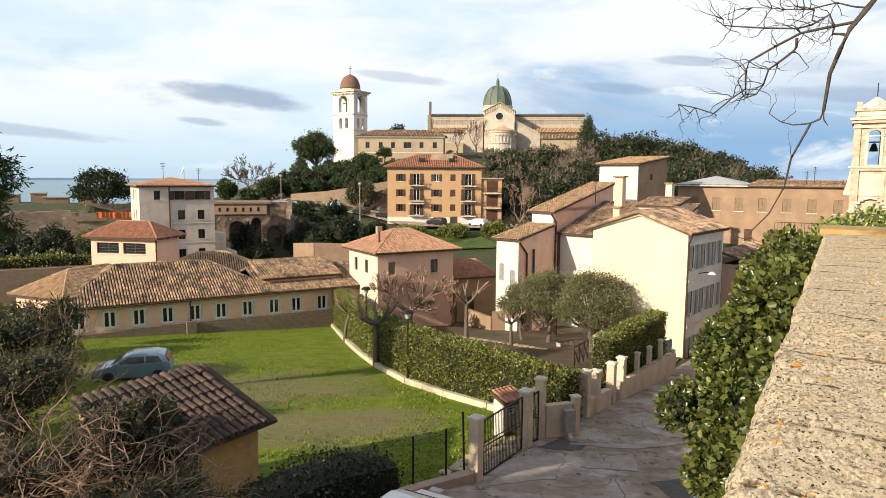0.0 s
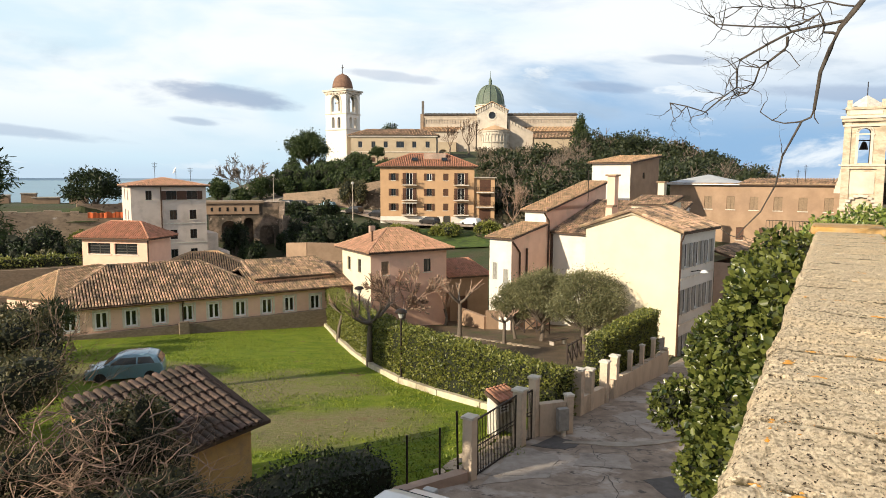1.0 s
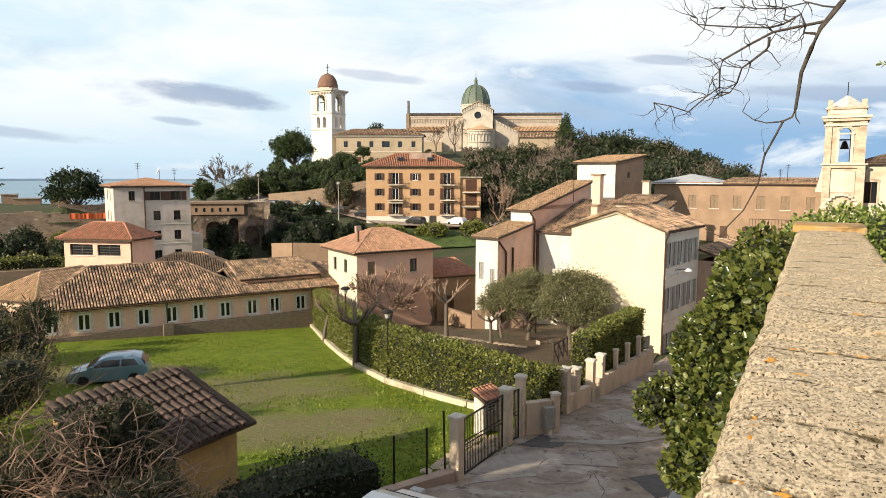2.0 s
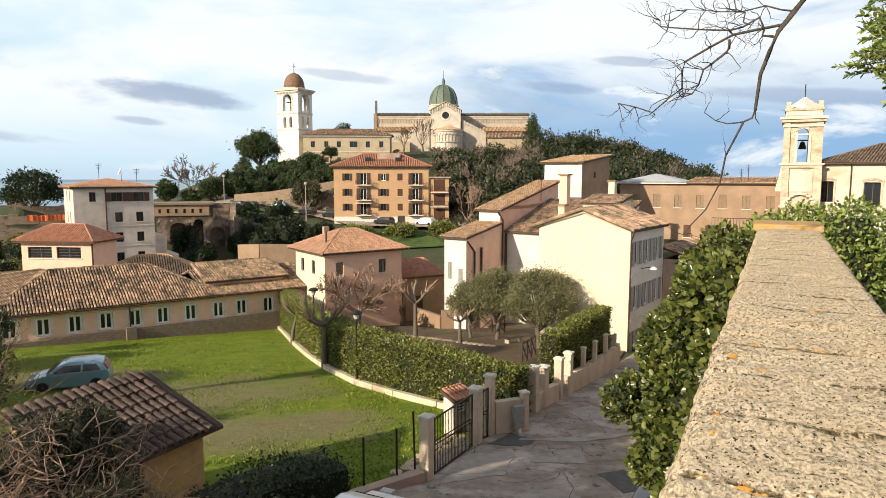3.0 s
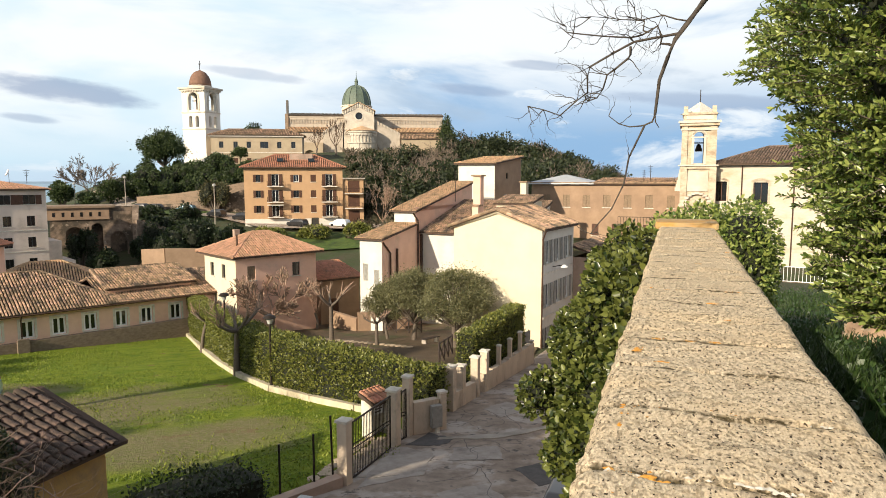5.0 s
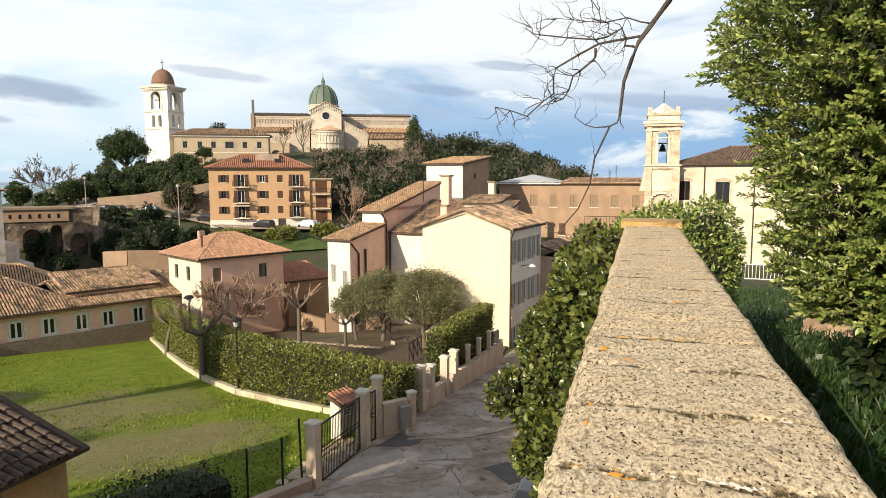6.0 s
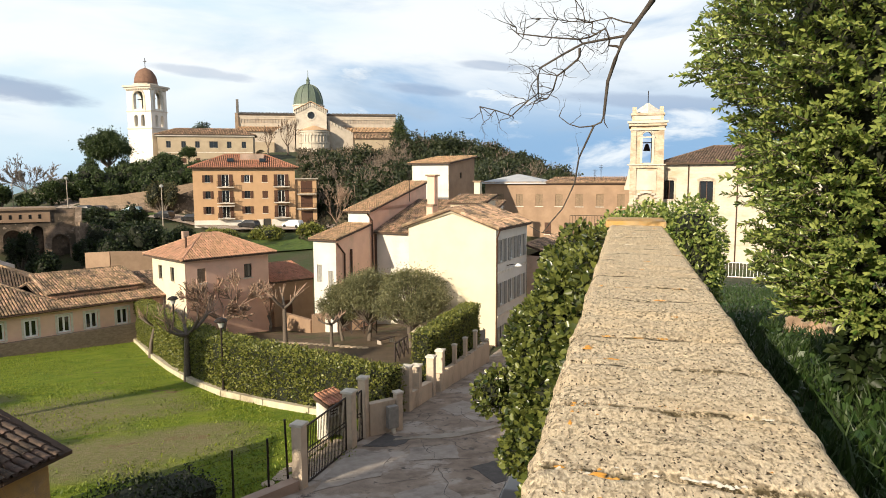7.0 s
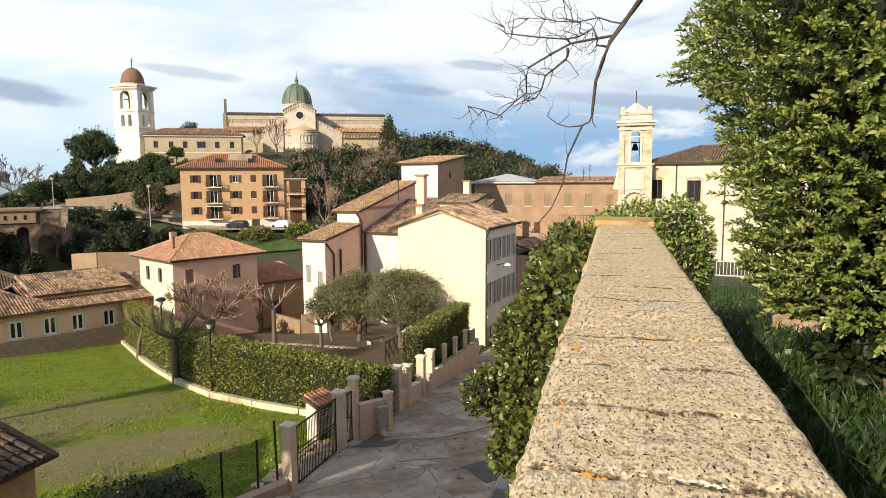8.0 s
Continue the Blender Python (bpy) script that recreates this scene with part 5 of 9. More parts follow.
    roof(c, [((40.6, -10.4, 11.05), (W + 1.3, -10.4, 11.05), (W + 1.3, -7.0, 13.0), (40.6, -7.0, 13.0))], M["tile"], pitch=0.5, row=0.9, ridge=False)


M["tiledark2"] = material("grey_lead_roof", (0.16, 0.14, 0.12), (0.11, 0.10, 0.09), 1.0, island=0.2, bump=0.1)
build_cathedral()

# ---- the sunlit gabled house and the tan wing beside it ----
E1, E2 = Vector((0.764, -0.645)), Vector((0.645, 0.764))
GA = Vector((10.5, 46.46))
GB = GA + E1 * 6.65
GH = House("gabled_house", GA, GB, 6.9, -13.2, -3.3, M["cream"], "three-storey cream house with sunlit blank gable", "house")
def gable(bm, side):
    if side in ("front", "back"):
        y = 0 if side == "front" else GH.d
        v = [bm.verts.new(p) for p in ((0, y, GH.h), (GH.w, y, GH.h), (3.4, y, GH.h + 1.12))]
        bm.faces.new(v if side == "front" else v[::-1])
gw = []
for v in (7.35, 4.35, 1.3):
    for u in (0.75, 2.9, 5.05):
        gw.append(dict(u=u, v=v, w=0.9, h=1.6, shutter=M["shutter_grey"], style="white"))
GH.walls({"right": gw}, gable, colors={"right": M["white"]})
zl, zr, zt = GH.h - 0.05, GH.h - 0.05, GH.h + 1.15
roof(GH.ob, [((GH.w + 0.35, -0.3, zr - 0.1), (GH.w + 0.35, 7.0, zr - 0.1), (3.4, 7.0, zt), (3.4, -0.3, zt)), ((-0.35, 7.0, zl - 0.1), (-0.35, -0.3, zl - 0.1), (3.4, -0.3, zt), (3.4, 7.0, zt))], M["tile"], pitch=0.24)
def gh_trim(bm):
    for a, b in (((-0.3, GH.h - 0.2), (3.4, GH.h + 0.98)), ((GH.w + 0.3, GH.h - 0.2), (3.4, GH.h + 0.98))):
        tube(bm, ((a[0], -0.12, a[1]), (b[0], -0.12, b[1])), 0.1, 4)
GH.add("verge_moulding", M["cream"], gh_trim)
GH.add("downpipe", M["pipe"], lambda bm: tube(bm, ((GH.w + 0.35, -0.2, GH.h - 0.2), (GH.w + 0.1, -0.1, GH.h - 0.8), (GH.w + 0.06, -0.08, 1.0)), 0.06, 6))
GH.add("string_course", M["trim"], lambda bm: (box(bm, GH.w + 0.003, 0.2, 6.6, GH.w + 0.08, 6.7, 6.75), box(bm, GH.w + 0.003, 0.2, 3.6, GH.w + 0.08, 6.7, 3.75)))

TA = Vector((6.46, 56.6))
T1 = House("tan_wing", TA - E1 * 2.3, TA, 5.6, -14.5, -5.2, M["cream"], "narrow tan wing with stepped tile roofs", "house")
def mono(hh, rise):
    def f(bm, side):
        if side in ("left", "right"):
            x = 0 if side == "left" else hh.w
            v = [bm.verts.new(p) for p in ((x, 0, hh.h), (x, hh.d, hh.h), (x, hh.d, hh.h + rise))]
            bm.faces.new(v if side == "right" else v[::-1])
        if side == "back":
            v = [bm.verts.new(p) for p in ((0, hh.d, hh.h), (hh.w, hh.d, hh.h), (hh.w, hh.d, hh.h + rise), (0, hh.d, hh.h + rise))]
            bm.faces.new(v[::-1])
    return f
# white front and peach side paint the wing's sunlit and shaded faces
T1.walls({"front": [dict(u=0.35, v=5.6, w=0.5, h=1.5, sill=False, shutter="closed", style="shutter_grey"), dict(u=1.5, v=5.0, w=0.5, h=1.6, sill=False, shutter="closed", style="shutter_grey")]}, mono(T1, 0.95), colors={"right": M["peach"], "front": M["white"]})
roof(T1.ob, [((-0.3, -0.35, T1.h), (2.6, -0.35, T1.h), (2.6, 5.6, T1.h + 1.0), (-0.3, 5.6, T1.h + 1.0))], M["tilelight"], pitch=0.24, ridge=False)
T1.add("downpipe", M["pipe"], lambda bm: (tube(bm, ((2.36, 0.1, 9.0), (2.4, 1.2, 8.0), (2.4, 1.2, 2)), 0.08, 6), tube(bm, ((2.4, 2.3, 8.3), (2.4, 2.3, 2)), 0.1, 6)))
TB = TA + E2 * 5.62
T2 = House("tan_high_wing", TB - E1 * 2.3, TB, 12.0, -14.5, -3.05, M["cream"], "taller tan wing with long sloping tile roof", "house")
# again lit white and shaded peach are put into the wall colours
T2.walls({"right": [dict(u=9.2, v=10.6, w=0.35, h=1.2, sill=False, mid=False)]}, mono(T2, 2.6), colors={"right": M["peach"], "front": M["white"]})
roof(T2.ob, [((-0.3, -0.35, T2.h), (2.6, -0.35, T2.h), (2.6, 12.1, T2.h + 2.65), (-0.3, 12.1, T2.h + 2.65))], M["tilelight"], pitch=0.24, ridge=False)
T2.add("downpipe", M["pipe"], lambda bm: (tube(bm, ((2.2, -0.2, T2.h - 0.2), (2.42, 0.3, T2.h - 0.9), (2.42, 0.3, 2)), 0.08, 6), tube(bm, ((2.42, 0.9, 9.3), (2.42, 0.9, 2)), 0.12, 6)))
WA = TA + E2 * 6.6
WH = House("white_recessed_house", WA + E1 * 0.02, WA + E1 * 9.5, 9.0, -14.5, -5.0, M["white"], "white rendered house set back beside the gable", "house")
WH.walls({"front": [dict(u=0.9, v=4.4, w=0.6, h=1.1, sill=False, shutter="closed", style="shutter_tan")]}, mono(WH, 2.6))
roof(WH.ob, [((0.05, -0.4, WH.h), (9.8, -0.4, WH.h), (9.8, 9.0, WH.h + 2.7), (0.05, 9.0, WH.h + 2.7))], M["tile"], pitch=0.24, ridge=False)
def stack(name, x, y, z0, z1, w, mat, label):
    t = thing(name, x, y, z0, -40.2, label, "chimney")
    bm = bmesh.new()
    box(bm, -w / 2, -w / 2, 0, w / 2, w / 2, z1 - z0)
    part("shaft", bm, mat, t)
    bm = bmesh.new()
    box(bm, -w * 0.7, -w * 0.7, z1 - z0, w * 0.7, w * 0.7, z1 - z0 + 0.15)
    part("cap", bm, M["tile"], t)
    return t

stack("chimney", 16.3, 61.6, -4.2, 0.15, 0.75, M["peach"], "tall square peach rendered chimney stack")
UH = House("upper_house", Vector((21.2, 73.0)) - E1 * 4.6, (21.2, 73.0), 7.9, -10.0, 1.65, M["cream"], "upper cream house with shallow tile roof", "house")
# wall colours paint the light: white for the sunlit front, tan for the shaded side
UH.walls({"right": [dict(u=3.3, v=9.9, w=0.6, h=0.7, sill=False), dict(u=3.2, v=6.6, w=0.8, h=1.5, shutter=M["shutter_grey"], style="white")]}, mono(UH, 0.9), colors={"front": M["white"], "right": M["tan"]})
roof(UH.ob, [((-0.4, -0.4, UH.h), (5.0, -0.4, UH.h), (5.0, 8.0, UH.h + 0.95), (-0.4, 8.0, UH.h + 0.95))], M["tilelight"], pitch=0.26, ridge=False)

# ---- the convent range with its metal roof, and the lower roofs beside it ----
CV = House("convent_range", (29.3, 83.5), (44.6, 73.3), 11.0, -12.0, -0.75, M["tan"], "long tan rendered convent range with closed windows", "building")
cw = [dict(u=1.6 + i * 2.55, v=8.3, w=0.9, h=1.55, shutter="closed", style="shutter_tan") for i in range(7)]
cw += [dict(u=u, v=4.7, w=0.85, h=1.5, shutter="closed", style="shutter_brown") for u in (7.9, 10.4, 14.2)]
CV.walls({"front": cw})
CV.add("cornice", M["tile"], lambda bm: box(bm, -0.2, -0.35, 11.25, CV.w + 0.2, -0.003, 11.45))
bm = bmesh.new()
for q in hip_quads(-0.5, 0.0, 7.6, 9.5, 11.3, 1.15, 0.5):
    slab(bm, q, 0.1)
part("metal_roof", bm, M["metalroof"], CV.ob, "pale grey metal hipped roof")
roof(CV.ob, [((7.9, -0.4, 11.3), (CV.w + 0.3, -0.4, 11.3), (CV.w + 0.3, 8, 11.9), (7.9, 8, 11.9))], M["tile"], pitch=0.3, row=0.6, ridge=False)
LR = House("lane_house", GB + E2 * 7.0, GB + E2 * 7.0 + E1 * 2.3, 10, -14, -6.0, M["rosewall"], "pinkish lane house with low tile roof", "house")
LR.walls({"right": [dict(u=1.0 + 2.4 * i, v=v, w=0.9, h=1.5, shutter=M["shutter_grey"], style="white") for i in range(3) for v in (5.6, 2.6)]})
roof(LR.ob, [((2.6, -0.2, 8.0), (2.6, 10.2, 8.0), (-0.2, 10.2, 8.9), (-0.2, -0.2, 8.9))], M["tile"], pitch=0.26, ridge=False)
LR2 = House("low_lane_house", (24.5, 57.5), (30.5, 52.5), 9, -13, -7.6, M["cream"], "small cream lane house with tile roof", "house")
LR2.walls()
roof(LR2.ob, hip_quads(0, 0, LR2.w, 9, 5.42, 1.4), M["tile"])

# ---- the church with its bell-gable tower ----
CT = House("church_tower", (41.7, 68.4), (44.6, 66.6), 4.2, -10.5, 6.95, M["warmstone"], "baroque honey-stone church bell tower", "church tower")
cto = [dict(u=1.2, v=12.1, w=1.02, h=3.7, arched=True, open=True)]
CT.walls({"front": cto, "back": cto, "right": [dict(u=1.45, v=12.1, w=1.25, h=3.7, arched=True, open=True)], "left": [dict(u=1.45, v=12.1, w=1.25, h=3.7, arched=True, open=True)]}, reveal=0.5)
def ct_bits(bm):
    w, d = CT.w, CT.d
    box(bm, -0.35, -0.35, 16.25, w + 0.35, d + 0.35, 16.55)
    box(bm, -0.12, -0.12, 17.452, w + 0.12, d + 0.12, 17.7)
    box(bm, -0.2, -0.2, 11.5, w + 0.2, d + 0.2, 11.8)
    box(bm, -0.25, -0.25, 7.2, w + 0.25, d + 0.25, 7.5)
    for x in (-0.12, w - 0.5):
        box(bm, x, -0.15, 11.8, x + 0.62, -0.003, 16.25)
        box(bm, x, -0.22, 7.5, x + 0.7, -0.003, 11.5)
    for x in (0.0, w - 0.45):
        for y in (0.0, d - 0.45):
            box(bm, x, y, 17.7, x + 0.45, y + 0.45, 18.4)
    for k in range(10):
        a = math.pi * k / 9
        box(bm, -0.14, -0.2, -0.14, 0.14, -0.003, 0.14, Matrix.Translation((w / 2 + 1.4 * math.cos(a), 0, 4.8 + 1.4 * math.sin(a))))
CT.add("pilaster", M["warmstone"], ct_bits)
def ct_dress(bm):
    w = CT.w
    for x0, x1, z0, z1, y in ((-0.5, w + 0.5, 16.55, 16.8, -0.5), (-0.22, w + 0.22, 15.75, 15.95, -0.24), (0.3, w - 0.3, 16.95, 17.35, -0.06), (0.62, w - 0.62, 9.0, 11.2, -0.08), (-0.4, w + 0.4, 11.8, 11.95, -0.34), (0.95, 1.2, 12.0, 14.9, -0.1), (2.22, 2.47, 12.0, 14.9, -0.1), (0.85, 2.57, 14.9, 15.05, -0.14)):
        box(bm, x0, y, z0, x1, -0.003, z1)
    for k in range(11):
        a = math.pi * k / 10
        box(bm, -0.13, -0.12, -0.13, 0.13, -0.003, 0.13, Matrix.Translation((w / 2, 0, 15.2)) @ Matrix.Translation((0.64 * math.cos(a), 0, 0.5 * math.sin(a))))
        box(bm, -0.22, -0.34, -0.13, 0.22, -0.003, 0.13, Matrix.Translation((w / 2 + 1.35 * math.cos(a), 0, 7.5 + 1.3 * math.sin(a))))
    # scroll buttress
    for k in range(8):
        t = k / 8
        box(bm, -0.55 * (1 - t) ** 1.6 - 0.15, 0.6, 9.0 + 3.2 * t, -0.003, 1.2, 9.0 + 3.2 * (t + 0.13))
dress = bmesh.new()
ct_dress(dress)
tagged(part("stone_moulding", dress, M["palestone"], CT.ob, "pale carved mouldings"), kind="stuff")
CT.add("spire_cap", M["trim"], lambda bm: revolve(bm, ((2.2, 17.7), (1.9, 17.75), (0.12, 19.0)), 4, (CT.w / 2, CT.d / 2)), "pale pyramid cap")
CT.add("finial", M["iron"], lambda bm: tube(bm, ((CT.w / 2, 2.1, 18.9), (CT.w / 2, 2.1, 20.4)), 0.05, 6))
CT.add("bell", M["iron"], lambda bm: (revolve(bm, ((0.42, 13.5), (0.35, 13.75), (0.2, 14.25), (0.07, 14.35)), 12, (CT.w / 2, 2.1)), tube(bm, ((0.3, 2.1, 14.45), (CT.w - 0.3, 2.1, 14.45)), 0.07, 6)))
CH = House("church_nave", (45.3, 67.6), (57.5, 55.0), 14.0, -11.2, 1.45, M["churchwall"], "pale honey-stone church nave with tall arched windows", "church")
CH.walls({"front": [dict(u=0.15, v=8.6, w=1.2, h=2.2, style="brown"), dict(u=4.1, v=8.2, w=1.45, h=2.5, style="brown"), dict(u=12.5, v=8.1, w=1.5, h=2.8, arched=True, style="grid")]}, reveal=0.4)
roof(CH.ob, hip_quads(0, 0, CH.w, 14.0, 12.7, 2.1, 0.6, 5.0), M["tilebrown"], pitch=0.3, row=0.6)
def ch_heads(bm):
    for u0, w, z in ((0.15, 1.2, 10.8), (4.1, 1.45, 10.7)):
        for k in range(9):
            a = math.pi * (0.14 + 0.72 * k / 8)
            box(bm, -0.17, -0.1, -0.12, 0.17, -0.003, 0.12, Matrix.Translation((u0 + w / 2 + (w * 0.62) * math.cos(a), 0, z - 0.1 + 0.42 * math.sin(a))))
        for x in (u0 - 0.2, u0 + w + 0.02):
            box(bm, x, -0.08, z - 2.4, x + 0.18, -0.003, z)
CH.add("window_surround", M["warmstone"], ch_heads)
CH.add("downpipe", M["pipe"], lambda bm: (tube(bm, ((2.9, -0.1, 0.5), (2.9, -0.1, 12.5)), 0.07, 6), tube(bm, ((8.05, -0.1, 0.5), (8.05, -0.1, 12.5)), 0.07, 6)))


# ---- paving details on the lane ----
def flat_patch(name, pts, lift, mat, label, category="paving"):
    """An irregular thin patch laid on the lane."""
    bm = bmesh.new()
    c = Vector((sum(p[0] for p in pts) / len(pts), sum(p[1] for p in pts) / len(pts)))
    rng = random.Random(len(pts) + int(c.x * 10))
    ring = []
    for (ax, ay), (bx, by) in zip(pts, pts[1:] + pts[:1]):
        for k in range(5):
            t = k / 5
            ring.append((ax + (bx - ax) * t + rng.uniform(-0.07, 0.07), ay + (by - ay) * t + rng.uniform(-0.07, 0.07)))
    hi = [bm.verts.new((x, y, ground_z(x, y) + lift)) for x, y in ring]
    lo = [bm.verts.new((x, y, ground_z(x, y) - 0.05)) for x, y in ring]
    ctr = bm.verts.new((c.x, c.y, ground_z(c.x, c.y) + lift))
    n = len(ring)
    for i in range(n):
        bm.faces.new((ctr, hi[i], hi[(i + 1) % n]))
        bm.faces.new((lo[i], lo[(i + 1) % n], hi[(i + 1) % n], hi[i]))
    return tagged(part(name, bm, mat), label, category, kind="structure")


flat_patch("gate_apron", [(1.3, 17.6), (3.2, 18.2), (3.9, 20.2), (2.9, 21.2), (2.0, 19.6)], 0.085, M["patch"], "pale concrete apron before the driveway gate")
flat_patch("road_patch", [(4.2, 19.2), (5.8, 18.9), (6.1, 20.3), (4.6, 20.6)], 0.082, M["patch"], "pale concrete repair in the lane")
flat_patch("road_patch", [(3.2, 21.4), (4.3, 20.9), (4.9, 21.6), (4.2, 22.6)], 0.084, M["asphalt2"], "dark asphalt repair by the meter cabinet")
flat_patch("road_patch", [(6.0, 16.4), (7.6, 17.0), (7.2, 18.4), (5.9, 17.9)], 0.081, M["asphalt2"], "dark asphalt repair under the wall")
flat_patch("road_patch", [(7.3, 24.0), (8.9, 25.0), (8.4, 26.6), (7.0, 25.6)], 0.083, M["patch"], "worn pale patch in the lane")
flat_patch("road_patch", [(3.4, 15.0), (5.0, 15.4), (4.7, 17.0), (3.3, 16.6)], 0.083, M["patch"], "worn pale patch in the near lane")
# pale concrete strip that paints a streak of sunlight across the lane
flat_patch("drain_strip", [(4.3, 21.6), (6.6, 21.2), (8.6, 22.0), (8.55, 22.25), (6.6, 21.5), (4.4, 21.85)], 0.10, M["concrete"], "pale stone drain strip across the lane")


# ---- crack lines in the lane ----
def build_cracks():
    rng = random.Random(12)
    bm = bmesh.new()
    for k in range(34):
        p = Vector((rng.uniform(1.8, 8.5), rng.uniform(14, 30)))
        if p.x > 2.6 + (p.y - 14) * 0.45 + 4.5 or p.x < 1.5 + (p.y - 18) * 0.5:
            continue
        a = rng.uniform(0, 6.28)
        prev = None
        for i in range(rng.randint(6, 14)):
            a += rng.uniform(-0.7, 0.7)
            q = p + Vector((math.cos(a), math.sin(a))) * 0.28
            w = Vector((-math.sin(a), math.cos(a))) * rng.uniform(0.005, 0.016)
            row = [bm.verts.new((r.x, r.y, ground_z(r.x, r.y) + 0.088)) for r in (q - w, q + w)]
            if prev:
                bm.faces.new((prev[0], row[0], row[1], prev[1]))
            prev, p = row, q
    tagged(part("road_crack", bm, M["crack"]), "dark cracks running through the asphalt lane", "cracks", kind="stuff")


M["crack"] = material("crack_dirt", (0.11, 0.097, 0.087), None, 9.0, bump=0.2)
build_cracks()

# ---- small things on the gabled house ----
wl = thing("wall_lamp", GB.x + E2.x * 2.2, GB.y + E2.y * 2.2, -6.2, math.degrees(math.atan2(E1.y, E1.x)), "white street lamp on a wall bracket", "wall lamp")
bm = bmesh.new()
tube(bm, ((0, 0, 0), (0.5, 0, 0.12), (0.8, 0, 0.1)), 0.03, 6)
part("bracket", bm, M["iron"], wl)
bm = bmesh.new()
revolve(bm, ((0.26, 0), (0.28, 0.04), (0.12, 0.16), (0.04, 0.2)), 12, (0.85, 0))
part("lamp_shade", bm, M["white_paint"], wl)
sg = thing("notice_board", 12.9, 37.6, ground_z(12.9, 37.6), 35, "pale blue notice board on two posts", "sign")
bm = bmesh.new()
soft_box(bm, -0.5, -0.03, 1.0, 0.5, 0.03, 1.75, 0.02)
part("panel", bm, M["shutter_grey"], sg)
for x in (-0.42, 0.42):
    bm = bmesh.new()
    tube(bm, ((x, 0.06, -0.2), (x, 0.06, 1.8)), 0.03, 6)
    part("post", bm, M["iron"], sg)
RD = House("roof_cabin", Vector((16.9, 57.6)), Vector((16.9, 57.6)) + E1 * 3.2, 3.0, -4.0, -2.1, M["cream"], "small rendered roof cabin with a round vent", "roof cabin")
RD.walls()
roof(RD.ob, [((-0.2, -0.2, 1.75), (3.4, -0.2, 1.75), (3.4, 3.0, 2.4), (-0.2, 3.0, 2.4))], M["tile"], ridge=False)
def disc(bm):
    revolve(bm, ((0.42, 0), (0.42, 0.06), (0.3, 0.08)), 18)
    bmesh.ops.transform(bm, matrix=pose(0.9, -0.003, 1.0, 90), verts=bm.verts)
RD.add("round_vent", M["tilered"], disc, "round terracotta vent")
stack("chimney", 15.0, 57.3, -4.4, -2.5, 0.6, M["peach"], "short rendered chimney with a tile cap")
stack("chimney", 24.4, 72.0, -3.0, -0.5, 0.7, M["cream"], "square cream chimney with a small tile roof")
def aerial(x, y, z, h, label):
    t = thing("roof_aerial", x, y, z, 20, label, "aerial", "roof aerials")
    bm = bmesh.new()
    tube(bm, ((0, 0, -0.5), (0, 0, h)), 0.035, 5)
    part("mast", bm, M["iron"], t)
    for k in range(4):
        bm = bmesh.new()
        tube(bm, ((-0.4 + 0.06 * k, 0, h - 0.15 - 0.22 * k), (0.4 - 0.06 * k, 0, h - 0.15 - 0.22 * k)), 0.02, 4)
        part("rod", bm, M["iron"], t)


for x, y, z, h in ((-40.5, 97.0, 0.0, 1.9), (-36.5, 100.0, -0.2, 1.4), (13.9, 61.0, -1.7, 2.4), (41.5, 76.5, -0.6, 1.6), (43.2, 78.0, -0.4, 2.0)):
    aerial(x, y, z, h, "thin metal television aerial on a roof")
ds = thing("satellite_dish", -38.0, 98.2, 0.0, -60, "white satellite dish on the apartment roof", "satellite dish")
bm = bmesh.new()
revolve(bm, [(0.06, 0.0), (0.3, 0.05), (0.5, 0.16), (0.5, 0.19), (0.28, 0.09), (0.05, 0.05)], 16)
bmesh.ops.transform(bm, matrix=pose(0, 0, 0.7, 65), verts=bm.verts)
part("dish", bm, M["white_paint"], ds)
bm = bmesh.new()
tube(bm, ((0, 0.05, -0.6), (0, 0.05, 0.7)), 0.03, 5)
part("mast", bm, M["iron"], ds)

SR = House("low_red_roof_house", (1.4, 63.5), (5.2, 65.3), 5.0, -15.5, -9.6, M["tan"], "low brown house with weathered red tile roof", "house")
SR.walls({"front": [dict(u=1.0, v=2.6, w=0.9, h=1.4, shutter="closed", style="shutter_brown")]})
roof(SR.ob, [((-0.4, -0.4, 5.9), (SR.w + 0.4, -0.4, 5.9), (SR.w + 0.4, 5.0, 7.0), (-0.4, 5.0, 7.0))], M["tilered"], ridge=False)
for i, (x, y, w, h) in enumerate(((-86, 132, 4, 1.6), (-81, 134, 2.5, 2.0), (-77, 133, 4.5, 1.2), (-72.5, 135, 2, 1.8), (-69.5, 131, 3, 1.3), (-91, 134, 4, 1.4))):
    sh = thing("harbour_shed", x, y, ground_z(x, y) - 0.5, 25, "small pale building at the edge of town", "building", "far buildings")
    bm = bmesh.new()
    box(bm, -w / 2, -1.5, 0, w / 2, 1.5, h + 0.5)
    part("wall", bm, M["brickwall" if i % 2 else "tan"], sh)
    bm = bmesh.new()
    box(bm, -w / 2 - 0.15, -1.7, h + 0.5, w / 2 + 0.15, 1.7, h + 0.7)
    part("roof", bm, M["concrete"], sh)

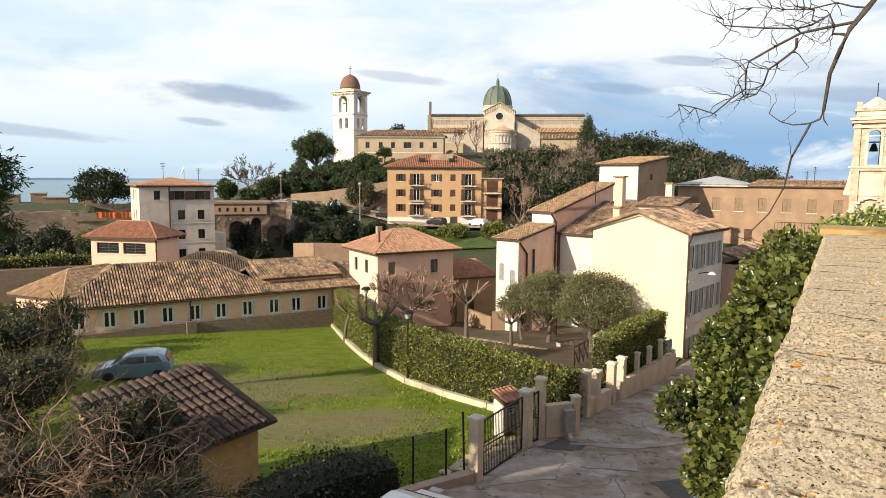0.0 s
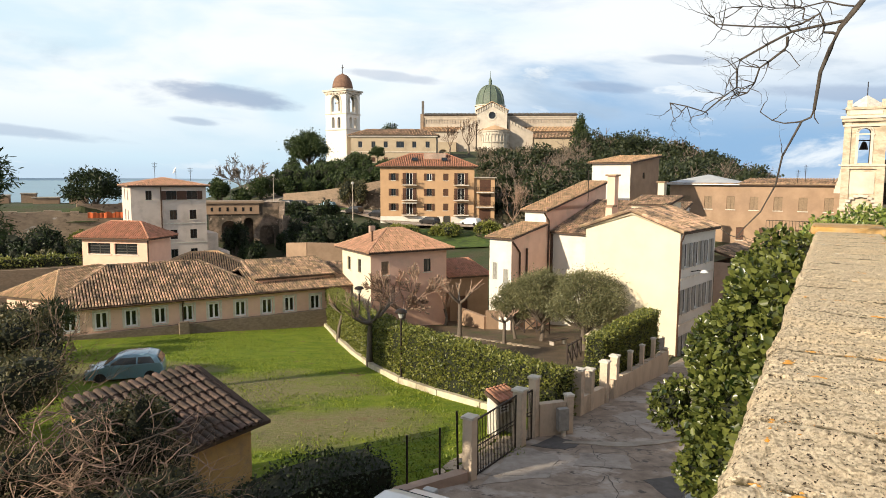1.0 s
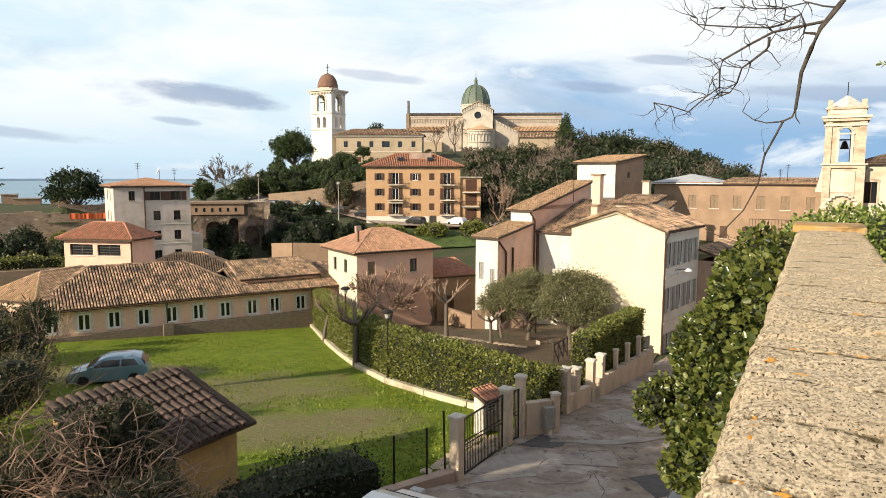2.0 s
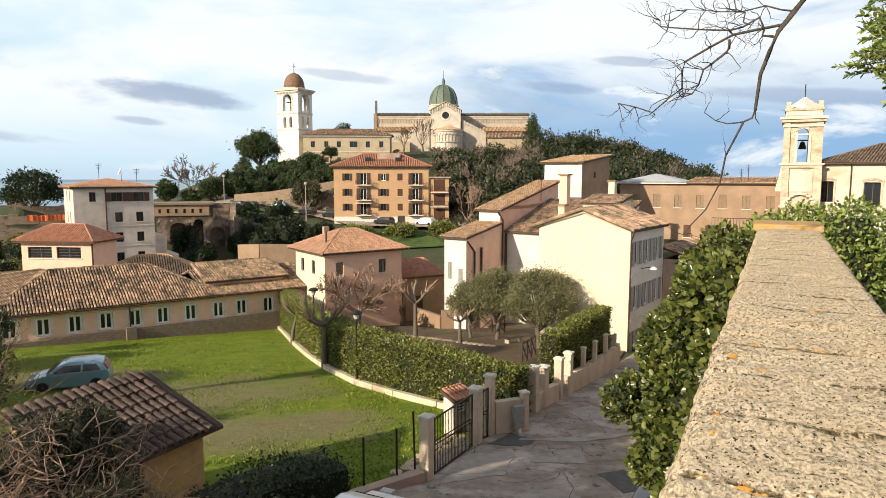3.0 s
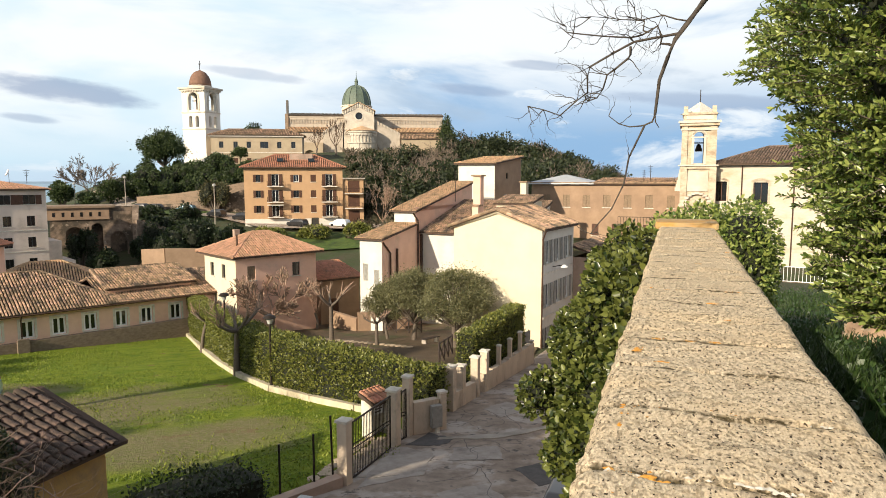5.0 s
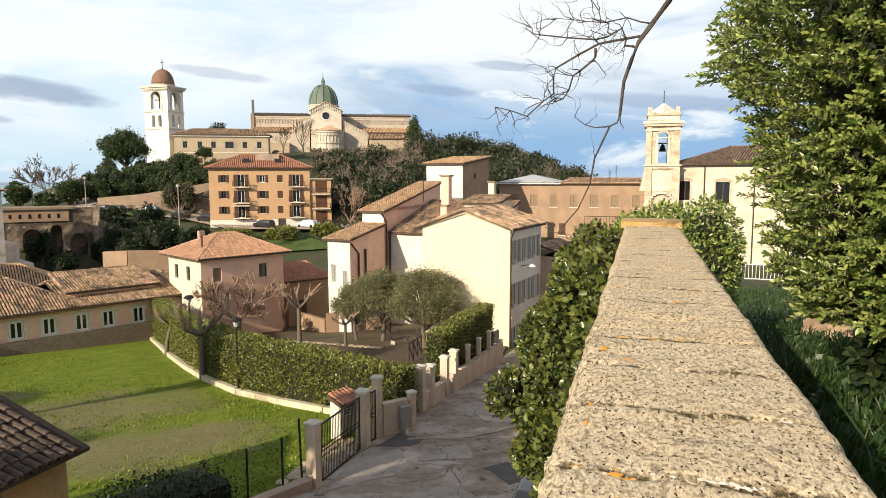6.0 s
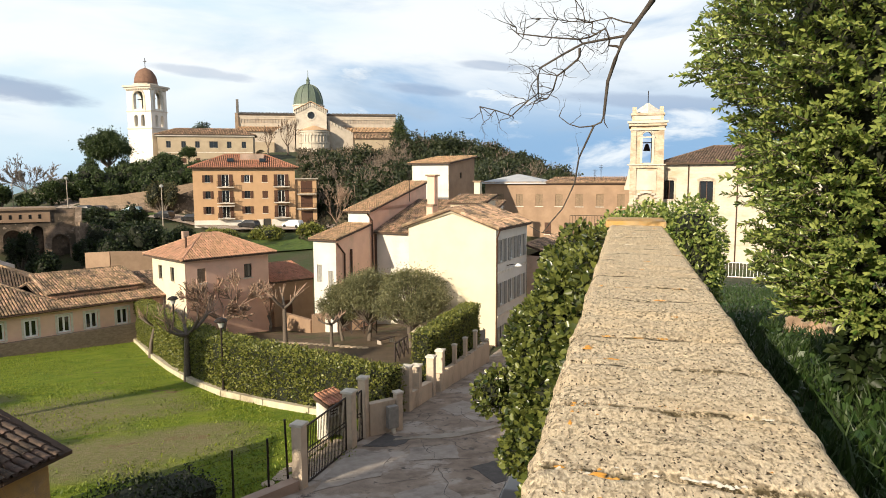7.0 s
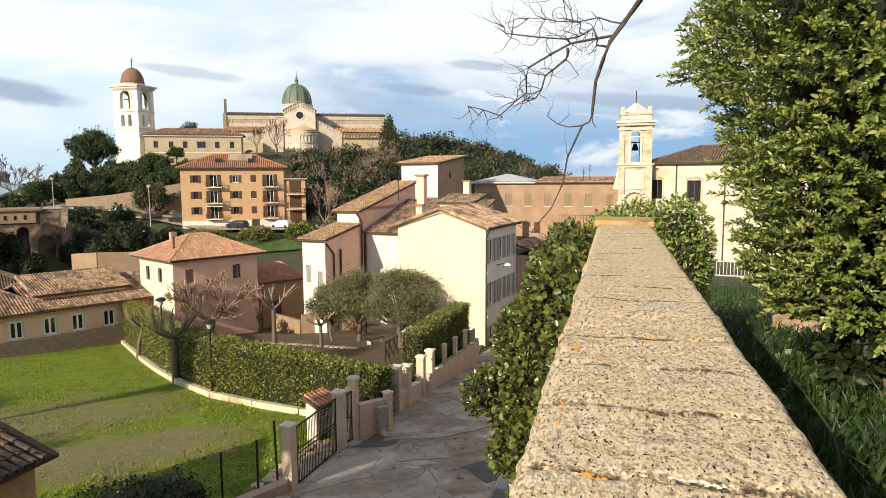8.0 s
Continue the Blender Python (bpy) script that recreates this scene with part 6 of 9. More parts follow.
# ---- plants ----
def mesh_arrays(name, verts, quads, mat, parent=None, label=""):
    """A mesh from arrays of places and four-cornered faces."""
    me = bpy.data.meshes.new(name)
    n, m = len(verts), len(quads)
    me.vertices.add(n)
    me.vertices.foreach_set("co", np.asarray(verts, np.float32).ravel())
    me.loops.add(m * 4)
    me.loops.foreach_set("vertex_index", np.asarray(quads, np.int32).ravel())
    me.polygons.add(m)
    me.polygons.foreach_set("loop_start", np.arange(0, m * 4, 4, dtype=np.int32))
    me.update(calc_edges=True)
    return part_mesh(name, me, mat, parent, label)


def leaf_mesh(name, pts, size, mat, parent=None, seed=1, aspect=0.45, outward=None, droop=0.0, label="", kind="stuff", rounded=False):
    """One folded leaf at each place; outward gives the way the leaves tend to face."""
    rng = np.random.default_rng(seed)
    pts = np.asarray(pts, float)
    n = len(pts)
    d = rng.normal(size=(n, 3))
    if outward is not None:
        d += 0.9 * np.asarray(outward)
    d[:, 2] -= droop
    d /= np.linalg.norm(d, axis=1)[:, None] + 1e-9
    r = rng.normal(size=(n, 3))
    s = np.cross(d, r)
    s /= np.linalg.norm(s, axis=1)[:, None] + 1e-9
    u = np.cross(s, d)
    L = (size * rng.uniform(0.65, 1.35, n))[:, None]
    w = L * aspect
    if rounded:
        v = np.empty((n, 6, 3))
        v[:, 0] = pts
        v[:, 1] = pts + d * L * 0.22 + s * w * 0.46 + u * w * 0.16
        v[:, 2] = pts + d * L * 0.66 + s * w * 0.42 + u * w * 0.12
        v[:, 3] = pts + d * L - u * w * 0.12
        v[:, 4] = pts + d * L * 0.66 - s * w * 0.42 + u * w * 0.12
        v[:, 5] = pts + d * L * 0.22 - s * w * 0.46 + u * w * 0.16
        k = np.arange(n)[:, None] * 6
        quads = np.concatenate([k + np.array([[0, 1, 2, 3]]), k + np.array([[0, 3, 4, 5]])])
        ob = mesh_arrays(name, v.reshape(-1, 3), quads, mat, parent, label)
        return tagged(ob, kind=kind) if kind else ob
    v = np.empty((n, 4, 3))
    v[:, 0] = pts
    v[:, 1] = pts + d * L * 0.5 + s * w * 0.5 + u * w * 0.18
    v[:, 2] = pts + d * L
    v[:, 3] = pts + d * L * 0.5 - s * w * 0.5 + u * w * 0.18
    ob = mesh_arrays(name, v.reshape(-1, 3), np.arange(n * 4).reshape(n, 4), mat, parent, label)
    return tagged(ob, kind=kind) if kind else ob


def ball_points(rng, n, c, r, inner=0.55):
    """Places in an ellipsoid's outer shell, with the outward direction."""
    d = rng.normal(size=(n, 3))
    d /= np.linalg.norm(d, axis=1)[:, None]
    k = inner + (1 - inner) * rng.random(n) ** 0.6
    return np.asarray(c) + d * np.asarray(r) * k[:, None], d


def branch_tubes(verts, quads, paths, sides=4, rmin=0.0):
    for pts, radii in paths:
        radii = [max(v, rmin) for v in radii]
        base = len(verts)
        k = len(pts)
        for i in range(k):
            a, b = pts[max(i - 1, 0)], pts[min(i + 1, k - 1)]
            d = (b - a).normalized()
            s = d.cross(Vector((0.3, 0.2, 0.93)) if abs(d.z) < 0.9 else Vector((1, 0.1, 0))).normalized()
            u = s.cross(d)
            for j in range(sides):
                t = 2 * math.pi * j / sides
                verts.append(pts[i] + (s * math.cos(t) + u * math.sin(t)) * radii[i])
        for i in range(k - 1):
            for j in range(sides):
                quads.append((base + i * sides + j, base + i * sides + (j + 1) % sides, base + (i + 1) * sides + (j + 1) % sides, base + (i + 1) * sides + j))


def grow(rng, p, d, length, r, depth, paths, bend=0.35, up=0.12, fork=(2, 3), shrink=0.72, spread=0.6, steps=4):
    """Grows a limb and its forks."""
    pts, radii = [p.copy()], [r]
    for i in range(steps):
        d = (d + Vector((rng.uniform(-1, 1), rng.uniform(-1, 1), rng.uniform(-1, 1))) * bend * 0.5 + Vector((0, 0, up * 0.4))).normalized()
        p = p + d * length / steps
        pts.append(p.copy())
        radii.append(r * (1 - 0.42 * (i + 1) / steps))
    paths.append((pts, radii))
    if depth <= 0:
        return
    for k in range(rng.randint(*fork)):
        j = steps if k == 0 else rng.randint(max(1, steps - 2), steps)
        side = Vector((rng.uniform(-1, 1), rng.uniform(-1, 1), rng.uniform(-0.6, 1))).normalized()
        grow(rng, pts[j].copy(), (d + side * spread).normalized(), length * shrink * rng.uniform(0.75, 1.15), radii[j] * 0.68, depth - 1, paths, bend, up, fork, shrink, spread, max(steps - 1, 2))


def bare_tree(name, x, y, z, h, w, label, seed, mat=None, trunk=0.35, depth=5, r=None, group="", upright=0.15, fork=(2, 3), rmin=0.012):
    """A leafless tree: one trunk, forked limbs, fine twigs."""
    rng = random.Random(seed)
    t = thing(name, x, y, z, 0, label, "tree", group)
    r = r or h * 0.028
    paths = [([Vector((0, 0, -0.1)), Vector((0.03 * h * rng.uniform(-1, 1), 0.02 * h, h * trunk * 0.5)), Vector((0.03 * h * rng.uniform(-1, 1), 0, h * trunk))], [r * 1.25, r, r * 0.9])]
    v, q = [], []
    branch_tubes(v, q, paths, 7)
    mesh_arrays("trunk", v, q, M["bark"], t)
    paths = []
    top = Vector((0, 0, h * trunk * 0.97))
    n = 5
    for k in range(n):
        a = 2 * math.pi * (k + rng.random() * 0.6) / n
        d = Vector((math.cos(a) * w / h, math.sin(a) * w / h, 0.75)).normalized()
        grow(rng, top.copy(), d, (h * (1 - trunk)) * 0.42, r * 0.6, depth - 1, paths, up=upright, fork=fork)
    v, q = [], []
    branch_tubes(v, q, paths, 4, rmin)
    v = np.array([tuple(p) for p in v])
    hi = v[:, 2].max()
    v[:, 2] = np.where(v[:, 2] > h * trunk, h * trunk + (v[:, 2] - h * trunk) * (h * (1 - trunk)) / max(hi - h * trunk, 0.1), v[:, 2])
    wide = np.abs(v[:, :2]).max()
    v[:, :2] *= min(1.7, (w / 2 * 1.1) / wide)
    tagged(mesh_arrays("branchwork", v, q, mat or M["twig"], t), kind="stuff")
    return t


def leafy_tree(name, x, y, z, h, w, label, seed, leaf, size, count, trunk=0.3, clumps=14, squash=0.8, category="tree", group="", low=None, droop=0.0, aspect=0.45, trunk_r=None, shape=None):
    """A tree or bush: trunk with limbs that reach into clumps of leaves."""
    rng = random.Random(seed)
    nrg = np.random.default_rng(seed)
    t = thing(name, x, y, z, 0, label, category, group)
    r = trunk_r or max(h * 0.025, 0.05)
    cz0 = h * trunk
    R = (h - cz0) / 2
    centers = []
    for k in range(clumps):
        if shape:
            c, cr = shape(rng, k)
        else:
            a, e = rng.uniform(0, 2 * math.pi), rng.uniform(-0.75, 1.0)
            rad = math.sqrt(max(1 - e * e, 0.05)) * rng.uniform(0.45, 0.72)
            c = Vector((math.cos(a) * rad * w / 2, math.sin(a) * rad * w / 2, cz0 + R + e * R * 0.66))
            cr = rng.uniform(0.30, 0.46) * min(w / 2, R * 1.2)
        centers.append((c, cr))
    v, q = [], []
    paths = [([Vector((0, 0, -0.15)), Vector((rng.uniform(-0.05, 0.05) * h, 0, cz0 * 0.6)), Vector((rng.uniform(-0.05, 0.05) * h, rng.uniform(-0.05, 0.05) * h, cz0 + R * 0.5))], [r * 1.3, r, r * 0.7])]
    for c, cr in centers:
        b = Vector((0, 0, cz0 * rng.uniform(0.7, 1.0)))
        paths.append(([b, b.lerp(c, 0.5) + Vector((0, 0, -0.04 * h)), c], [r * 0.5, r * 0.35, r * 0.12]))
    branch_tubes(v, q, paths, 5)
    mesh_arrays("trunk", v, q, M["bark"], t)
    P, O = [], []
    tot = sum(cr ** 2 for _, cr in centers)
    for c, cr in centers:
        n = int(count * cr ** 2 / tot)
        p, o = ball_points(nrg, n, c, (cr * 1.15, cr * 1.15, cr * squash), 0.35)
        P.append(p)
        O.append(o)
    P, O = np.concatenate(P), np.concatenate(O)
    P += nrg.normal(scale=0.05 * w, size=P.shape) * (nrg.random((len(P), 1)) < 0.25)
    leaf_mesh("crown", P, size, leaf, t, seed, aspect, O, droop)
    return t


def hedge(name, line, height, thick, label, leaf, per_m2=95, size=0.10, seed=3, zfun=None, side=1, rough=0.08):
    """A clipped hedge: a core painted near-black as inner shade, under a coat of single leaves. line: plan points of
    its front foot.
    """
    rng = np.random.default_rng(seed)
    zfun = zfun or ground_z
    p0 = line[0]
    t = thing(name, p0[0], p0[1], zfun(*p0), 0, label, "hedge")
    o = Vector((p0[0], p0[1], zfun(*p0)))
    secs = []
    for i, p in enumerate(line):
        a, b = Vector(line[max(i - 1, 0)]), Vector(line[min(i + 1, len(line) - 1)])
        d = (b - a).normalized()
        nn = Vector((-d.y, d.x)) * side
        hgt = height[i] if isinstance(height, (list, tuple)) else height
        secs.append((Vector(p), nn, hgt))
    bm = bmesh.new()
    prev = None
    ins = 0.10
    for p, nn, hgt in secs:
        z0 = zfun(p.x, p.y)
        c = [(p + nn * ins, z0), (p + nn * (thick - ins), z0), (p + nn * (thick - ins), z0 + hgt - ins), (p + nn * ins, z0 + hgt - ins)]
        row = [bm.verts.new(Vector((a.x, a.y, z)) - o) for a, z in c]
        if prev:
            for k in range(4):
                bm.faces.new((prev[k], prev[(k + 1) % 4], row[(k + 1) % 4], row[k]))
        else:
            bm.faces.new(row)
        prev = row
    bm.faces.new(prev[::-1])
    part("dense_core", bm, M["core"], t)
    P, O = [], []
    for (pa, na, ha), (pb, nb, hb) in zip(secs, secs[1:]):
        L = (pb - pa).length
        for face in ("front", "top", "back"):
            area = L * (thick if face == "top" else (ha + hb) / 2)
            n = int(area * per_m2 * (0.5 if face == "back" else 1))
            k, m = rng.random(n), rng.random(n)
            px = pa.x + (pb.x - pa.x) * k
            py = pa.y + (pb.y - pa.y) * k
            nx, ny = na.x + (nb.x - na.x) * k, na.y + (nb.y - na.y) * k
            hh = ha + (hb - ha) * k
            zz = np.array([zfun(a, b) for a, b in zip(px, py)])
            if face == "top":
                X, Y, Z, out = px + nx * thick * m, py + ny * thick * m, zz + hh, (0, 0, 1.0)
                o3 = np.tile(out, (n, 1))
            else:
                off = 0.0 if face == "front" else thick
                X, Y, Z = px + nx * off, py + ny * off, zz + hh * m
                o3 = np.stack([-nx if face == "front" else nx, -ny if face == "front" else ny, np.full(n, 0.3)], 1)
            pts = np.stack([X, Y, Z], 1)
            wob = np.array([noise.noise((a * 0.9, b * 0.9, c * 0.9)) for a, b, c in pts])
            pts += o3 * (wob[:, None] * rough * 1.6 + rng.normal(scale=rough * 0.5, size=(n, 1)) - 0.05)
            P.append(pts)
            O.append(o3)
    for (p, nn, hgt), sg in ((secs[0], -1), (secs[-1], 1)):
        a = secs[1][0] - secs[0][0] if sg < 0 else secs[-1][0] - secs[-2][0]
        a = a.normalized() * sg
        n = int(thick * hgt * per_m2)
        k, m = rng.random(n), rng.random(n)
        pts = np.stack([p.x + nn.x * thick * k + a.x * 0.02, p.y + nn.y * thick * k + a.y * 0.02, zfun(p.x, p.y) + hgt * m], 1)
        P.append(pts + rng.normal(scale=rough * 0.5, size=pts.shape))
        O.append(np.tile((a.x, a.y, 0.3), (n, 1)))
    leaf_mesh("foliage", np.concatenate(P) - np.array(o), size, leaf, t, seed, 0.6, np.concatenate(O))
    return t


# ---- the long hedge with its kerb, and the hedge on the lane wall ----
hedge("long_hedge", HLINE, (3.7, 3.3, 3.0, 2.85, 2.75, 2.65, 2.45, 2.25, 2.1, 2.0), 1.25, "long clipped evergreen hedge beside the lawn", M["leaf_hedge"], 300, 0.115, 3, rough=0.12, side=1)
def build_kerb():
    t = thing("lawn_kerb", HLINE[0][0], HLINE[0][1], ground_z(*HLINE[0]), 0, "low pale stone kerb at the foot of the hedge", "kerb")
    o = Vector(t.matrix_basis.translation)
    for a, b in zip(HLINE[:-2], HLINE[1:-1]):
        a, b = Vector(a), Vector(b)
        L = (b - a).length
        n = max(int(L / 1.6), 1)
        nn = Vector((-(b - a).y, (b - a).x)).normalized()
        for i in range(n):
            p, q = a.lerp(b, i / n), a.lerp(b, (i + 0.985) / n)
            bm = bmesh.new()
            pts = [p - nn * 0.32, q - nn * 0.32, q - nn * 0.02, p - nn * 0.02]
            zz = [ground_z(v.x, v.y) for v in pts]
            lo = [bm.verts.new(Vector((v.x, v.y, z - 0.2)) - o) for v, z in zip(pts, zz)]
            hi = [bm.verts.new(Vector((v.x, v.y, z + 0.32)) - o) for v, z in zip(pts, zz)]
            bm.faces.new(hi)
            for k in range(4):
                bm.faces.new((lo[k], lo[(k + 1) % 4], hi[(k + 1) % 4], hi[k]))
            part("kerb_stone", bm, M["kerb"], t)


M["kerb"] = material("pale_kerb", (0.62, 0.55, 0.40), (0.50, 0.43, 0.30), 2.5, stain=(0.34, 0.29, 0.2), stain_scale=0.9, bump=0.3)
build_kerb()
WD = Vector((0.566, 0.825))
WP = Vector((6.23, 26.53))
WN = Vector((-0.825, 0.566))
def lane_pt(s, off=0.0):
    return WP + WD * s + WN * off
hedge("lane_hedge", [tuple(lane_pt(s, 0.45)) for s in (3.1, 4.5, 6, 8, 10, 11.6)], (2.75, 2.85, 3.0, 3.2, 3.35, 3.5), 0.95, "clipped hedge behind the lane wall", M["leaf_hedge"], 300, 0.11, 5, rough=0.08, side=1)
hedge("terrace_hedge", [(-62, 62.9), (-54, 67.6), (-47.4, 71.5), (-40.5, 75.5)], 1.0, 1.4, "low green hedge on the terrace wall", M["leaf_hedge"], 40, 0.3, 9, zfun=lambda x, y: -10.15, side=1, rough=0.25)
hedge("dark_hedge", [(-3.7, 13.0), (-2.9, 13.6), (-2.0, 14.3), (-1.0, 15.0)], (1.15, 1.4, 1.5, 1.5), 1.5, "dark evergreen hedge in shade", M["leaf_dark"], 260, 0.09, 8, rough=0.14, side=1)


# ---- lane wall with piers ----
def pier(parent, x, y, z, h, w, turn, mat, name="pier"):
    m = pose(x, y, z, 0, 0, turn)
    bm = bmesh.new()
    soft_box(bm, -w / 2, -w / 2, -0.3, w / 2, w / 2, h, 0.015, m)
    p = part(name, bm, mat, parent)
    bm = bmesh.new()
    box(bm, -w * 0.62, -w * 0.62, h, w * 0.62, w * 0.62, h + 0.07, m)
    v = [bm.verts.new(m @ Vector(c)) for c in ((-w * 0.55, -w * 0.55, h + 0.071), (w * 0.55, -w * 0.55, h + 0.071), (w * 0.55, w * 0.55, h + 0.071), (-w * 0.55, w * 0.55, h + 0.071), (0, 0, h + 0.13))]
    for k in range(4):
        bm.faces.new((v[k], v[(k + 1) % 4], v[4]))
    part("pier_cap", bm, M["trim"], p)
    return p


M["lanewall"] = material("streaked_cream_render", (0.60, 0.49, 0.37), (0.50, 0.40, 0.295), 1.6, stain=(0.27, 0.215, 0.165), stain_scale=0.9, stain_lo=0.52, stain_hi=0.72, bump=0.3, stretch=(1, 1, 0.5))


def build_lane_wall():
    t = thing("lane_wall", 0, 0, 0, 0, "low cream rendered lane wall with square capped piers", "wall")
    turn = math.degrees(math.atan2(WD.y, WD.x))
    n = 10
    s0, s1 = -0.9, 11.6
    for i in range(n):
        a, b = s0 + (s1 - s0) * i / n, s0 + (s1 - s0) * (i + 1) / n
        if 2.0 < (a + b) / 2 < 3.1:
            continue
        bm = bmesh.new()
        pa, pb = lane_pt(a), lane_pt(b)
        c = [lane_pt(a, -0.15), lane_pt(b, -0.15), lane_pt(b, 0.15), lane_pt(a, 0.15)]
        za, zb = ground_z(pa.x, pa.y), ground_z(pb.x, pb.y)
        h = 0.80 + 0.045 * max(a, 0)
        z = [za, zb, zb, za]
        lo = [bm.verts.new((p.x, p.y, q - 0.4)) for p, q in zip(c, z)]
        hi = [bm.verts.new((p.x, p.y, q + h)) for p, q in zip(c, z)]
        bm.faces.new(hi)
        for k in range(4):
            bm.faces.new((lo[k], lo[(k + 1) % 4], hi[(k + 1) % 4], hi[k]))
        part("wall_section", bm, M["lanewall"], t)
    for s, h in ((-0.95, 1.9), (0.15, 1.75), (1.95, 1.85), (3.2, 1.95), (5.35, 1.9), (7.2, 2.0), (9.1, 2.15), (11.5, 1.35)):
        p = lane_pt(s)
        pier(t, p.x, p.y, ground_z(p.x, p.y), h, 0.34 if s < 3.5 else 0.20, turn, M["pillar"])
    return t


build_lane_wall()


def bar_gate(name, a, b, za, zb, h, label, bars=22):
    """An iron gate leaf of upright bars between two plan points."""
    a, b = Vector(a), Vector(b)
    t = thing(name, a.x, a.y, za, 0, label, "gate")
    d = Vector((b.x - a.x, b.y - a.y, zb - za))
    for z, r in ((0.12, 0.03), (h * 0.55, 0.018), (h * 0.62, 0.018), (h, 0.03)):
        bm = bmesh.new()
        tube(bm, (Vector((0, 0, z)), d + Vector((0, 0, z + (0.15 if z == h else 0)))), r, 6)
        part("rail", bm, M["iron"], t)
    for i in range(bars + 1):
        bm = bmesh.new()
        p = d * (i / bars)
        tube(bm, (p + Vector((0, 0, 0.12)), p + Vector((0, 0, h + 0.15 * i / bars))), 0.028 if i in (0, bars) else 0.011, 5)
        part("bar", bm, M["iron"], t)
    return t


def build_gate():
    t = thing("gate_pillars", 1.1, 18.0, 0, 0, "pale rendered gate pillars with capped tops", "gate pillars")
    t.matrix_basis = pose(0, 0, 0)
    zA, zB, zC = -8.62, -9.02, -9.15
    pier(t, 0.95, 18.05, zA, 1.9, 0.31, 55, M["pillar"])
    pier(t, 2.78, 21.45, zB, 1.98, 0.35, 55, M["pillar"])
    pier(t, 3.42, 22.55, zC, 2.2, 0.29, 55, M["pillar"])
    bm = bmesh.new()
    box(bm, 0, -0.14, -0.3, 1.0, 0.14, 1.25, pose(3.6, 22.65, zC, 0, 0, 18))
    part("wall_stub", bm, M["lanewall"], t)
    pier(t, 4.75, 23.05, -9.25, 1.5, 0.26, 18, M["pillar"])
    bar_gate("driveway_gate", (1.18, 18.35), (2.62, 21.15), zA, zB, 1.75, "black iron driveway gate of upright bars", 26)
    bar_gate("garden_gate", (2.95, 21.75), (3.32, 22.3), zB, zC, 1.7, "narrow black iron garden gate", 6)
    # letter-box pillar with a little tiled roof
    t = thing("letterbox_pillar", 2.35, 23.0, -9.3, 40, "white letter-box shelter with small red tile roof", "letter box")
    bm = bmesh.new()
    box(bm, -0.44, -0.2, -0.2, -0.32, 0.3, 1.5)
    box(bm, 0.32, -0.2, -0.2, 0.44, 0.3, 1.5)
    box(bm, -0.32, 0.15, -0.2, 0.32, 0.3, 1.5)
    part("shelter", bm, M["trim"], t)
    bm = bmesh.new()
    soft_box(bm, -0.25, -0.12, 0.95, 0.25, 0.145, 1.4, 0.03)
    part("letter_box", bm, M["white_paint"], t)
    bm = bmesh.new()
    for k in range(3):
        box(bm, -0.18, -0.135, 1.05 + k * 0.1, 0.1 + 0.05 * (k % 2), -0.122, 1.09 + k * 0.1)
    part("faded_lettering", bm, M["iron"], t)
    roof(t, [((-0.52, -0.36, 1.5), (0.52, -0.36, 1.5), (0.52, 0.36, 1.76), (-0.52, 0.36, 1.76))], M["tilered"], 0.17, 0.36, ridge=False)
    # grey meter cabinet
    t = thing("meter_cabinet", 4.45, 22.6, -9.2, 18, "small grey metal meter cabinet with a drain pipe", "cabinet")
    bm = bmesh.new()
    soft_box(bm, -0.2, -0.12, 0.35, 0.2, 0.12, 1.15, 0.02)
    part("cabinet_body", bm, M["shutter_grey"], t)
    bm = bmesh.new()
    tube(bm, ((0.05, 0, 0.4), (0.05, 0, 0.15), (0.15, -0.1, -0.05)), 0.09, 8)
    part("drain", bm, M["trim"], t)
    # low wall on from the driveway pillar, with its fence poles
    t = thing("low_boundary_wall", 0.8, 17.9, -8.6, 0, "low weathered boundary wall with iron fence poles", "wall")
    bm = bmesh.new()
    box(bm, 0, -0.16, -0.5, 4.0, 0.16, 0.42, pose(0, 0, 0, 0, 0, 212))
    part("wall_body", bm, M["rosewall"], t)
    for i, (px, py, h) in enumerate(((0.62, 18.0, 2.1), (0.1, 17.65, 1.75), (-0.78, 17.1, 1.75), (-1.75, 16.5, 1.7), (-2.6, 15.9, 1.7))):
        bm = bmesh.new()
        tube(bm, ((px - 0.8, py - 17.9, 0.3), (px - 0.8 - 0.05 * (i == 0), py - 17.9, h)), 0.032, 6)
        part("fence_pole", bm, M["iron"], t)
    for z in (0.7, 1.2, 1.6):
        bm = bmesh.new()
        tube(bm, ((-0.18, 0.1, z), (-0.7, -0.25, z), (-1.58, -0.8, z), (-2.55, -1.4, z), (-3.4, -2.0, z)), 0.004, 4)
        part("wire", bm, M["iron"], t)


build_gate()


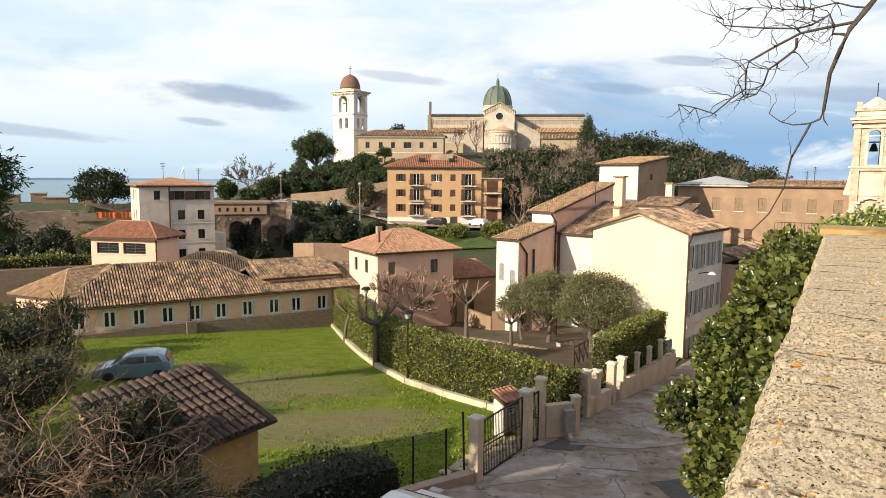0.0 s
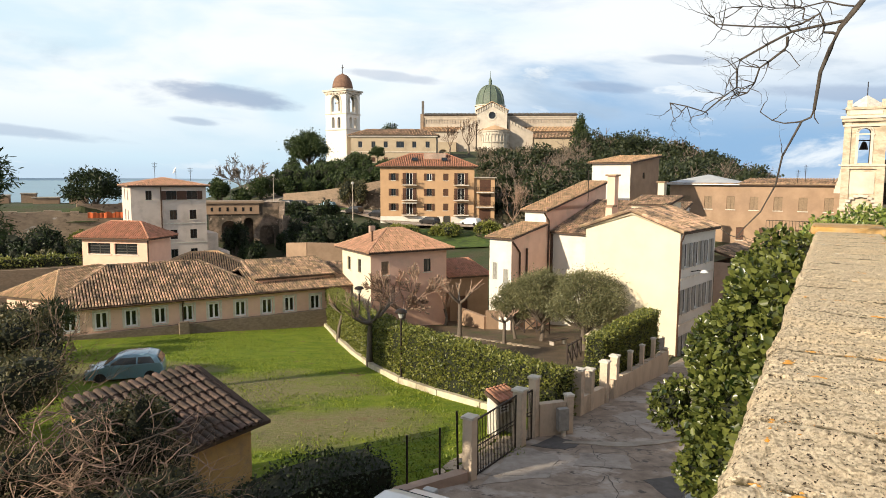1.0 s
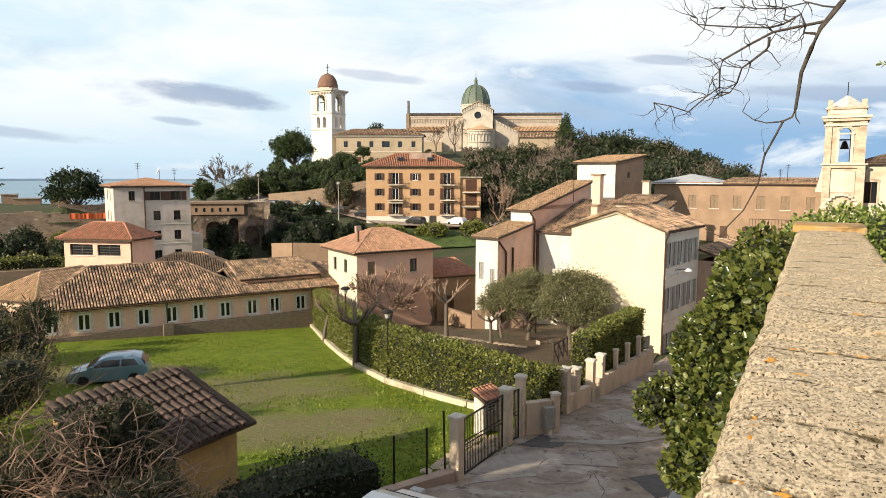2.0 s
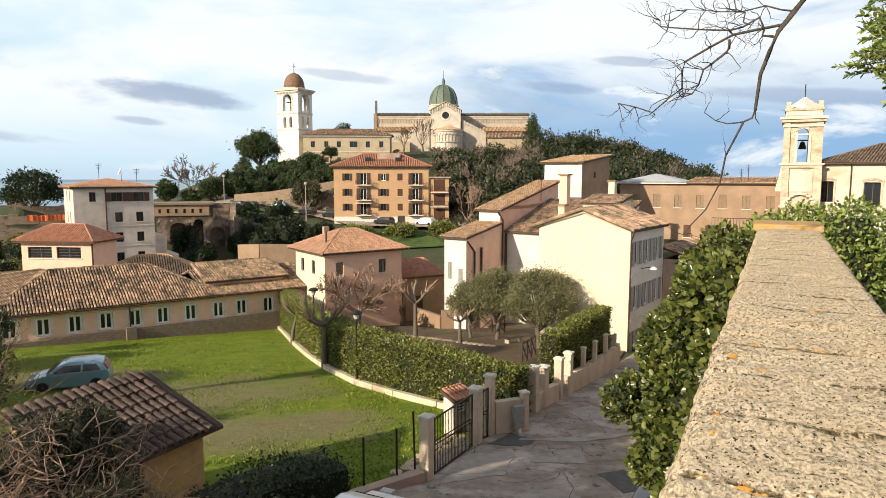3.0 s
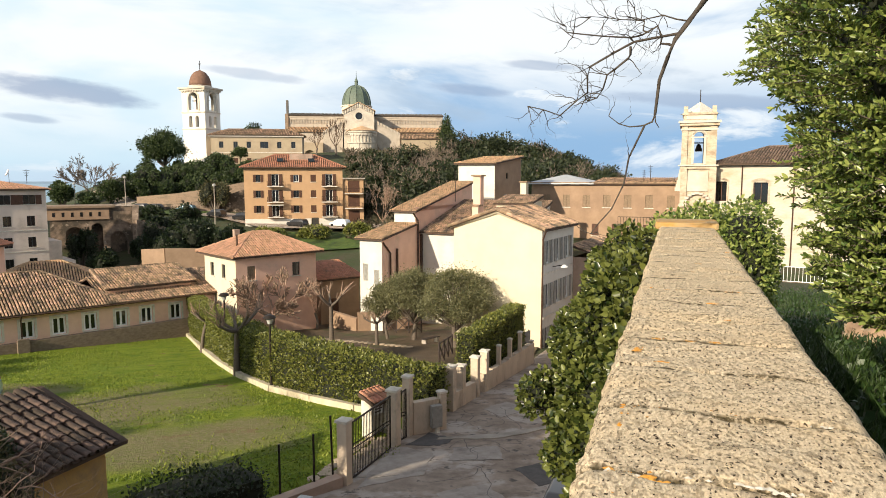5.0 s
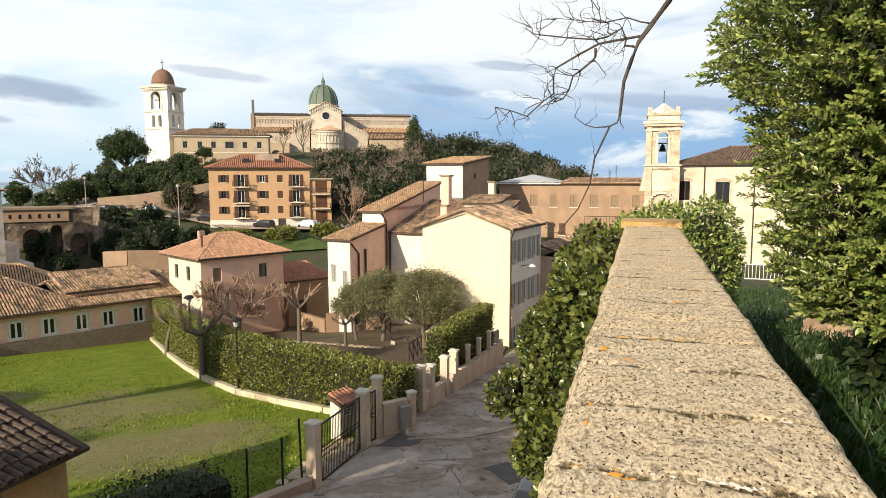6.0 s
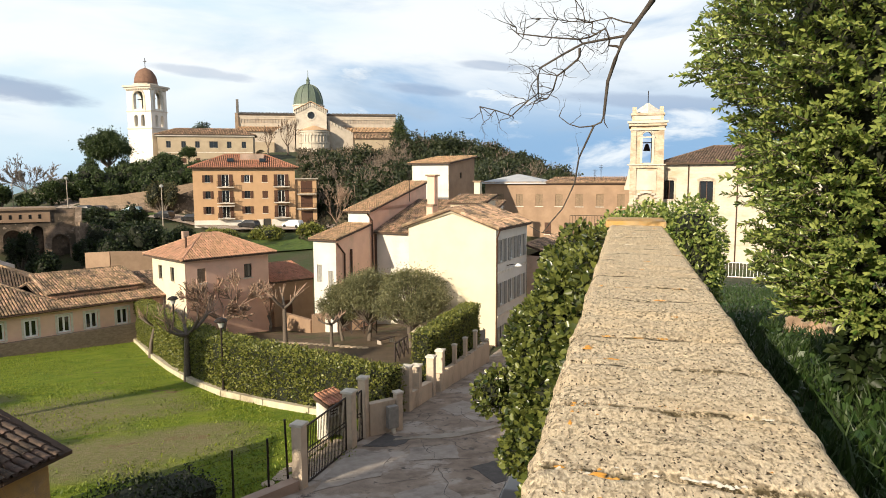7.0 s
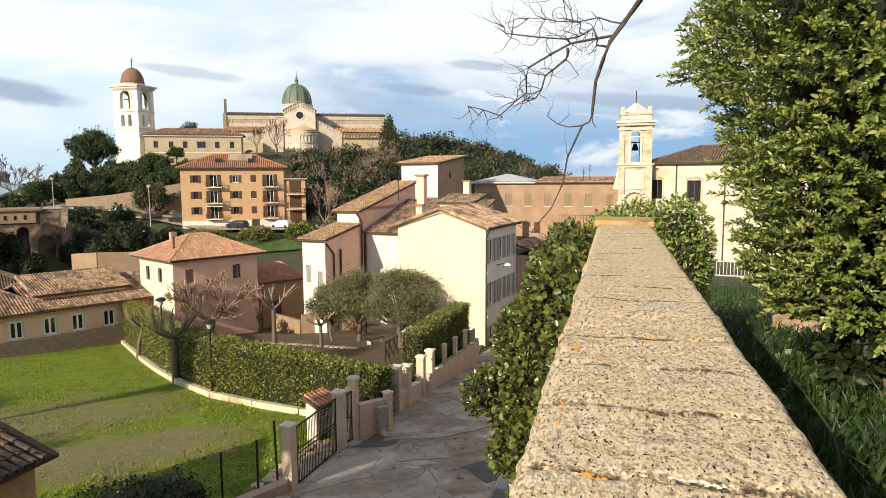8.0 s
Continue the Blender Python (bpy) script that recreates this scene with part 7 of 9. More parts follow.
def stepping_stones(name, x0, y0, dirx, diry, n, width, seed, label, lift=0.07, size=0.42):
    """Irregular flat paving stones, each a piece of its own."""
    rng = random.Random(seed)
    t = thing(name, 0, 0, 0, 0, label, "paving", kind="structure")
    for i in range(n):
        for j in range(int(width / size)):
            cx = x0 + dirx * i * size - diry * (j - width / size / 2) * size + rng.uniform(-0.06, 0.06)
            cy = y0 + diry * i * size + dirx * (j - width / size / 2) * size + rng.uniform(-0.06, 0.06)
            k = rng.randint(5, 7)
            pts = [(cx + size * 0.5 * rng.uniform(0.75, 1.02) * math.cos(2 * math.pi * a / k), cy + size * 0.5 * rng.uniform(0.75, 1.02) * math.sin(2 * math.pi * a / k)) for a in range(k)]
            bm = bmesh.new()
            z = ground_z(cx, cy)
            prism(bm, pts, z - 0.05, z + lift + rng.uniform(0, 0.025))
            part("paving_stone", bm, M["stone"], t)
    return t


stepping_stones("gate_path", 0.3, 18.6, 0.46, 0.89, 11, 1.3, 2, "irregular pale crazy paving inside the gate", 0.09)
stepping_stones("park_path", 1.6, 53.0, 0.62, -0.78, 18, 0.9, 4, "irregular stone path across the bare park", 0.1, 0.55)


def lamp_post(x, y, h, label, arm=0.0):
    t = thing("lamp_post", x, y, ground_z(x, y), 0, label, "lamp post", "park lamps")
    bm = bmesh.new()
    revolve(bm, ((0.09, 0), (0.09, 0.35), (0.055, 0.4), (0.045, h - 0.5), (0.07, h - 0.48), (0.05, h - 0.4)), 10)
    part("pole", bm, M["iron"], t)
    bm = bmesh.new()
    revolve(bm, ((0.10, h - 0.4), (0.17, h - 0.15), (0.17, h - 0.12)), 10)
    part("lamp_glass", bm, M["lampglass"], t)
    bm = bmesh.new()
    revolve(bm, ((0.30, h - 0.13), (0.32, h - 0.10), (0.20, h + 0.02), (0.06, h + 0.06)), 14)
    part("lamp_hood", bm, M["iron"], t)
    return t


lamp_post(-1.75, 32.75, 3.75, "black iron park lamp post beside the hedge")
lamp_post(-4.85, 41.6, 4.5, "taller black iron lamp post with flat hood")


# ---- pollarded trees and olives ----
def pollard(x, y, h, w, label, seed, lean=0.0, stumps=5, group="pollarded trees"):
    """A hard-pruned tree: stout trunk, short knuckled arms, thin shoots."""
    rng = random.Random(seed)
    z = ground_z(x, y)
    t = thing("pollarded_tree", x, y, z, 0, label, "tree", group)
    r = 0.16 if h > 4 else 0.12
    th = h * 0.55
    v, q = [], []
    top = Vector((lean, 0, th))
    branch_tubes(v, q, [([Vector((0, 0, -0.15)), Vector((lean * 0.3, 0.02, th * 0.5)), top], [r * 1.3, r, r * 0.95])], 8)
    mesh_arrays("trunk", v, q, M["bark"], t)
    arms, shoots = [], []
    for k in range(stumps):
        a = 2 * math.pi * (k + rng.random() * 0.5) / stumps
        L = w * 0.5 * rng.uniform(0.7, 1.0)
        e = top + Vector((math.cos(a) * L, math.sin(a) * L, h * rng.uniform(0.12, 0.28)))
        arms.append(([top, top.lerp(e, 0.5) + Vector((0, 0, -0.08)), e], [r * 0.75, r * 0.6, r * 0.5]))
        for s in range(rng.randint(5, 8)):
            d = Vector((math.cos(a) * 0.5 + rng.uniform(-0.6, 0.6), math.sin(a) * 0.5 + rng.uniform(-0.6, 0.6), rng.uniform(0.4, 1.0))).normalized()
            l2 = h * rng.uniform(0.10, 0.24)
            p = top.lerp(e, rng.uniform(0.6, 1.0))
            shoots.append(([p, p + d * l2 * 0.5 + Vector((rng.uniform(-0.05, 0.05), 0, 0.04)), p + d * l2 + Vector((0, 0, 0.08))], [r * 0.26, r * 0.2, r * 0.10]))
    v, q = [], []
    branch_tubes(v, q, arms, 6)
    mesh_arrays("limb_crown", v, q, M["bark"], t)
    v, q = [], []
    branch_tubes(v, q, shoots, 5)
    tagged(mesh_arrays("shoot_growth", v, q, M["twig"], t), kind="stuff")
    return t


pollard(-3.85, 37.6, 4.6, 2.9, "bare pollarded tree with stout stubby limbs on the lawn", 11, 0.1)
pollard(-7.3, 48.6, 4.0, 2.6, "leaning bare pollarded tree beside the hedge", 12, 0.4)
pollard(1.9, 51.9, 5.0, 2.6, "bare pollarded tree on the park slope", 13)
pollard(5.0, 47.7, 3.0, 1.9, "small bare pruned tree in the park", 14)
bare_tree("spreading_tree", -2.8, 58.0, ground_z(-2.8, 58.0), 5.9, 8.2, "wide pale-twigged bare tree in the park", 21, trunk=0.28, depth=6, upright=0.05, r=0.2, rmin=0.032, fork=(3, 4))
bare_tree("spreading_tree", 0.9, 60.5, ground_z(0.9, 60.5), 4.6, 3.0, "bare tree in front of the peach house", 22, trunk=0.35, depth=5, upright=0.05, r=0.13, rmin=0.02)
def olive_crown(h, w):
    """Many small uneven clumps on a flattened dome."""
    def pick(rng, k):
        a, e = rng.uniform(0, 2 * math.pi), rng.uniform(-0.55, 1.0)
        rad = math.sqrt(max(1 - e * e, 0.0)) * rng.uniform(0.55, 0.95)
        return Vector((math.cos(a) * rad * w * 0.46, math.sin(a) * rad * w * 0.46, h * (0.62 + 0.30 * e))), w * rng.uniform(0.07, 0.13)
    return pick


leafy_tree("olive_tree", 8.0, 49.3, ground_z(8, 49.3), 5.5, 6.0, "grey-green olive tree with an airy round crown", 31, M["leaf_olive"], 0.16, 26000, 0.34, 75, 0.85, group="olive trees", aspect=0.3, trunk_r=0.16, shape=olive_crown(5.6, 5.2))
leafy_tree("olive_tree", 10.1, 44.0, ground_z(10.1, 44), 5.4, 6.8, "grey-green olive tree with a spreading crown", 32, M["leaf_olive"], 0.16, 28000, 0.34, 80, 0.85, group="olive trees", aspect=0.3, trunk_r=0.17, shape=olive_crown(5.5, 5.5))
leafy_tree("olive_tree", 6.2, 50.5, ground_z(6.2, 50.5), 4.6, 3.6, "smaller olive tree beside the park wall", 33, M["leaf_olive"], 0.16, 12000, 0.34, 45, 0.85, group="olive trees", aspect=0.3, trunk_r=0.12, shape=olive_crown(4.7, 3.8))
bare_tree("small_lawn_tree", -19.2, 33.2, ground_z(-19.2, 33.2), 4.3, 4.6, "small bare tree beside the blue car", 25, trunk=0.3, depth=4, upright=0.1, r=0.09)


# ---- park furniture ----
def build_park():
    t = thing("park_wall", 2.6, 60.5, ground_z(2.6, 60.5), 0, "low tan wall enclosing the park", "wall")
    o = Vector(t.matrix_basis.translation)
    bm = bmesh.new()
    pts = [(2.2, 61.8), (4.4, 57.5), (8.6, 57.8)]
    for a, b in zip(pts, pts[1:]):
        a, b = Vector(a), Vector(b)
        box(bm, 0, -0.18, -1.0, (b - a).length, 0.18, 1.7, Matrix.Translation(Vector((a.x, a.y, ground_z(a.x, a.y))) - o) @ Matrix.Rotation(math.atan2(b.y - a.y, b.x - a.x), 4, "Z"))
    part("wall_body", bm, M["tan"], t)
    for k, ((ax, ay), (bx, by), n) in enumerate((((7.6, 37.6), (9.2, 41.3), 3), ((11.6, 47.0), (14.2, 52.0), 4), ((6.4, 55.0), (9.4, 54.0), 3))):
        f = thing("rustic_fence", ax, ay, ground_z(ax, ay), 0, "dark wooden rustic fence with crossed braces", "fence", "park fences")
        o = Vector(f.matrix_basis.translation)
        P = [Vector((ax + (bx - ax) * i / n, ay + (by - ay) * i / n, 0)) for i in range(n + 1)]
        P = [Vector((p.x, p.y, ground_z(p.x, p.y))) - o for p in P]
        for p in P:
            bm = bmesh.new()
            tube(bm, (p + Vector((0, 0, -0.2)), p + Vector((0, 0, 1.35))), 0.06, 6)
            part("post", bm, M["wood"], f)
        for a, b in zip(P, P[1:]):
            for z0, z1, nm in ((1.25, 1.25, "rail"), (0.2, 1.2, "brace"), (1.2, 0.2, "brace")):
                bm = bmesh.new()
                tube(bm, (a + Vector((0, 0, z0)), b + Vector((0, 0, z1))), 0.045, 6)
                part(nm, bm, M["wood"], f)
    b = thing("park_bench", 8.9, 47.2, ground_z(8.9, 47.2), 35, "plain wooden park bench under the olives", "bench")
    for k in range(3):
        bm = bmesh.new()
        box(bm, -0.8, -0.2 + k * 0.15, 0.42, 0.8, -0.08 + k * 0.15, 0.46)
        part("seat_slat", bm, M["wood"], b)
    for x in (-0.65, 0.65):
        bm = bmesh.new()
        box(bm, x - 0.05, -0.2, -0.05, x + 0.05, 0.22, 0.419)
        part("leg", bm, M["concrete"], b)


build_park()


# ---- the shed with its curved tiles ----
def build_shed():
    a, b = Vector((-5.83, 15.06)), Vector((-4.44, 17.23))
    u = (b - a).normalized()
    a2 = b - u * 3.7
    n = Vector((-u.y, u.x))
    h = thing("garden_shed", a2.x + n.x * 0.35, a2.y + n.y * 0.35, -8.6, math.degrees(math.atan2(u.y, u.x)), "small ochre shed with dark mossy clay tile roof", "shed")
    L, D, E = 3.7, 2.5, 2.05
    bm = bmesh.new()
    facade(bm, (0, 0, 0), (1, 0, 0), (0, -1, 0), L - 0.35, E, [])
    box(bm, 0, 0.01, 0, L - 0.35, D, E)
    v = [bm.verts.new(p) for p in ((0, 0, E), (L - 0.35, 0, E), (L - 0.35, D, E), (0, D, E), (0, D, E + 0.95), (L - 0.35, D, E + 0.95))]
    bm.faces.new((v[1], v[2], v[5]))
    bm.faces.new((v[0], v[4], v[3]))
    bm.faces.new((v[2], v[3], v[4], v[5]))
    part("wall", bm, M["shedwall"], h)
    q = ((-0.2, -0.38, E + 0.1), (L, -0.38, E + 0.1), (L, D, E + 1.15), (-0.2, D, E + 1.15))
    bm = bmesh.new()
    slab(bm, q, 0.09)
    r = part("roof", bm, M["tileedge"], h)
    el, er, rr, rl = (Vector(p) for p in q)
    uu = (er - el).normalized()
    vv = (rl - el).normalized()
    nn = uu.cross(vv)
    # half-round tiles share two meshes
    def tile_mesh(up):
        bm = bmesh.new()
        rows = []
        for y, w, lift in ((0.0, 0.105, 0.03), (0.46, 0.085, 0.0)):
            for th in (0.0, -0.018):
                rows.append([bm.verts.new((w * math.cos(t) + 0, y, (w * 0.75 + th) * math.sin(t) * (1 if up else -1) + lift)) for t in [math.pi * k / 6 for k in range(7)]])
        for k in range(6):
            bm.faces.new((rows[0][k], rows[0][k + 1], rows[2][k + 1], rows[2][k]))
            bm.faces.new((rows[1][k + 1], rows[1][k], rows[3][k], rows[3][k + 1]))
            bm.faces.new((rows[1][k], rows[1][k + 1], rows[0][k + 1], rows[0][k]))
        me = bpy.data.meshes.new("tile")
        bm.to_mesh(me)
        bm.free()
        me.materials.append(M["tiledark"])
        return me
    cover, pan = tile_mesh(True), tile_mesh(False)
    rng = random.Random(5)
    cols, rows_n = int(L / 0.235), 7
    base = Matrix((uu, vv, nn)).transposed().to_4x4()
    H = (rl - el).length
    for i in range(cols):
        for j in range(rows_n):
            for me, off, lift in ((cover, 0.0, 0.075), (pan, 0.117, 0.085)):
                p = el + uu * (0.12 + i * 0.235 + off + rng.uniform(-0.012, 0.012)) + vv * (j * (H - 0.4) / (rows_n - 1) - 0.06) + nn * (lift + rng.uniform(0, 0.012))
                ob = new("tile", me)
                ob.parent = r
                ob.matrix_basis = Matrix.Translation(p) @ base @ Matrix.Rotation(rng.uniform(-0.05, 0.05), 4, "Z") @ Matrix.Rotation(rng.uniform(-0.02, 0.03), 4, "X")
    return h


build_shed()


# ---- undergrowth in front ----
def tangle(name, x, y, z, rx, ry, rz, n, seed, label, mat, depth=3, length=1.0, r=0.012):
    """A heap of bare winter stems."""
    rng = random.Random(seed)
    t = thing(name, x, y, z, 0, label, "shrub")
    paths = []
    for k in range(n):
        a, e = rng.uniform(0, 2 * math.pi), rng.uniform(0.0, 1.0)
        q = math.sqrt(rng.random())
        p = Vector((math.cos(a) * rx * q, math.sin(a) * ry * q, rz * (1 - q * q) * rng.uniform(0.3, 1.0)))
        d = Vector((math.cos(a) * rng.uniform(0.2, 1), math.sin(a) * rng.uniform(0.2, 1), rng.uniform(-0.35, 0.8))).normalized()
        grow(rng, p, d, length * rng.uniform(0.6, 1.3), r * rng.uniform(0.6, 1.6), depth, paths, 0.7, -0.05, (1, 2), 0.75, 0.8, 4)
    v, q = [], []
    branch_tubes(v, q, paths, 3)
    tagged(mesh_arrays("stemwork", v, q, mat, t), kind="stuff")
    return t


def bush(name, x, y, z, rx, ry, h, label, seed, leaf, size, count, clumps=12, aspect=0.55, category="shrub", group="", core=True):
    """A rounded, uneven bush of leaf clumps over a core painted near-black as inner shade."""
    rng = random.Random(seed)
    nrg = np.random.default_rng(seed)
    t = thing(name, x, y, z, 0, label, category, group)
    P, O, cs = [], [], []
    for k in range(clumps):
        a, q = rng.uniform(0, 2 * math.pi), math.sqrt(rng.random()) * 0.72
        c = (math.cos(a) * rx * q, math.sin(a) * ry * q, h * (0.25 + 0.5 * (1 - q * q) * rng.uniform(0.5, 1.05)))
        r = rng.uniform(0.26, 0.42)
        cs.append((c, (rx * r, ry * r, h * r * 0.8)))
    if core:
        bm = bmesh.new()
        for c, r in cs:
            g = bmesh.ops.create_icosphere(bm, subdivisions=2, radius=1.0)
            for v in g["verts"]:
                k = 0.66 + 0.25 * noise.noise(v.co * 2.0 + Vector(c))
                v.co = Vector((c[0] + v.co.x * r[0] * k, c[1] + v.co.y * r[1] * k, c[2] + v.co.z * r[2] * k))
        tagged(part("dense_core", bm, M["core"], t), kind="stuff")
    v, q = [], []
    branch_tubes(v, q, [([Vector((0, 0, -0.2)), Vector(c) * 0.5, Vector(c)], [h * 0.03, h * 0.02, h * 0.01]) for c, r in cs], 4)
    mesh_arrays("stemwork", v, q, M["bark"], t)
    for c, r in cs:
        p, o = ball_points(nrg, count // clumps, c, r, 0.6)
        P.append(p)
        O.append(o)
    P, O = np.concatenate(P), np.concatenate(O)
    k = P[:, 2] > -0.1
    leaf_mesh("foliage", P[k], size, leaf, t, seed, aspect, O[k], rounded=size < 0.2)
    return t


tangle("bare_vine_heap", -5.7, 11.9, -7.2, 1.6, 1.3, 3.0, 300, 41, "tangled heap of bare brown vine stems", M["twig"], 4, 0.62, 0.014)
tangle("bare_vine_heap", -7.7, 12.0, -7.2, 1.6, 1.4, 3.1, 280, 42, "tangled bare brown vine stems against the shed", M["twig"], 4, 0.62, 0.014)
bush("vine_bush", -5.6, 11.8, -7.9, 1.9, 1.4, 2.8, "dark undergrowth beneath bare vines", 43, M["leaf_bramble"], 0.06, 9000, 14)
bush("vine_bush", -7.8, 12.0, -7.9, 1.9, 1.5, 3.0, "dark leafy undergrowth beside the shed", 44, M["leaf_bramble"], 0.06, 9000, 14)
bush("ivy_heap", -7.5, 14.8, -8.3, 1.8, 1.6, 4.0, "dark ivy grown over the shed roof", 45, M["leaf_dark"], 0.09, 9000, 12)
bush("ivy_heap", -6.75, 14.6, -8.2, 1.25, 1.1, 3.6, "ivy and twigs at the shed corner", 46, M["leaf_bramble"], 0.07, 7000, 10)
bush("bramble_thicket", -14.5, 21.0, -9.0, 3.4, 3.0, 3.6, "olive-green winter bramble thicket", 47, M["leaf_bramble"], 0.11, 12000, 18)
bush("bramble_thicket", -20.5, 30.0, -10.1, 4.2, 3.4, 4.2, "olive-green thicket with bare twigs", 48, M["leaf_bramble"], 0.14, 12000, 18)
bush("bramble_thicket", -26.5, 38.5, -11.2, 4.6, 3.8, 4.0, "tall overgrown thicket near the long house", 49, M["leaf_bramble"], 0.16, 12000, 18)
bush("bramble_thicket", -11.0, 14.2, -8.2, 2.8, 2.2, 2.8, "mixed green thicket beside the shed", 50, M["leaf_bramble"], 0.09, 11000, 16)
tangle("bare_thicket", -17.0, 26.0, -9.6, 3.6, 3.0, 3.2, 90, 51, "bare grey twigs standing out of the thicket", M["twigbrown"], 3, 1.3, 0.016)
tangle("bare_thicket", -11.8, 17.0, -8.5, 2.6, 2.2, 2.8, 80, 52, "bare brown twigs over the thicket", M["twigbrown"], 3, 1.1, 0.014)
leafy_tree("palm_shrub", -25.5, 44.6, ground_z(-25.5, 44.6), 3.4, 2.6, "dark spiky palm-like shrub near the long house", 53, M["leaf_dark"], 0.6, 700, 0.5, 6, 0.8, aspect=0.12)
leafy_tree("conifer", -18.9, 25.8, -9.5, 12.4, 4.6, "dark conifer with drooping needle sprays", 54, M["leaf_pine"], 0.28, 15000, 0.42, 34, 0.5, aspect=0.22, trunk_r=0.16, droop=0.3)


# ---- the car on the lawn and other parked cars ----
def car(name, x, y, z, turn, paint, label, length=3.7, width=1.65, height=1.45, detail=True, group="", wagon=0.0):
    """A small hatchback: shaped body, glasshouse, wheels and lamps. It faces +x."""
    t = thing(name, x, y, z, turn, label, "car", group)
    L, Wd, H = length / 2, width / 2, height
    # side outline of the lower body, then the cabin
    low = [(-L, 0.30), (-L - 0.02, 0.62), (-L + 0.05, 0.90), (-L + 0.55, 0.95), (L - 1.15, 0.93), (L - 0.35, 0.80), (L - 0.03, 0.60), (L, 0.32), (L - 0.15, 0.22), (-L + 0.15, 0.22)]
    cab = [(-L + 0.08, 0.90), (-L + 0.32, H - 0.12), (-L + 0.75, H), (L - 1.85, H - 0.02), (L - 1.45, H - 0.16), (L - 0.85, 0.90)]
    def loft(bm, outline, ws):
        rings = []
        for sgn, k in ((-1, 1.0), (-1, 0.0), (1, 0.0), (1, 1.0)):
            rings.append([bm.verts.new((px * (1 - 0.02 * k), sgn * (w - (0.10 * k if True else 0)) if k == 0 else sgn * w, pz)) for (px, pz), w in zip(outline, ws)])
        a, b = rings[0], rings[3]
        n = len(outline)
        for i in range(n):
            bm.faces.new((a[i], a[(i + 1) % n], b[(i + 1) % n], b[i]))
        bm.faces.new(a[::-1])
        bm.faces.new(b)
        for r in rings[1:3]:
            for v in r:
                bm.verts.remove(v)
    bm = bmesh.new()
    loft(bm, low, [Wd * (0.9 if abs(p[0]) > L - 0.2 else 1.0) for p in low])
    bmesh.ops.bevel(bm, geom=list(bm.edges), offset=0.05, segments=2, affect="EDGES", profile=0.6, clamp_overlap=True)
    part("body", bm, paint, t, smooth=True)
    bm = bmesh.new()
    loft(bm, cab, [Wd * 0.97, Wd * 0.82, Wd * 0.78, Wd * 0.78, Wd * 0.82, Wd * 0.95])
    bmesh.ops.bevel(bm, geom=list(bm.edges), offset=0.05, segments=2, affect="EDGES", profile=0.6, clamp_overlap=True)
    part("cabin", bm, paint, t, smooth=True)
    if detail:
        for sgn in (-1, 1):
            bm = bmesh.new()
            for x0, x1, x2, x3 in ((-L + 0.42, -L + 1.22, -L + 1.2, -L + 0.62), (-L + 1.30, L - 1.15, L - 1.68, -L + 1.28)):
                v = [bm.verts.new((x0, sgn * Wd * 0.955, 0.97)), bm.verts.new((x1, sgn * Wd * 0.955, 0.97)), bm.verts.new((x2, sgn * Wd * 0.845, H - 0.16)), bm.verts.new((x3, sgn * Wd * 0.845, H - 0.16))]
                w = [bm.verts.new(p.co + Vector((0, sgn * 0.012, 0))) for p in v]
                bm.faces.new(w if sgn < 0 else w[::-1])
                for k in range(4):
                    bm.faces.new((v[k], v[(k + 1) % 4], w[(k + 1) % 4], w[k]))
            part("side_glass", bm, M["carglass"], t)
        for xs, nm in (((L - 0.93, L - 1.42, 0.955, 0.80), "windscreen"), ((-L + 0.10, -L + 0.31, 0.93, 0.80), "rear_glass")):
            bm = bmesh.new()
            s = 0.03 if nm == "windscreen" else -0.03
            v = [bm.verts.new(p) for p in ((xs[0] + s, -Wd * 0.86, 0.96), (xs[0] + s, Wd * 0.86, 0.96), (xs[1] + s, Wd * 0.72, H - 0.2), (xs[1] + s, -Wd * 0.72, H - 0.2))]
            w = [bm.verts.new(p.co + Vector((s * 0.4, 0, 0.012))) for p in v]
            bm.faces.new(w)
            for k in range(4):
                bm.faces.new((v[k], v[(k + 1) % 4], w[(k + 1) % 4], w[k]))
            part(nm, bm, M["carglass"], t)
        for sgn in (-1, 1):
            bm = bmesh.new()
            soft_box(bm, L - 0.22, sgn * Wd * 0.68 - 0.16, 0.58, L - 0.02, sgn * Wd * 0.68 + 0.16, 0.74, 0.03)
            part("headlight", bm, M["lampglass"], t)
            bm = bmesh.new()
            soft_box(bm, L - 1.25, sgn * (Wd + 0.08) - 0.08, 0.93, L - 1.12, sgn * (Wd + 0.08) + 0.08, 1.06, 0.02)
            part("wing_mirror", bm, paint, t)
        bm = bmesh.new()
        soft_box(bm, L - 0.08, -Wd * 0.85, 0.28, L + 0.05, Wd * 0.85, 0.48, 0.03)
        part("bumper", bm, M["rubber"], t)
    for px in (-L + 0.65, L - 0.72):
        for sgn in (-1, 1):
            bm = bmesh.new()
            revolve(bm, ((0.20, -0.09), (0.28, -0.1), (0.29, -0.06), (0.29, 0.06), (0.28, 0.1), (0.20, 0.09)), 18)
            bmesh.ops.transform(bm, matrix=pose(px, sgn * (Wd - 0.09), 0.29, 90), verts=bm.verts)
            w = part("wheel", bm, M["rubber"], t)
            bm = bmesh.new()
            revolve(bm, ((0.06, 0.095), (0.19, 0.09), (0.19, 0.104), (0.05, 0.112)), 14)
            bmesh.ops.transform(bm, matrix=pose(px, sgn * (Wd - 0.09), 0.29, 90 * sgn), verts=bm.verts)
            part("rim", bm, M["chrome"], w)
    return t


M["carglass"] = glass_material("car_glass", (0.02, 0.025, 0.03))
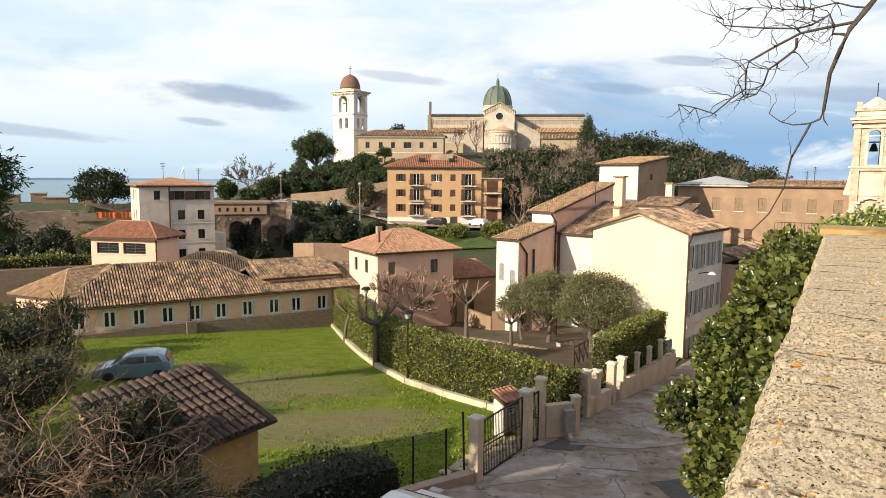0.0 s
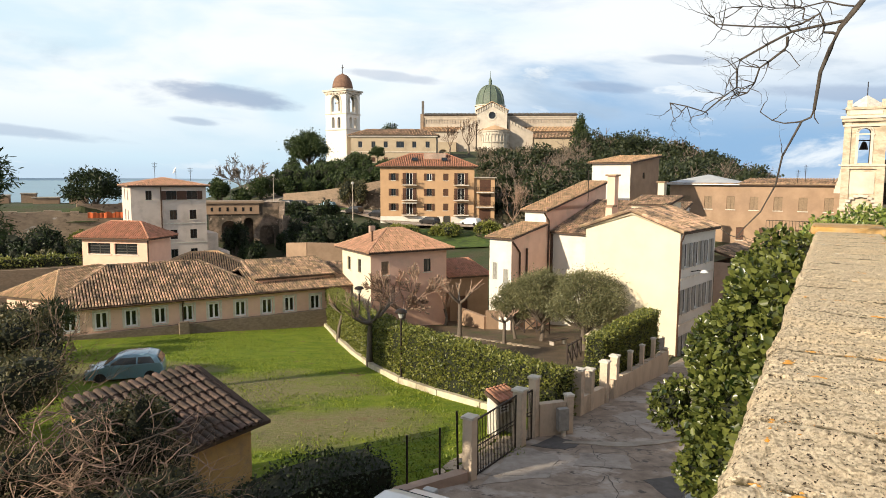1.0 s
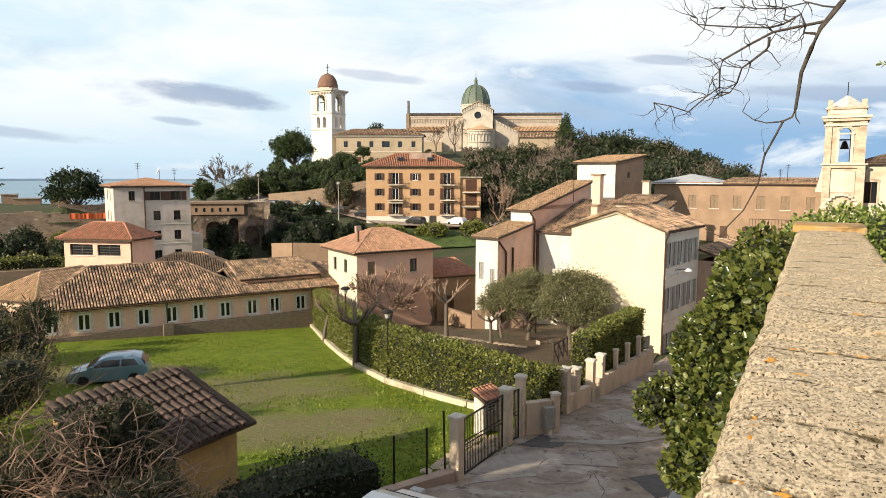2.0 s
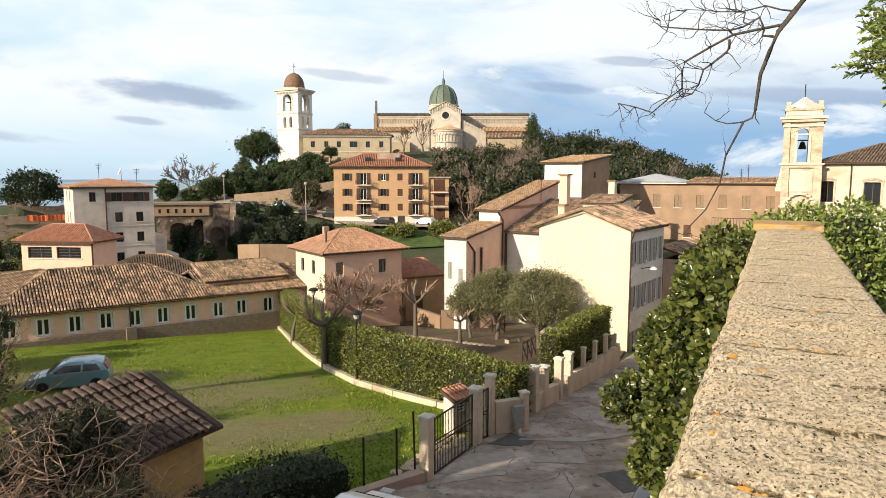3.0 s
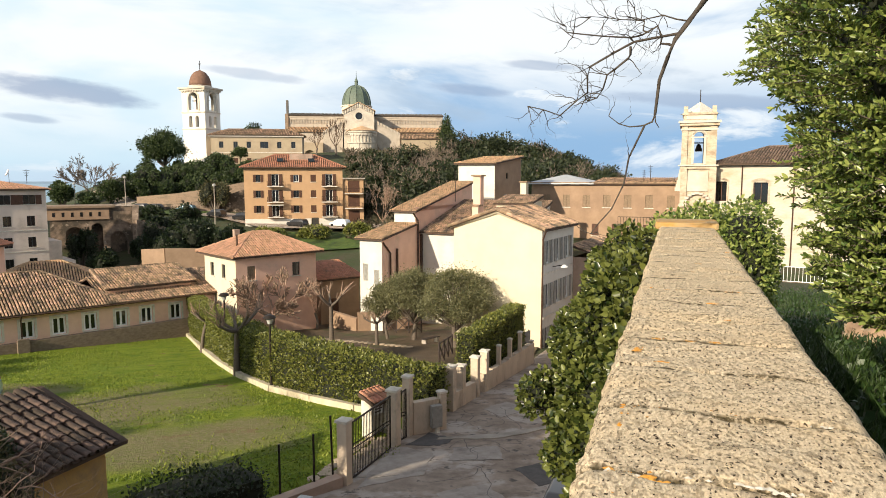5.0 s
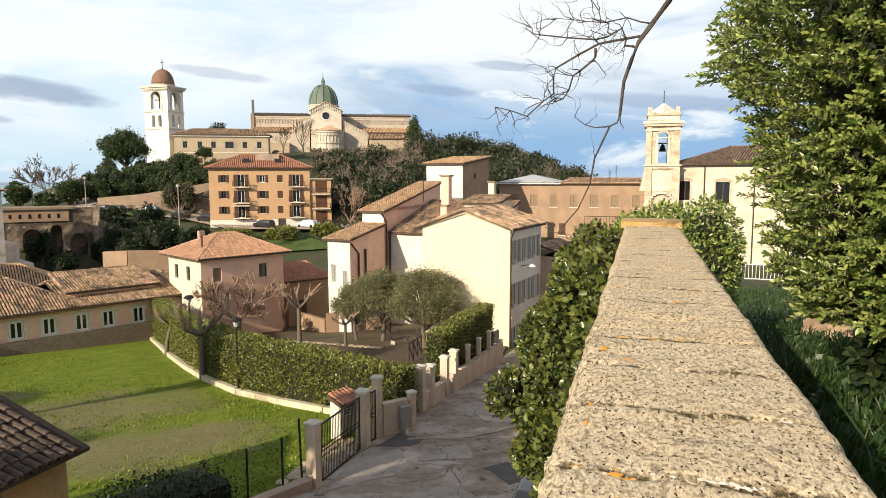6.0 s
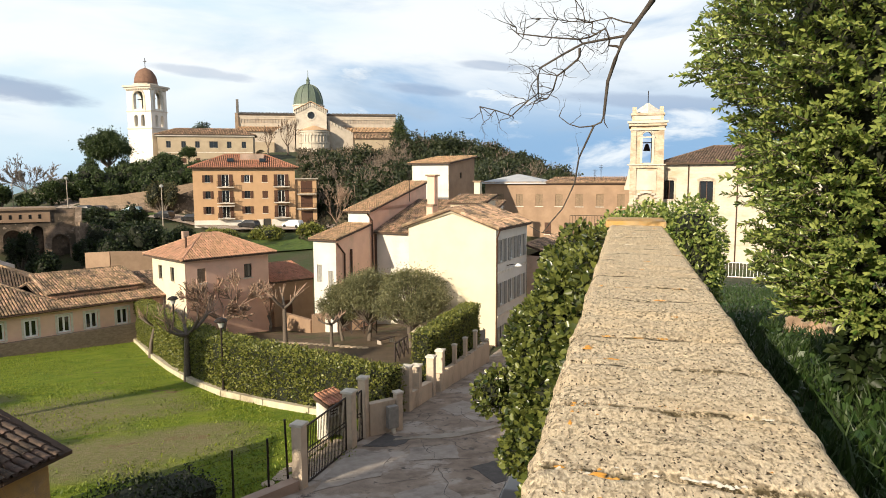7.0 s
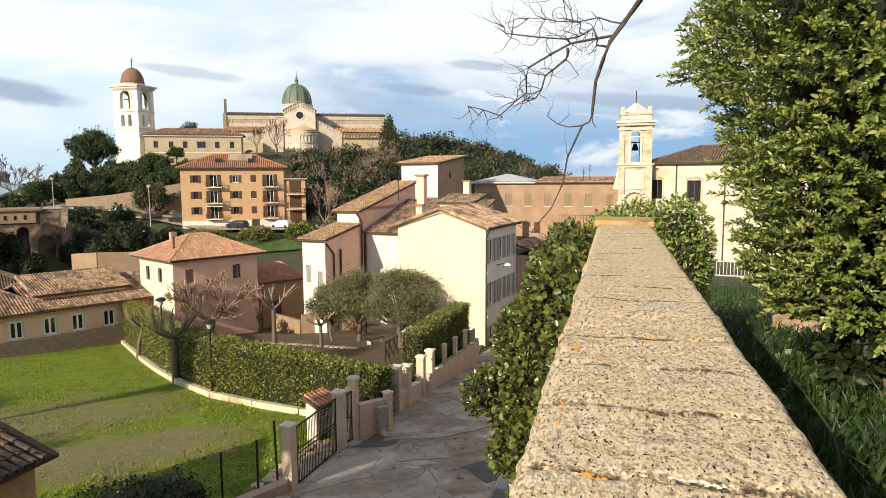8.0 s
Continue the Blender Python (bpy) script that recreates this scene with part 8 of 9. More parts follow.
car("blue_car", -15.9, 33.6, ground_z(-15.9, 33.6) + 0.03, 196, M["carblue"], "small pale blue hatchback parked on the lawn")
car("white_car", -0.55, 12.75, ground_z(-0.55, 12.75) + 0.08, 60, M["carwhite"], "white hatchback parked on the lane", 3.9, 1.7, 1.45)
car("black_car", 5.95, 13.1, ground_z(5.95, 13.1) + 0.08, 58, M["carblack"], "black hatchback parked under the wall", 3.9, 1.7, 1.45)

# ---- the hillside ----
HILL_TREES = "hillside trees"
M["scrub_far"] = material("grey_twigs", (0.20, 0.165, 0.135), (0.13, 0.105, 0.085), 0.3, bump=0.0, island=0.3)
leafy_tree("umbrella_pine", -36.4, 192.6, ground_z(-36.4, 192.6), 13.0, 14.5, "broad green umbrella pine near the bell tower", 61, M["leaf_pine"], 0.62, 15000, 0.34, 24, 0.7, aspect=0.35)
for i, (x, y, h, w) in enumerate(((-23.4, 191.5, 6.0, 9.9), (-29.1, 179, 6.8, 9.5), (-36.0, 175, 8.5, 10.5), (-13.5, 188.5, 4.6, 9.5), (-31, 190, 5.5, 8), (-42, 180, 6.5, 7), (-24, 182, 5.5, 9), (-18, 184, 5.0, 8), (-40, 187, 8, 7), (-7, 184, 4.5, 8), (-33, 183, 6.5, 8), (-27, 186, 6.5, 8.5), (-21, 188, 6.0, 8), (-38, 178, 6, 8), (-32, 172, 5, 8), (-26, 174, 5, 8), (-20, 177, 5, 8), (-14, 180, 4.5, 8), (-45, 176, 5, 6))):
    bush("hill_shrub", x, y, ground_z(x, y) - 0.5, w / 2, w / 2, h, "dark rounded evergreen shrub on the hillside", 70 + i, M["leaf_pine"], 0.55, 2600, 10, group="hill shrubs")
bare_tree("hill_bare_tree", -47.9, 168.3, ground_z(-47.9, 168.3), 12.0, 14.5, "large leafless tree on the hillside", 81, M["scrub_far"], trunk=0.2, depth=6, fork=(2, 4), rmin=0.055, upright=0.02)
for i, (x, y, h, w) in enumerate(((-51.9, 161.9, 7.5, 4.5), (-43.5, 166.4, 6.5, 6), (-55, 170, 7, 5), (-38, 168, 5.5, 6), (-47, 163, 4.5, 5))):
    leafy_tree("evergreen_tree", x, y, ground_z(x, y) - 0.4, h, w, "dark evergreen tree beside the hill road", 85 + i, M["leaf_pine"], 0.55, 2600, 0.12, 10, 0.9, group=HILL_TREES)
leafy_tree("topiary_tree", -17.1, 196.5, ground_z(-17.1, 196.5), 5.2, 5.0, "small flat-topped tree before the monastery range", 91, M["leaf_pine"], 0.5, 2200, 0.42, 8, 0.6)
leafy_tree("evergreen_tree", -15.4, 226.0, ground_z(-15.4, 226) - 1, 12.5, 8.6, "dark evergreen behind the monastery roof", 92, M["leaf_pine"], 0.7, 2600, 0.2, 10, 0.8, group=HILL_TREES)
leafy_tree("cypress", 47.8, 222.9, ground_z(47.8, 222.9) - 0.5, 15.0, 7.4, "tall dark cypress beside the cathedral", 93, M["leaf_pine"], 0.6, 9000, 0.05, 26, 1.2,
           shape=lambda rng, k: (Vector((rng.uniform(-1.3, 1.3) * (1 - k / 30), rng.uniform(-1.3, 1.3), 1.5 + k * 0.5)), 2.6 * (1 - (k / 28) ** 2)))
leafy_tree("cypress", 54.5, 224, ground_z(54.5, 224) - 0.5, 9.0, 3.0, "slim dark cypress on the wooded slope", 94, M["leaf_pine"], 0.6, 1500, 0.05, 9, 1.5,
           shape=lambda rng, k: (Vector((rng.uniform(-0.3, 0.3), rng.uniform(-0.3, 0.3), 1.0 + k * 0.9)), 1.2 * (1 - k / 12)))
bare_tree("hill_bare_tree", 10.4, 216.0, ground_z(10.4, 216), 11.5, 9.5, "leafless tree before the cathedral apse", 95, M["twigbrown"], trunk=0.25, depth=5, rmin=0.06)
bare_tree("hill_bare_tree", 4.5, 219.0, ground_z(4.5, 219), 9.5, 6.0, "leafless tree before the side chapel", 96, M["twigbrown"], trunk=0.25, depth=5, rmin=0.06)
bare_tree("round_bare_tree", 14.4, 124.1, ground_z(14.4, 124.1), 8.0, 6.6, "rounded brown leafless tree beside the ochre house", 97, M["twig"], trunk=0.12, depth=6, fork=(2, 3), rmin=0.035)
for i, (x, y, h, w, m) in enumerate(((-17.1, 110.7, 6.6, 9.0, "leaf_dark"), (-22.5, 112, 5.5, 6, "leaf_dark"), (-18.2, 148.0, 8.0, 7.5, "leaf_bramble"), (-32.3, 107.2, 6.4, 4.8, "leaf_dark"), (-24.1, 107.5, 4.8, 5.0, "leaf_dark"),
                                     (-36.4, 104.5, 3.6, 4.0, "leaf_dark"), (-11.5, 112.5, 4.0, 6.0, "leaf_dark"), (-28.0, 103, 4.0, 5.0, "leaf_dark"), (-20.5, 106.5, 4.5, 6.0, "leaf_dark"), (-6.0, 117, 2.6, 6.0, "leaf_hedge"), (2, 116, 2.6, 7.0, "leaf_hedge"), (9, 117, 2.6, 6.0, "leaf_hedge"),
                                     (-55.8, 107.5, 3.0, 7.0, "leaf_hedge"), (-62, 97, 6.8, 9.0, "leaf_dark"), (-57, 98, 6.6, 9.0, "leaf_dark"), (-52, 99, 5.6, 7.0, "leaf_bramble"), (-72, 93, 7.0, 10.0, "leaf_dark"), (-46.5, 90, 4.6, 5.0, "leaf_dark"), (-53, 90, 4.4, 7.0, "leaf_bramble"), (-60, 86, 4.6, 8.0, "leaf_dark"), (-47, 82.5, 4.0, 5.0, "leaf_hedge"), (-53, 79.5, 3.9, 5.5, "leaf_hedge"), (-49.0, 88, 4.5, 5.0, "leaf_hedge"), (-67, 95, 5.5, 8.0, "leaf_dark"), (-14.5, 109, 5.0, 6.0, "leaf_dark"), (-19.5, 118, 4.5, 6.0, "leaf_dark"), (-25, 124, 3.6, 6.0, "leaf_dark"), (-22, 133, 3.5, 6.0, "leaf_dark"), (-33, 120, 3.6, 5.0, "leaf_dark"), (-29, 138, 3.0, 6.0, "leaf_dark"), (-64, 90, 6.2, 8.0, "leaf_dark"), (-56, 93, 6.5, 7.0, "leaf_dark"), (-50, 95, 6.2, 6.0, "leaf_dark"))):
    bush("slope_bush", x, y, ground_z(x, y) - 0.5, w / 2, w / 2, h + 0.5, "dark evergreen bush among the terraces" if m == "leaf_dark" else "green bush on the terraced slope", 100 + i, M[m], 0.4, 2600, 10, group="slope bushes")
leafy_tree("holm_oak", -58.3, 114.5, ground_z(-58, 114) - 0.3, 8.2, 11.0, "broad dark holm oak on the old bastion", 120, M["leaf_dark"], 0.45, 7000, 0.2, 22, 0.7)


def build_woods():
    """Wooded slope: evergreen crowns and bare brown scrub, too many to count."""
    rng = random.Random(9)
    nrg = np.random.default_rng(9)
    t = thing("hillside_woods", 60, 200, 0, 0, "dense mixed evergreen and leafless woods on the slope", "woods", kind="stuff")
    o = np.array((60, 200, 0.0))
    P, O, paths = [], [], []
    for k in range(640):
        s = rng.uniform(0.07, 0.47)
        y = rng.uniform(128, 238)
        if k >= 420:                     # the crest of the slope
            s, y = rng.uniform(0.215, 0.52), rng.uniform(205, 232)
        x = s * y
        if 10 < x < 26 and y < 135 or (y > 200 and s < 0.2) or (y > 222 and s < 0.235):
            continue
        z = ground_z(x, y)
        ever = rng.random() < (0.42 if s < 0.22 else 0.74)
        h = rng.uniform(3.5, 8.0) * (0.75 if s < 0.12 else 1.0)
        if k >= 420:
            top = float(np.interp(s, (0.215, 0.31, 0.376, 0.44, 0.52), (16.5, 15.0, 12.0, 7.0, 2.5)))
            h = min(max(top - z - rng.uniform(0, 5), 3.0), 11.0)
        w = min(h, 8) * rng.uniform(0.7, 1.1)
        if ever:
            for c in range(4):
                a = rng.uniform(0, 6.28)
                p, q = ball_points(nrg, 70, (x + math.cos(a) * w * 0.25, y + math.sin(a) * w * 0.25, z + h * rng.uniform(0.4, 0.75)), (w * 0.33, w * 0.33, h * 0.28), 0.4)
                P.append(p)
                O.append(q)
        else:
            base = Vector((x, y, z))
            for c in range(4):
                a = rng.uniform(0, 6.28)
                grow(rng, base.copy(), Vector((math.cos(a) * 0.6, math.sin(a) * 0.6, 1)).normalized(), h * 0.42, 0.11, 3, paths, 0.5, 0.1, (2, 3), 0.72, 0.7, 3)
    leaf_mesh("evergreen_canopy", np.concatenate(P) - o, 0.85, M["leaf_wood"], t, 9, 0.55, np.concatenate(O), kind="stuff")
    v, q = [], []
    branch_tubes(v, q, paths, 3, 0.05)
    tagged(mesh_arrays("bare_scrub", np.array([tuple(p) for p in v]) - o, q, M["scrub"], t), kind="stuff")
    # low undergrowth that hides the soil
    P = []
    for k in range(16000):
        s, y = rng.uniform(0.06, 0.47), rng.uniform(112, 240)
        P.append((s * y, y, ground_z(s * y, y) + rng.uniform(0, 1.2)))
    leaf_mesh("undergrowth", np.array(P) - o, 0.9, M["leaf_under"], t, 11, 0.5, None, kind="stuff")


M["scrub"] = material("grey_brown_twigs", (0.25, 0.195, 0.15), (0.15, 0.115, 0.085), 0.3, bump=0.0, island=0.35)
M["leaf_under"] = leaf_material("undergrowth_leaf", (0.06, 0.055, 0.025), (0.13, 0.10, 0.06), 0.7)
build_woods()


# ---- terraces, ruins, roads and walls on the hill ----
def wall_run(name, pts, z_top, z_bot, thick, mat, label, uneven=0.0, seed=1, category="wall"):
    """A masonry wall along plan points; its top may be broken."""
    rng = random.Random(seed)
    t = thing(name, pts[0][0], pts[0][1], z_bot, 0, label, category)
    o = Vector((pts[0][0], pts[0][1], z_bot))
    bm = bmesh.new()
    for (a, b), (za, zb) in zip(zip(pts, pts[1:]), zip(z_top, z_top[1:])):
        a, b = Vector(a), Vector(b)
        n = max(int((b - a).length / 1.2), 1) if uneven else 1
        nn = Vector((-(b - a).y, (b - a).x)).normalized() * thick / 2
        for i in range(n):
            p, q = a.lerp(b, i / n), a.lerp(b, (i + 1) / n)
            u = rng.uniform(-uneven, uneven)
            z0, z1 = za + (zb - za) * i / n + u, za + (zb - za) * (i + 1) / n + u
            c = [(p - nn, z0), (q - nn, z1), (q + nn, z1), (p + nn, z0)]
            lo = [bm.verts.new(Vector((v.x, v.y, z_bot)) - o) for v, z in c]
            hi = [bm.verts.new(Vector((v.x, v.y, z)) - o) for v, z in c]
            bm.faces.new(hi)
            bm.faces.new(lo[::-1])
            for k in range(4):
                bm.faces.new((lo[k], lo[(k + 1) % 4], hi[(k + 1) % 4], hi[k]))
    part("masonry", bm, mat, t)
    return t


RU = House("ruined_terrace", (-38.0, 111.7), (-26.5, 115.0), 6.0, -15.0, -4.6, M["ruin"], "ruined brick terrace building with gaping arches", "ruin")
RU.walls({"front": [dict(u=2.0, v=1.5, w=2.6, h=6.0, arched=True, open=True), dict(u=5.6, v=1.5, w=1.6, h=6.5, arched=True, open=True), dict(u=8.2, v=2.0, w=2.4, h=4.6, arched=True, open=True)]}, reveal=1.2)
RU.add("parapet_band", M["tan"], lambda bm: (box(bm, -1.0, -0.2, 8.6, 8.2, -0.003, 10.4),))
RU.add("cornice", M["brickwall"], lambda bm: box(bm, -1.0, -0.5, 10.42, 9.0, 6.2, 10.75))
def ru_slots(bm):
    for i in range(6):
        box(bm, 0.4 + i * 1.25, -0.23, 9.1, 0.75 + i * 1.25, -0.203, 9.75)
RU.add("wall_slot", M["pane"], ru_slots)
RU.add("inner_wall", M["ruin"], lambda bm: box(bm, 0.2, 2.0, 0, RU.w - 0.2, 2.4, 8.5))
wall_run("ruined_wall", [(-26.4, 114.9), (-26.0, 112.5), (-22.3, 115.8)], (-4.1, -6.4, -7.6), -14.5, 0.9, M["ruin"], "broken old masonry wall", 0.35, 3)
wall_run("garden_wall", [(-22.3, 99.5), (-19.0, 98.1), (-13.4, 99.1), (-9.0, 100.5)], (-9.9, -9.7, -9.9, -10.4), -15.2, 0.4, M["tan"], "plain tan garden wall on the slope")
wall_run("bastion_wall", [(-84, 99), (-69.2, 104.0), (-62.0, 108.5), (-53.2, 113.1), (-44, 119)], (-5.9, -5.7, -5.8, -6.4, -6.9), -15.0, 1.4, M["bastion"], "old brick bastion wall", 0.18, 5)
wall_run("bastion_wall", [(-60, 112), (-46, 121)], (-4.9, -4.4), -9.5, 0.8, M["bastion"], "upper pale bastion wall behind the mound", 0.12, 6)
wall_run("lower_street_wall", [(-62, 62), (-47.4, 70.6), (-39.8, 75.1), (-35, 77)], (-10.1, -10.2, -10.2, -10.2), -15.5, 0.6, M["brickwall"], "brown street wall below the thicket")
wall_run("street_parapet", [(-60, 72), (-47.4, 79.0), (-38.0, 84.0)], (-10.3, -10.3, -10.2), -14.5, 0.4, M["brickwall"], "brown street parapet wall")
wall_run("slope_retaining_wall", [(-37.4, 157.0), (-30, 152.5), (-23.0, 149.0), (-16.0, 149.0), (-11.9, 149.5)], (-6.0, -5.6, -5.0, -3.6, -2.2), -9.5, 0.7, M["ruin"], "long stone retaining wall under the hill path", 0.0, 7)
wall_run("hill_path_wall", [(-37.0, 163.0), (-28, 160.0), (-20, 158.0), (-11.5, 157.0)], (-4.2, -3.4, -2.2, -0.6), -7.0, 0.5, M["brickwall"], "brick wall along the rising hill path", 0.0, 8)
strip("hill_road", ((-53, 196), (-46, 179), (-38, 161), (-34, 154.5), (-24, 149), (-14.5, 139.5), (-6, 127.0), (8, 125.0), (18, 123)), (5, 5, 5.5, 6, 6, 5.5, 5, 5, 5), 0.35, M["asphalt"], "grey hill road past the ochre house", "road")
M["bank"] = material("ground_cover", (0.045, 0.085, 0.014), (0.095, 0.135, 0.022), 0.9, stain=(0.03, 0.05, 0.01), stain_scale=0.4, stain_lo=0.48, stain_hi=0.6, bump=0.9, bump_scale=3.0, bump_dist=0.3)
strip("slope_lawn", ((-20, 120), (-8, 116), (4, 114), (14, 112)), (9, 11, 12, 11), 0.38, M["bank"], "green grass bank below the ochre house", "grass bank")
strip("slope_lawn", ((-36, 152), (-28, 148), (-20, 144)), (6, 7, 6), 0.38, M["bank"], "green verge beside the hill road", "grass bank")
def grass_mound(x, y, rx, ry, h):
    """A low uneven heap of earth under grass."""
    t = thing("bastion_mound", x, y, ground_z(x, y), 30, "grassy mound on the old bastion", "mound", kind="structure")
    bm = bmesh.new()
    n, m = 10, 28
    top = bm.verts.new((0, 0, h))
    rings = []
    for i in range(1, n + 1):
        u = i / n
        ring = []
        for k in range(m):
            a = 2 * math.pi * k / m
            px, py = rx * u * math.cos(a), ry * u * math.sin(a)
            ring.append(bm.verts.new((px, py, h * (1 - u * u) ** 1.3 * (1 + 0.35 * noise.noise((px * 0.5, py * 0.5, 2.0))) - 0.5 * u)))
        rings.append(ring)
    for k in range(m):
        bm.faces.new((top, rings[0][k], rings[0][(k + 1) % m]))
        for i in range(n - 1):
            bm.faces.new((rings[i][k], rings[i + 1][k], rings[i + 1][(k + 1) % m], rings[i][(k + 1) % m]))
    part("turf", bm, M["soil"], t)


grass_mound(-59.0, 112.6, 6.5, 3.2, 1.9)
for i, (x, y, turn, m, lab) in enumerate(((-34.0, 151.5, 150, "carblack", "dark car parked on the hill road"), (-31.0, 150.3, 150, "carblack", "dark estate car parked on the hill road"), (-24.0, 147.0, 160, "carblue", "pale blue car parked by the retaining wall"),
                                          (-17.0, 139.0, 140, "carblack", "black car parked by the grass bank"), (-11.8, 134.5, 135, "carblack", "dark hatchback outside the ochre house"), (-1.2, 126.2, 140, "carblack", "black hatchback outside the ochre house"), (6.6, 125.8, 138, "carwhite", "white car outside the ochre house"))):
    car("parked_car", x, y, ground_z(x, y) + 0.36, turn, M[m], lab, 4.1, 1.7, 1.45, False, "cars on the hill road")
def post_lamp(x, y, h, label):
    t = thing("street_lamp", x, y, ground_z(x, y), 0, label, "street lamp", "street lamps")
    bm = bmesh.new()
    tube(bm, ((0, 0, -0.3), (0, 0, h)), (0.10, 0.07), 7)
    part("pole", bm, M["concrete"], t)
    bm = bmesh.new()
    revolve(bm, ((0.1, h), (0.32, h + 0.15), (0.32, h + 0.4), (0.1, h + 0.55)), 10)
    part("lamp_head", bm, M["lampglass"], t)


for x, y, h in ((-36.8, 152.0, 7.0), (-16.3, 131.0, 7.0), (-50.0, 163.0, 5.5)):
    post_lamp(x, y, h, "pale street lamp on the hill road")
net = thing("orange_netting", -53.5, 111.6, -7.0, 28, "sagging orange site netting on the bastion", "netting")
verts = [(-4 + 8 * i / 40, 0.25 * noise.noise((i * 0.4, 3, 0)), j * 0.3 * (1 + 0.35 * noise.noise((i * 0.3, 0, 5)))) for i in range(41) for j in range(4)]
verts += [(x, y + 0.04, z) for x, y, z in verts]
faces = [(i * 4 + j, (i + 1) * 4 + j, (i + 1) * 4 + j + 1, i * 4 + j + 1) for i in range(40) for j in range(3)]
faces += [tuple(k + 164 for k in f[::-1]) for f in faces]
pydata("net", verts, faces, M["orange"], net)
wall_run("railing_wall", [(33.5, 68.5), (43.0, 62.5)], (-6.2, -6.0), -12.0, 0.4, M["tan"], "low tan wall below the convent")
def build_iron_fence(name, a, b, z, h, step, mat, label):
    a, b = Vector(a), Vector(b)
    t = thing(name, a.x, a.y, z, math.degrees(math.atan2(b.y - a.y, b.x - a.x)), label, "railing")
    L = (b - a).length
    for zz in (0.08, h):
        bm = bmesh.new()
        box(bm, 0, -0.025, zz - 0.03, L, 0.025, zz + 0.03)
        part("rail", bm, mat, t)
    for i in range(int(L / step) + 1):
        bm = bmesh.new()
        box(bm, i * step - 0.018, -0.018, -0.1, i * step + 0.018, 0.018, h)
        part("bar", bm, mat, t)


build_iron_fence("convent_railing", (33.8, 67.8), (42.4, 62.3), -6.15, 1.9, 0.3, M["iron"], "dark iron railing below the convent")

# ---- the street before the church ----
build_iron_fence("church_railing", (42.0, 56.3), (56.0, 43.6), -9.75, 1.45, 0.32, M["white_paint"], "pale metal railing in front of the church")
wall_run("street_kerb_wall", [(40.5, 57.0), (57, 42.2)], (-9.72, -9.6), -11.5, 0.5, M["brickwall"], "low brown wall under the church railing")
bm = bmesh.new()
c = [Vector((39.5, 56.2)), Vector((57.5, 40.2)), Vector((56.2, 38.8)), Vector((38.2, 54.8))]
lo = [bm.verts.new((p.x, p.y, -11.4)) for p in c]
hi = [bm.verts.new((p.x, p.y, -10.15 + (-0.1 if k > 1 else 0))) for k, p in enumerate(c)]
bm.faces.new(hi)
for k in range(4):
    bm.faces.new((lo[k], lo[(k + 1) % 4], hi[(k + 1) % 4], hi[k]))
tagged(part("pavement", bm, M["concrete"]), "pale street pavement in front of the church", "pavement", kind="structure")

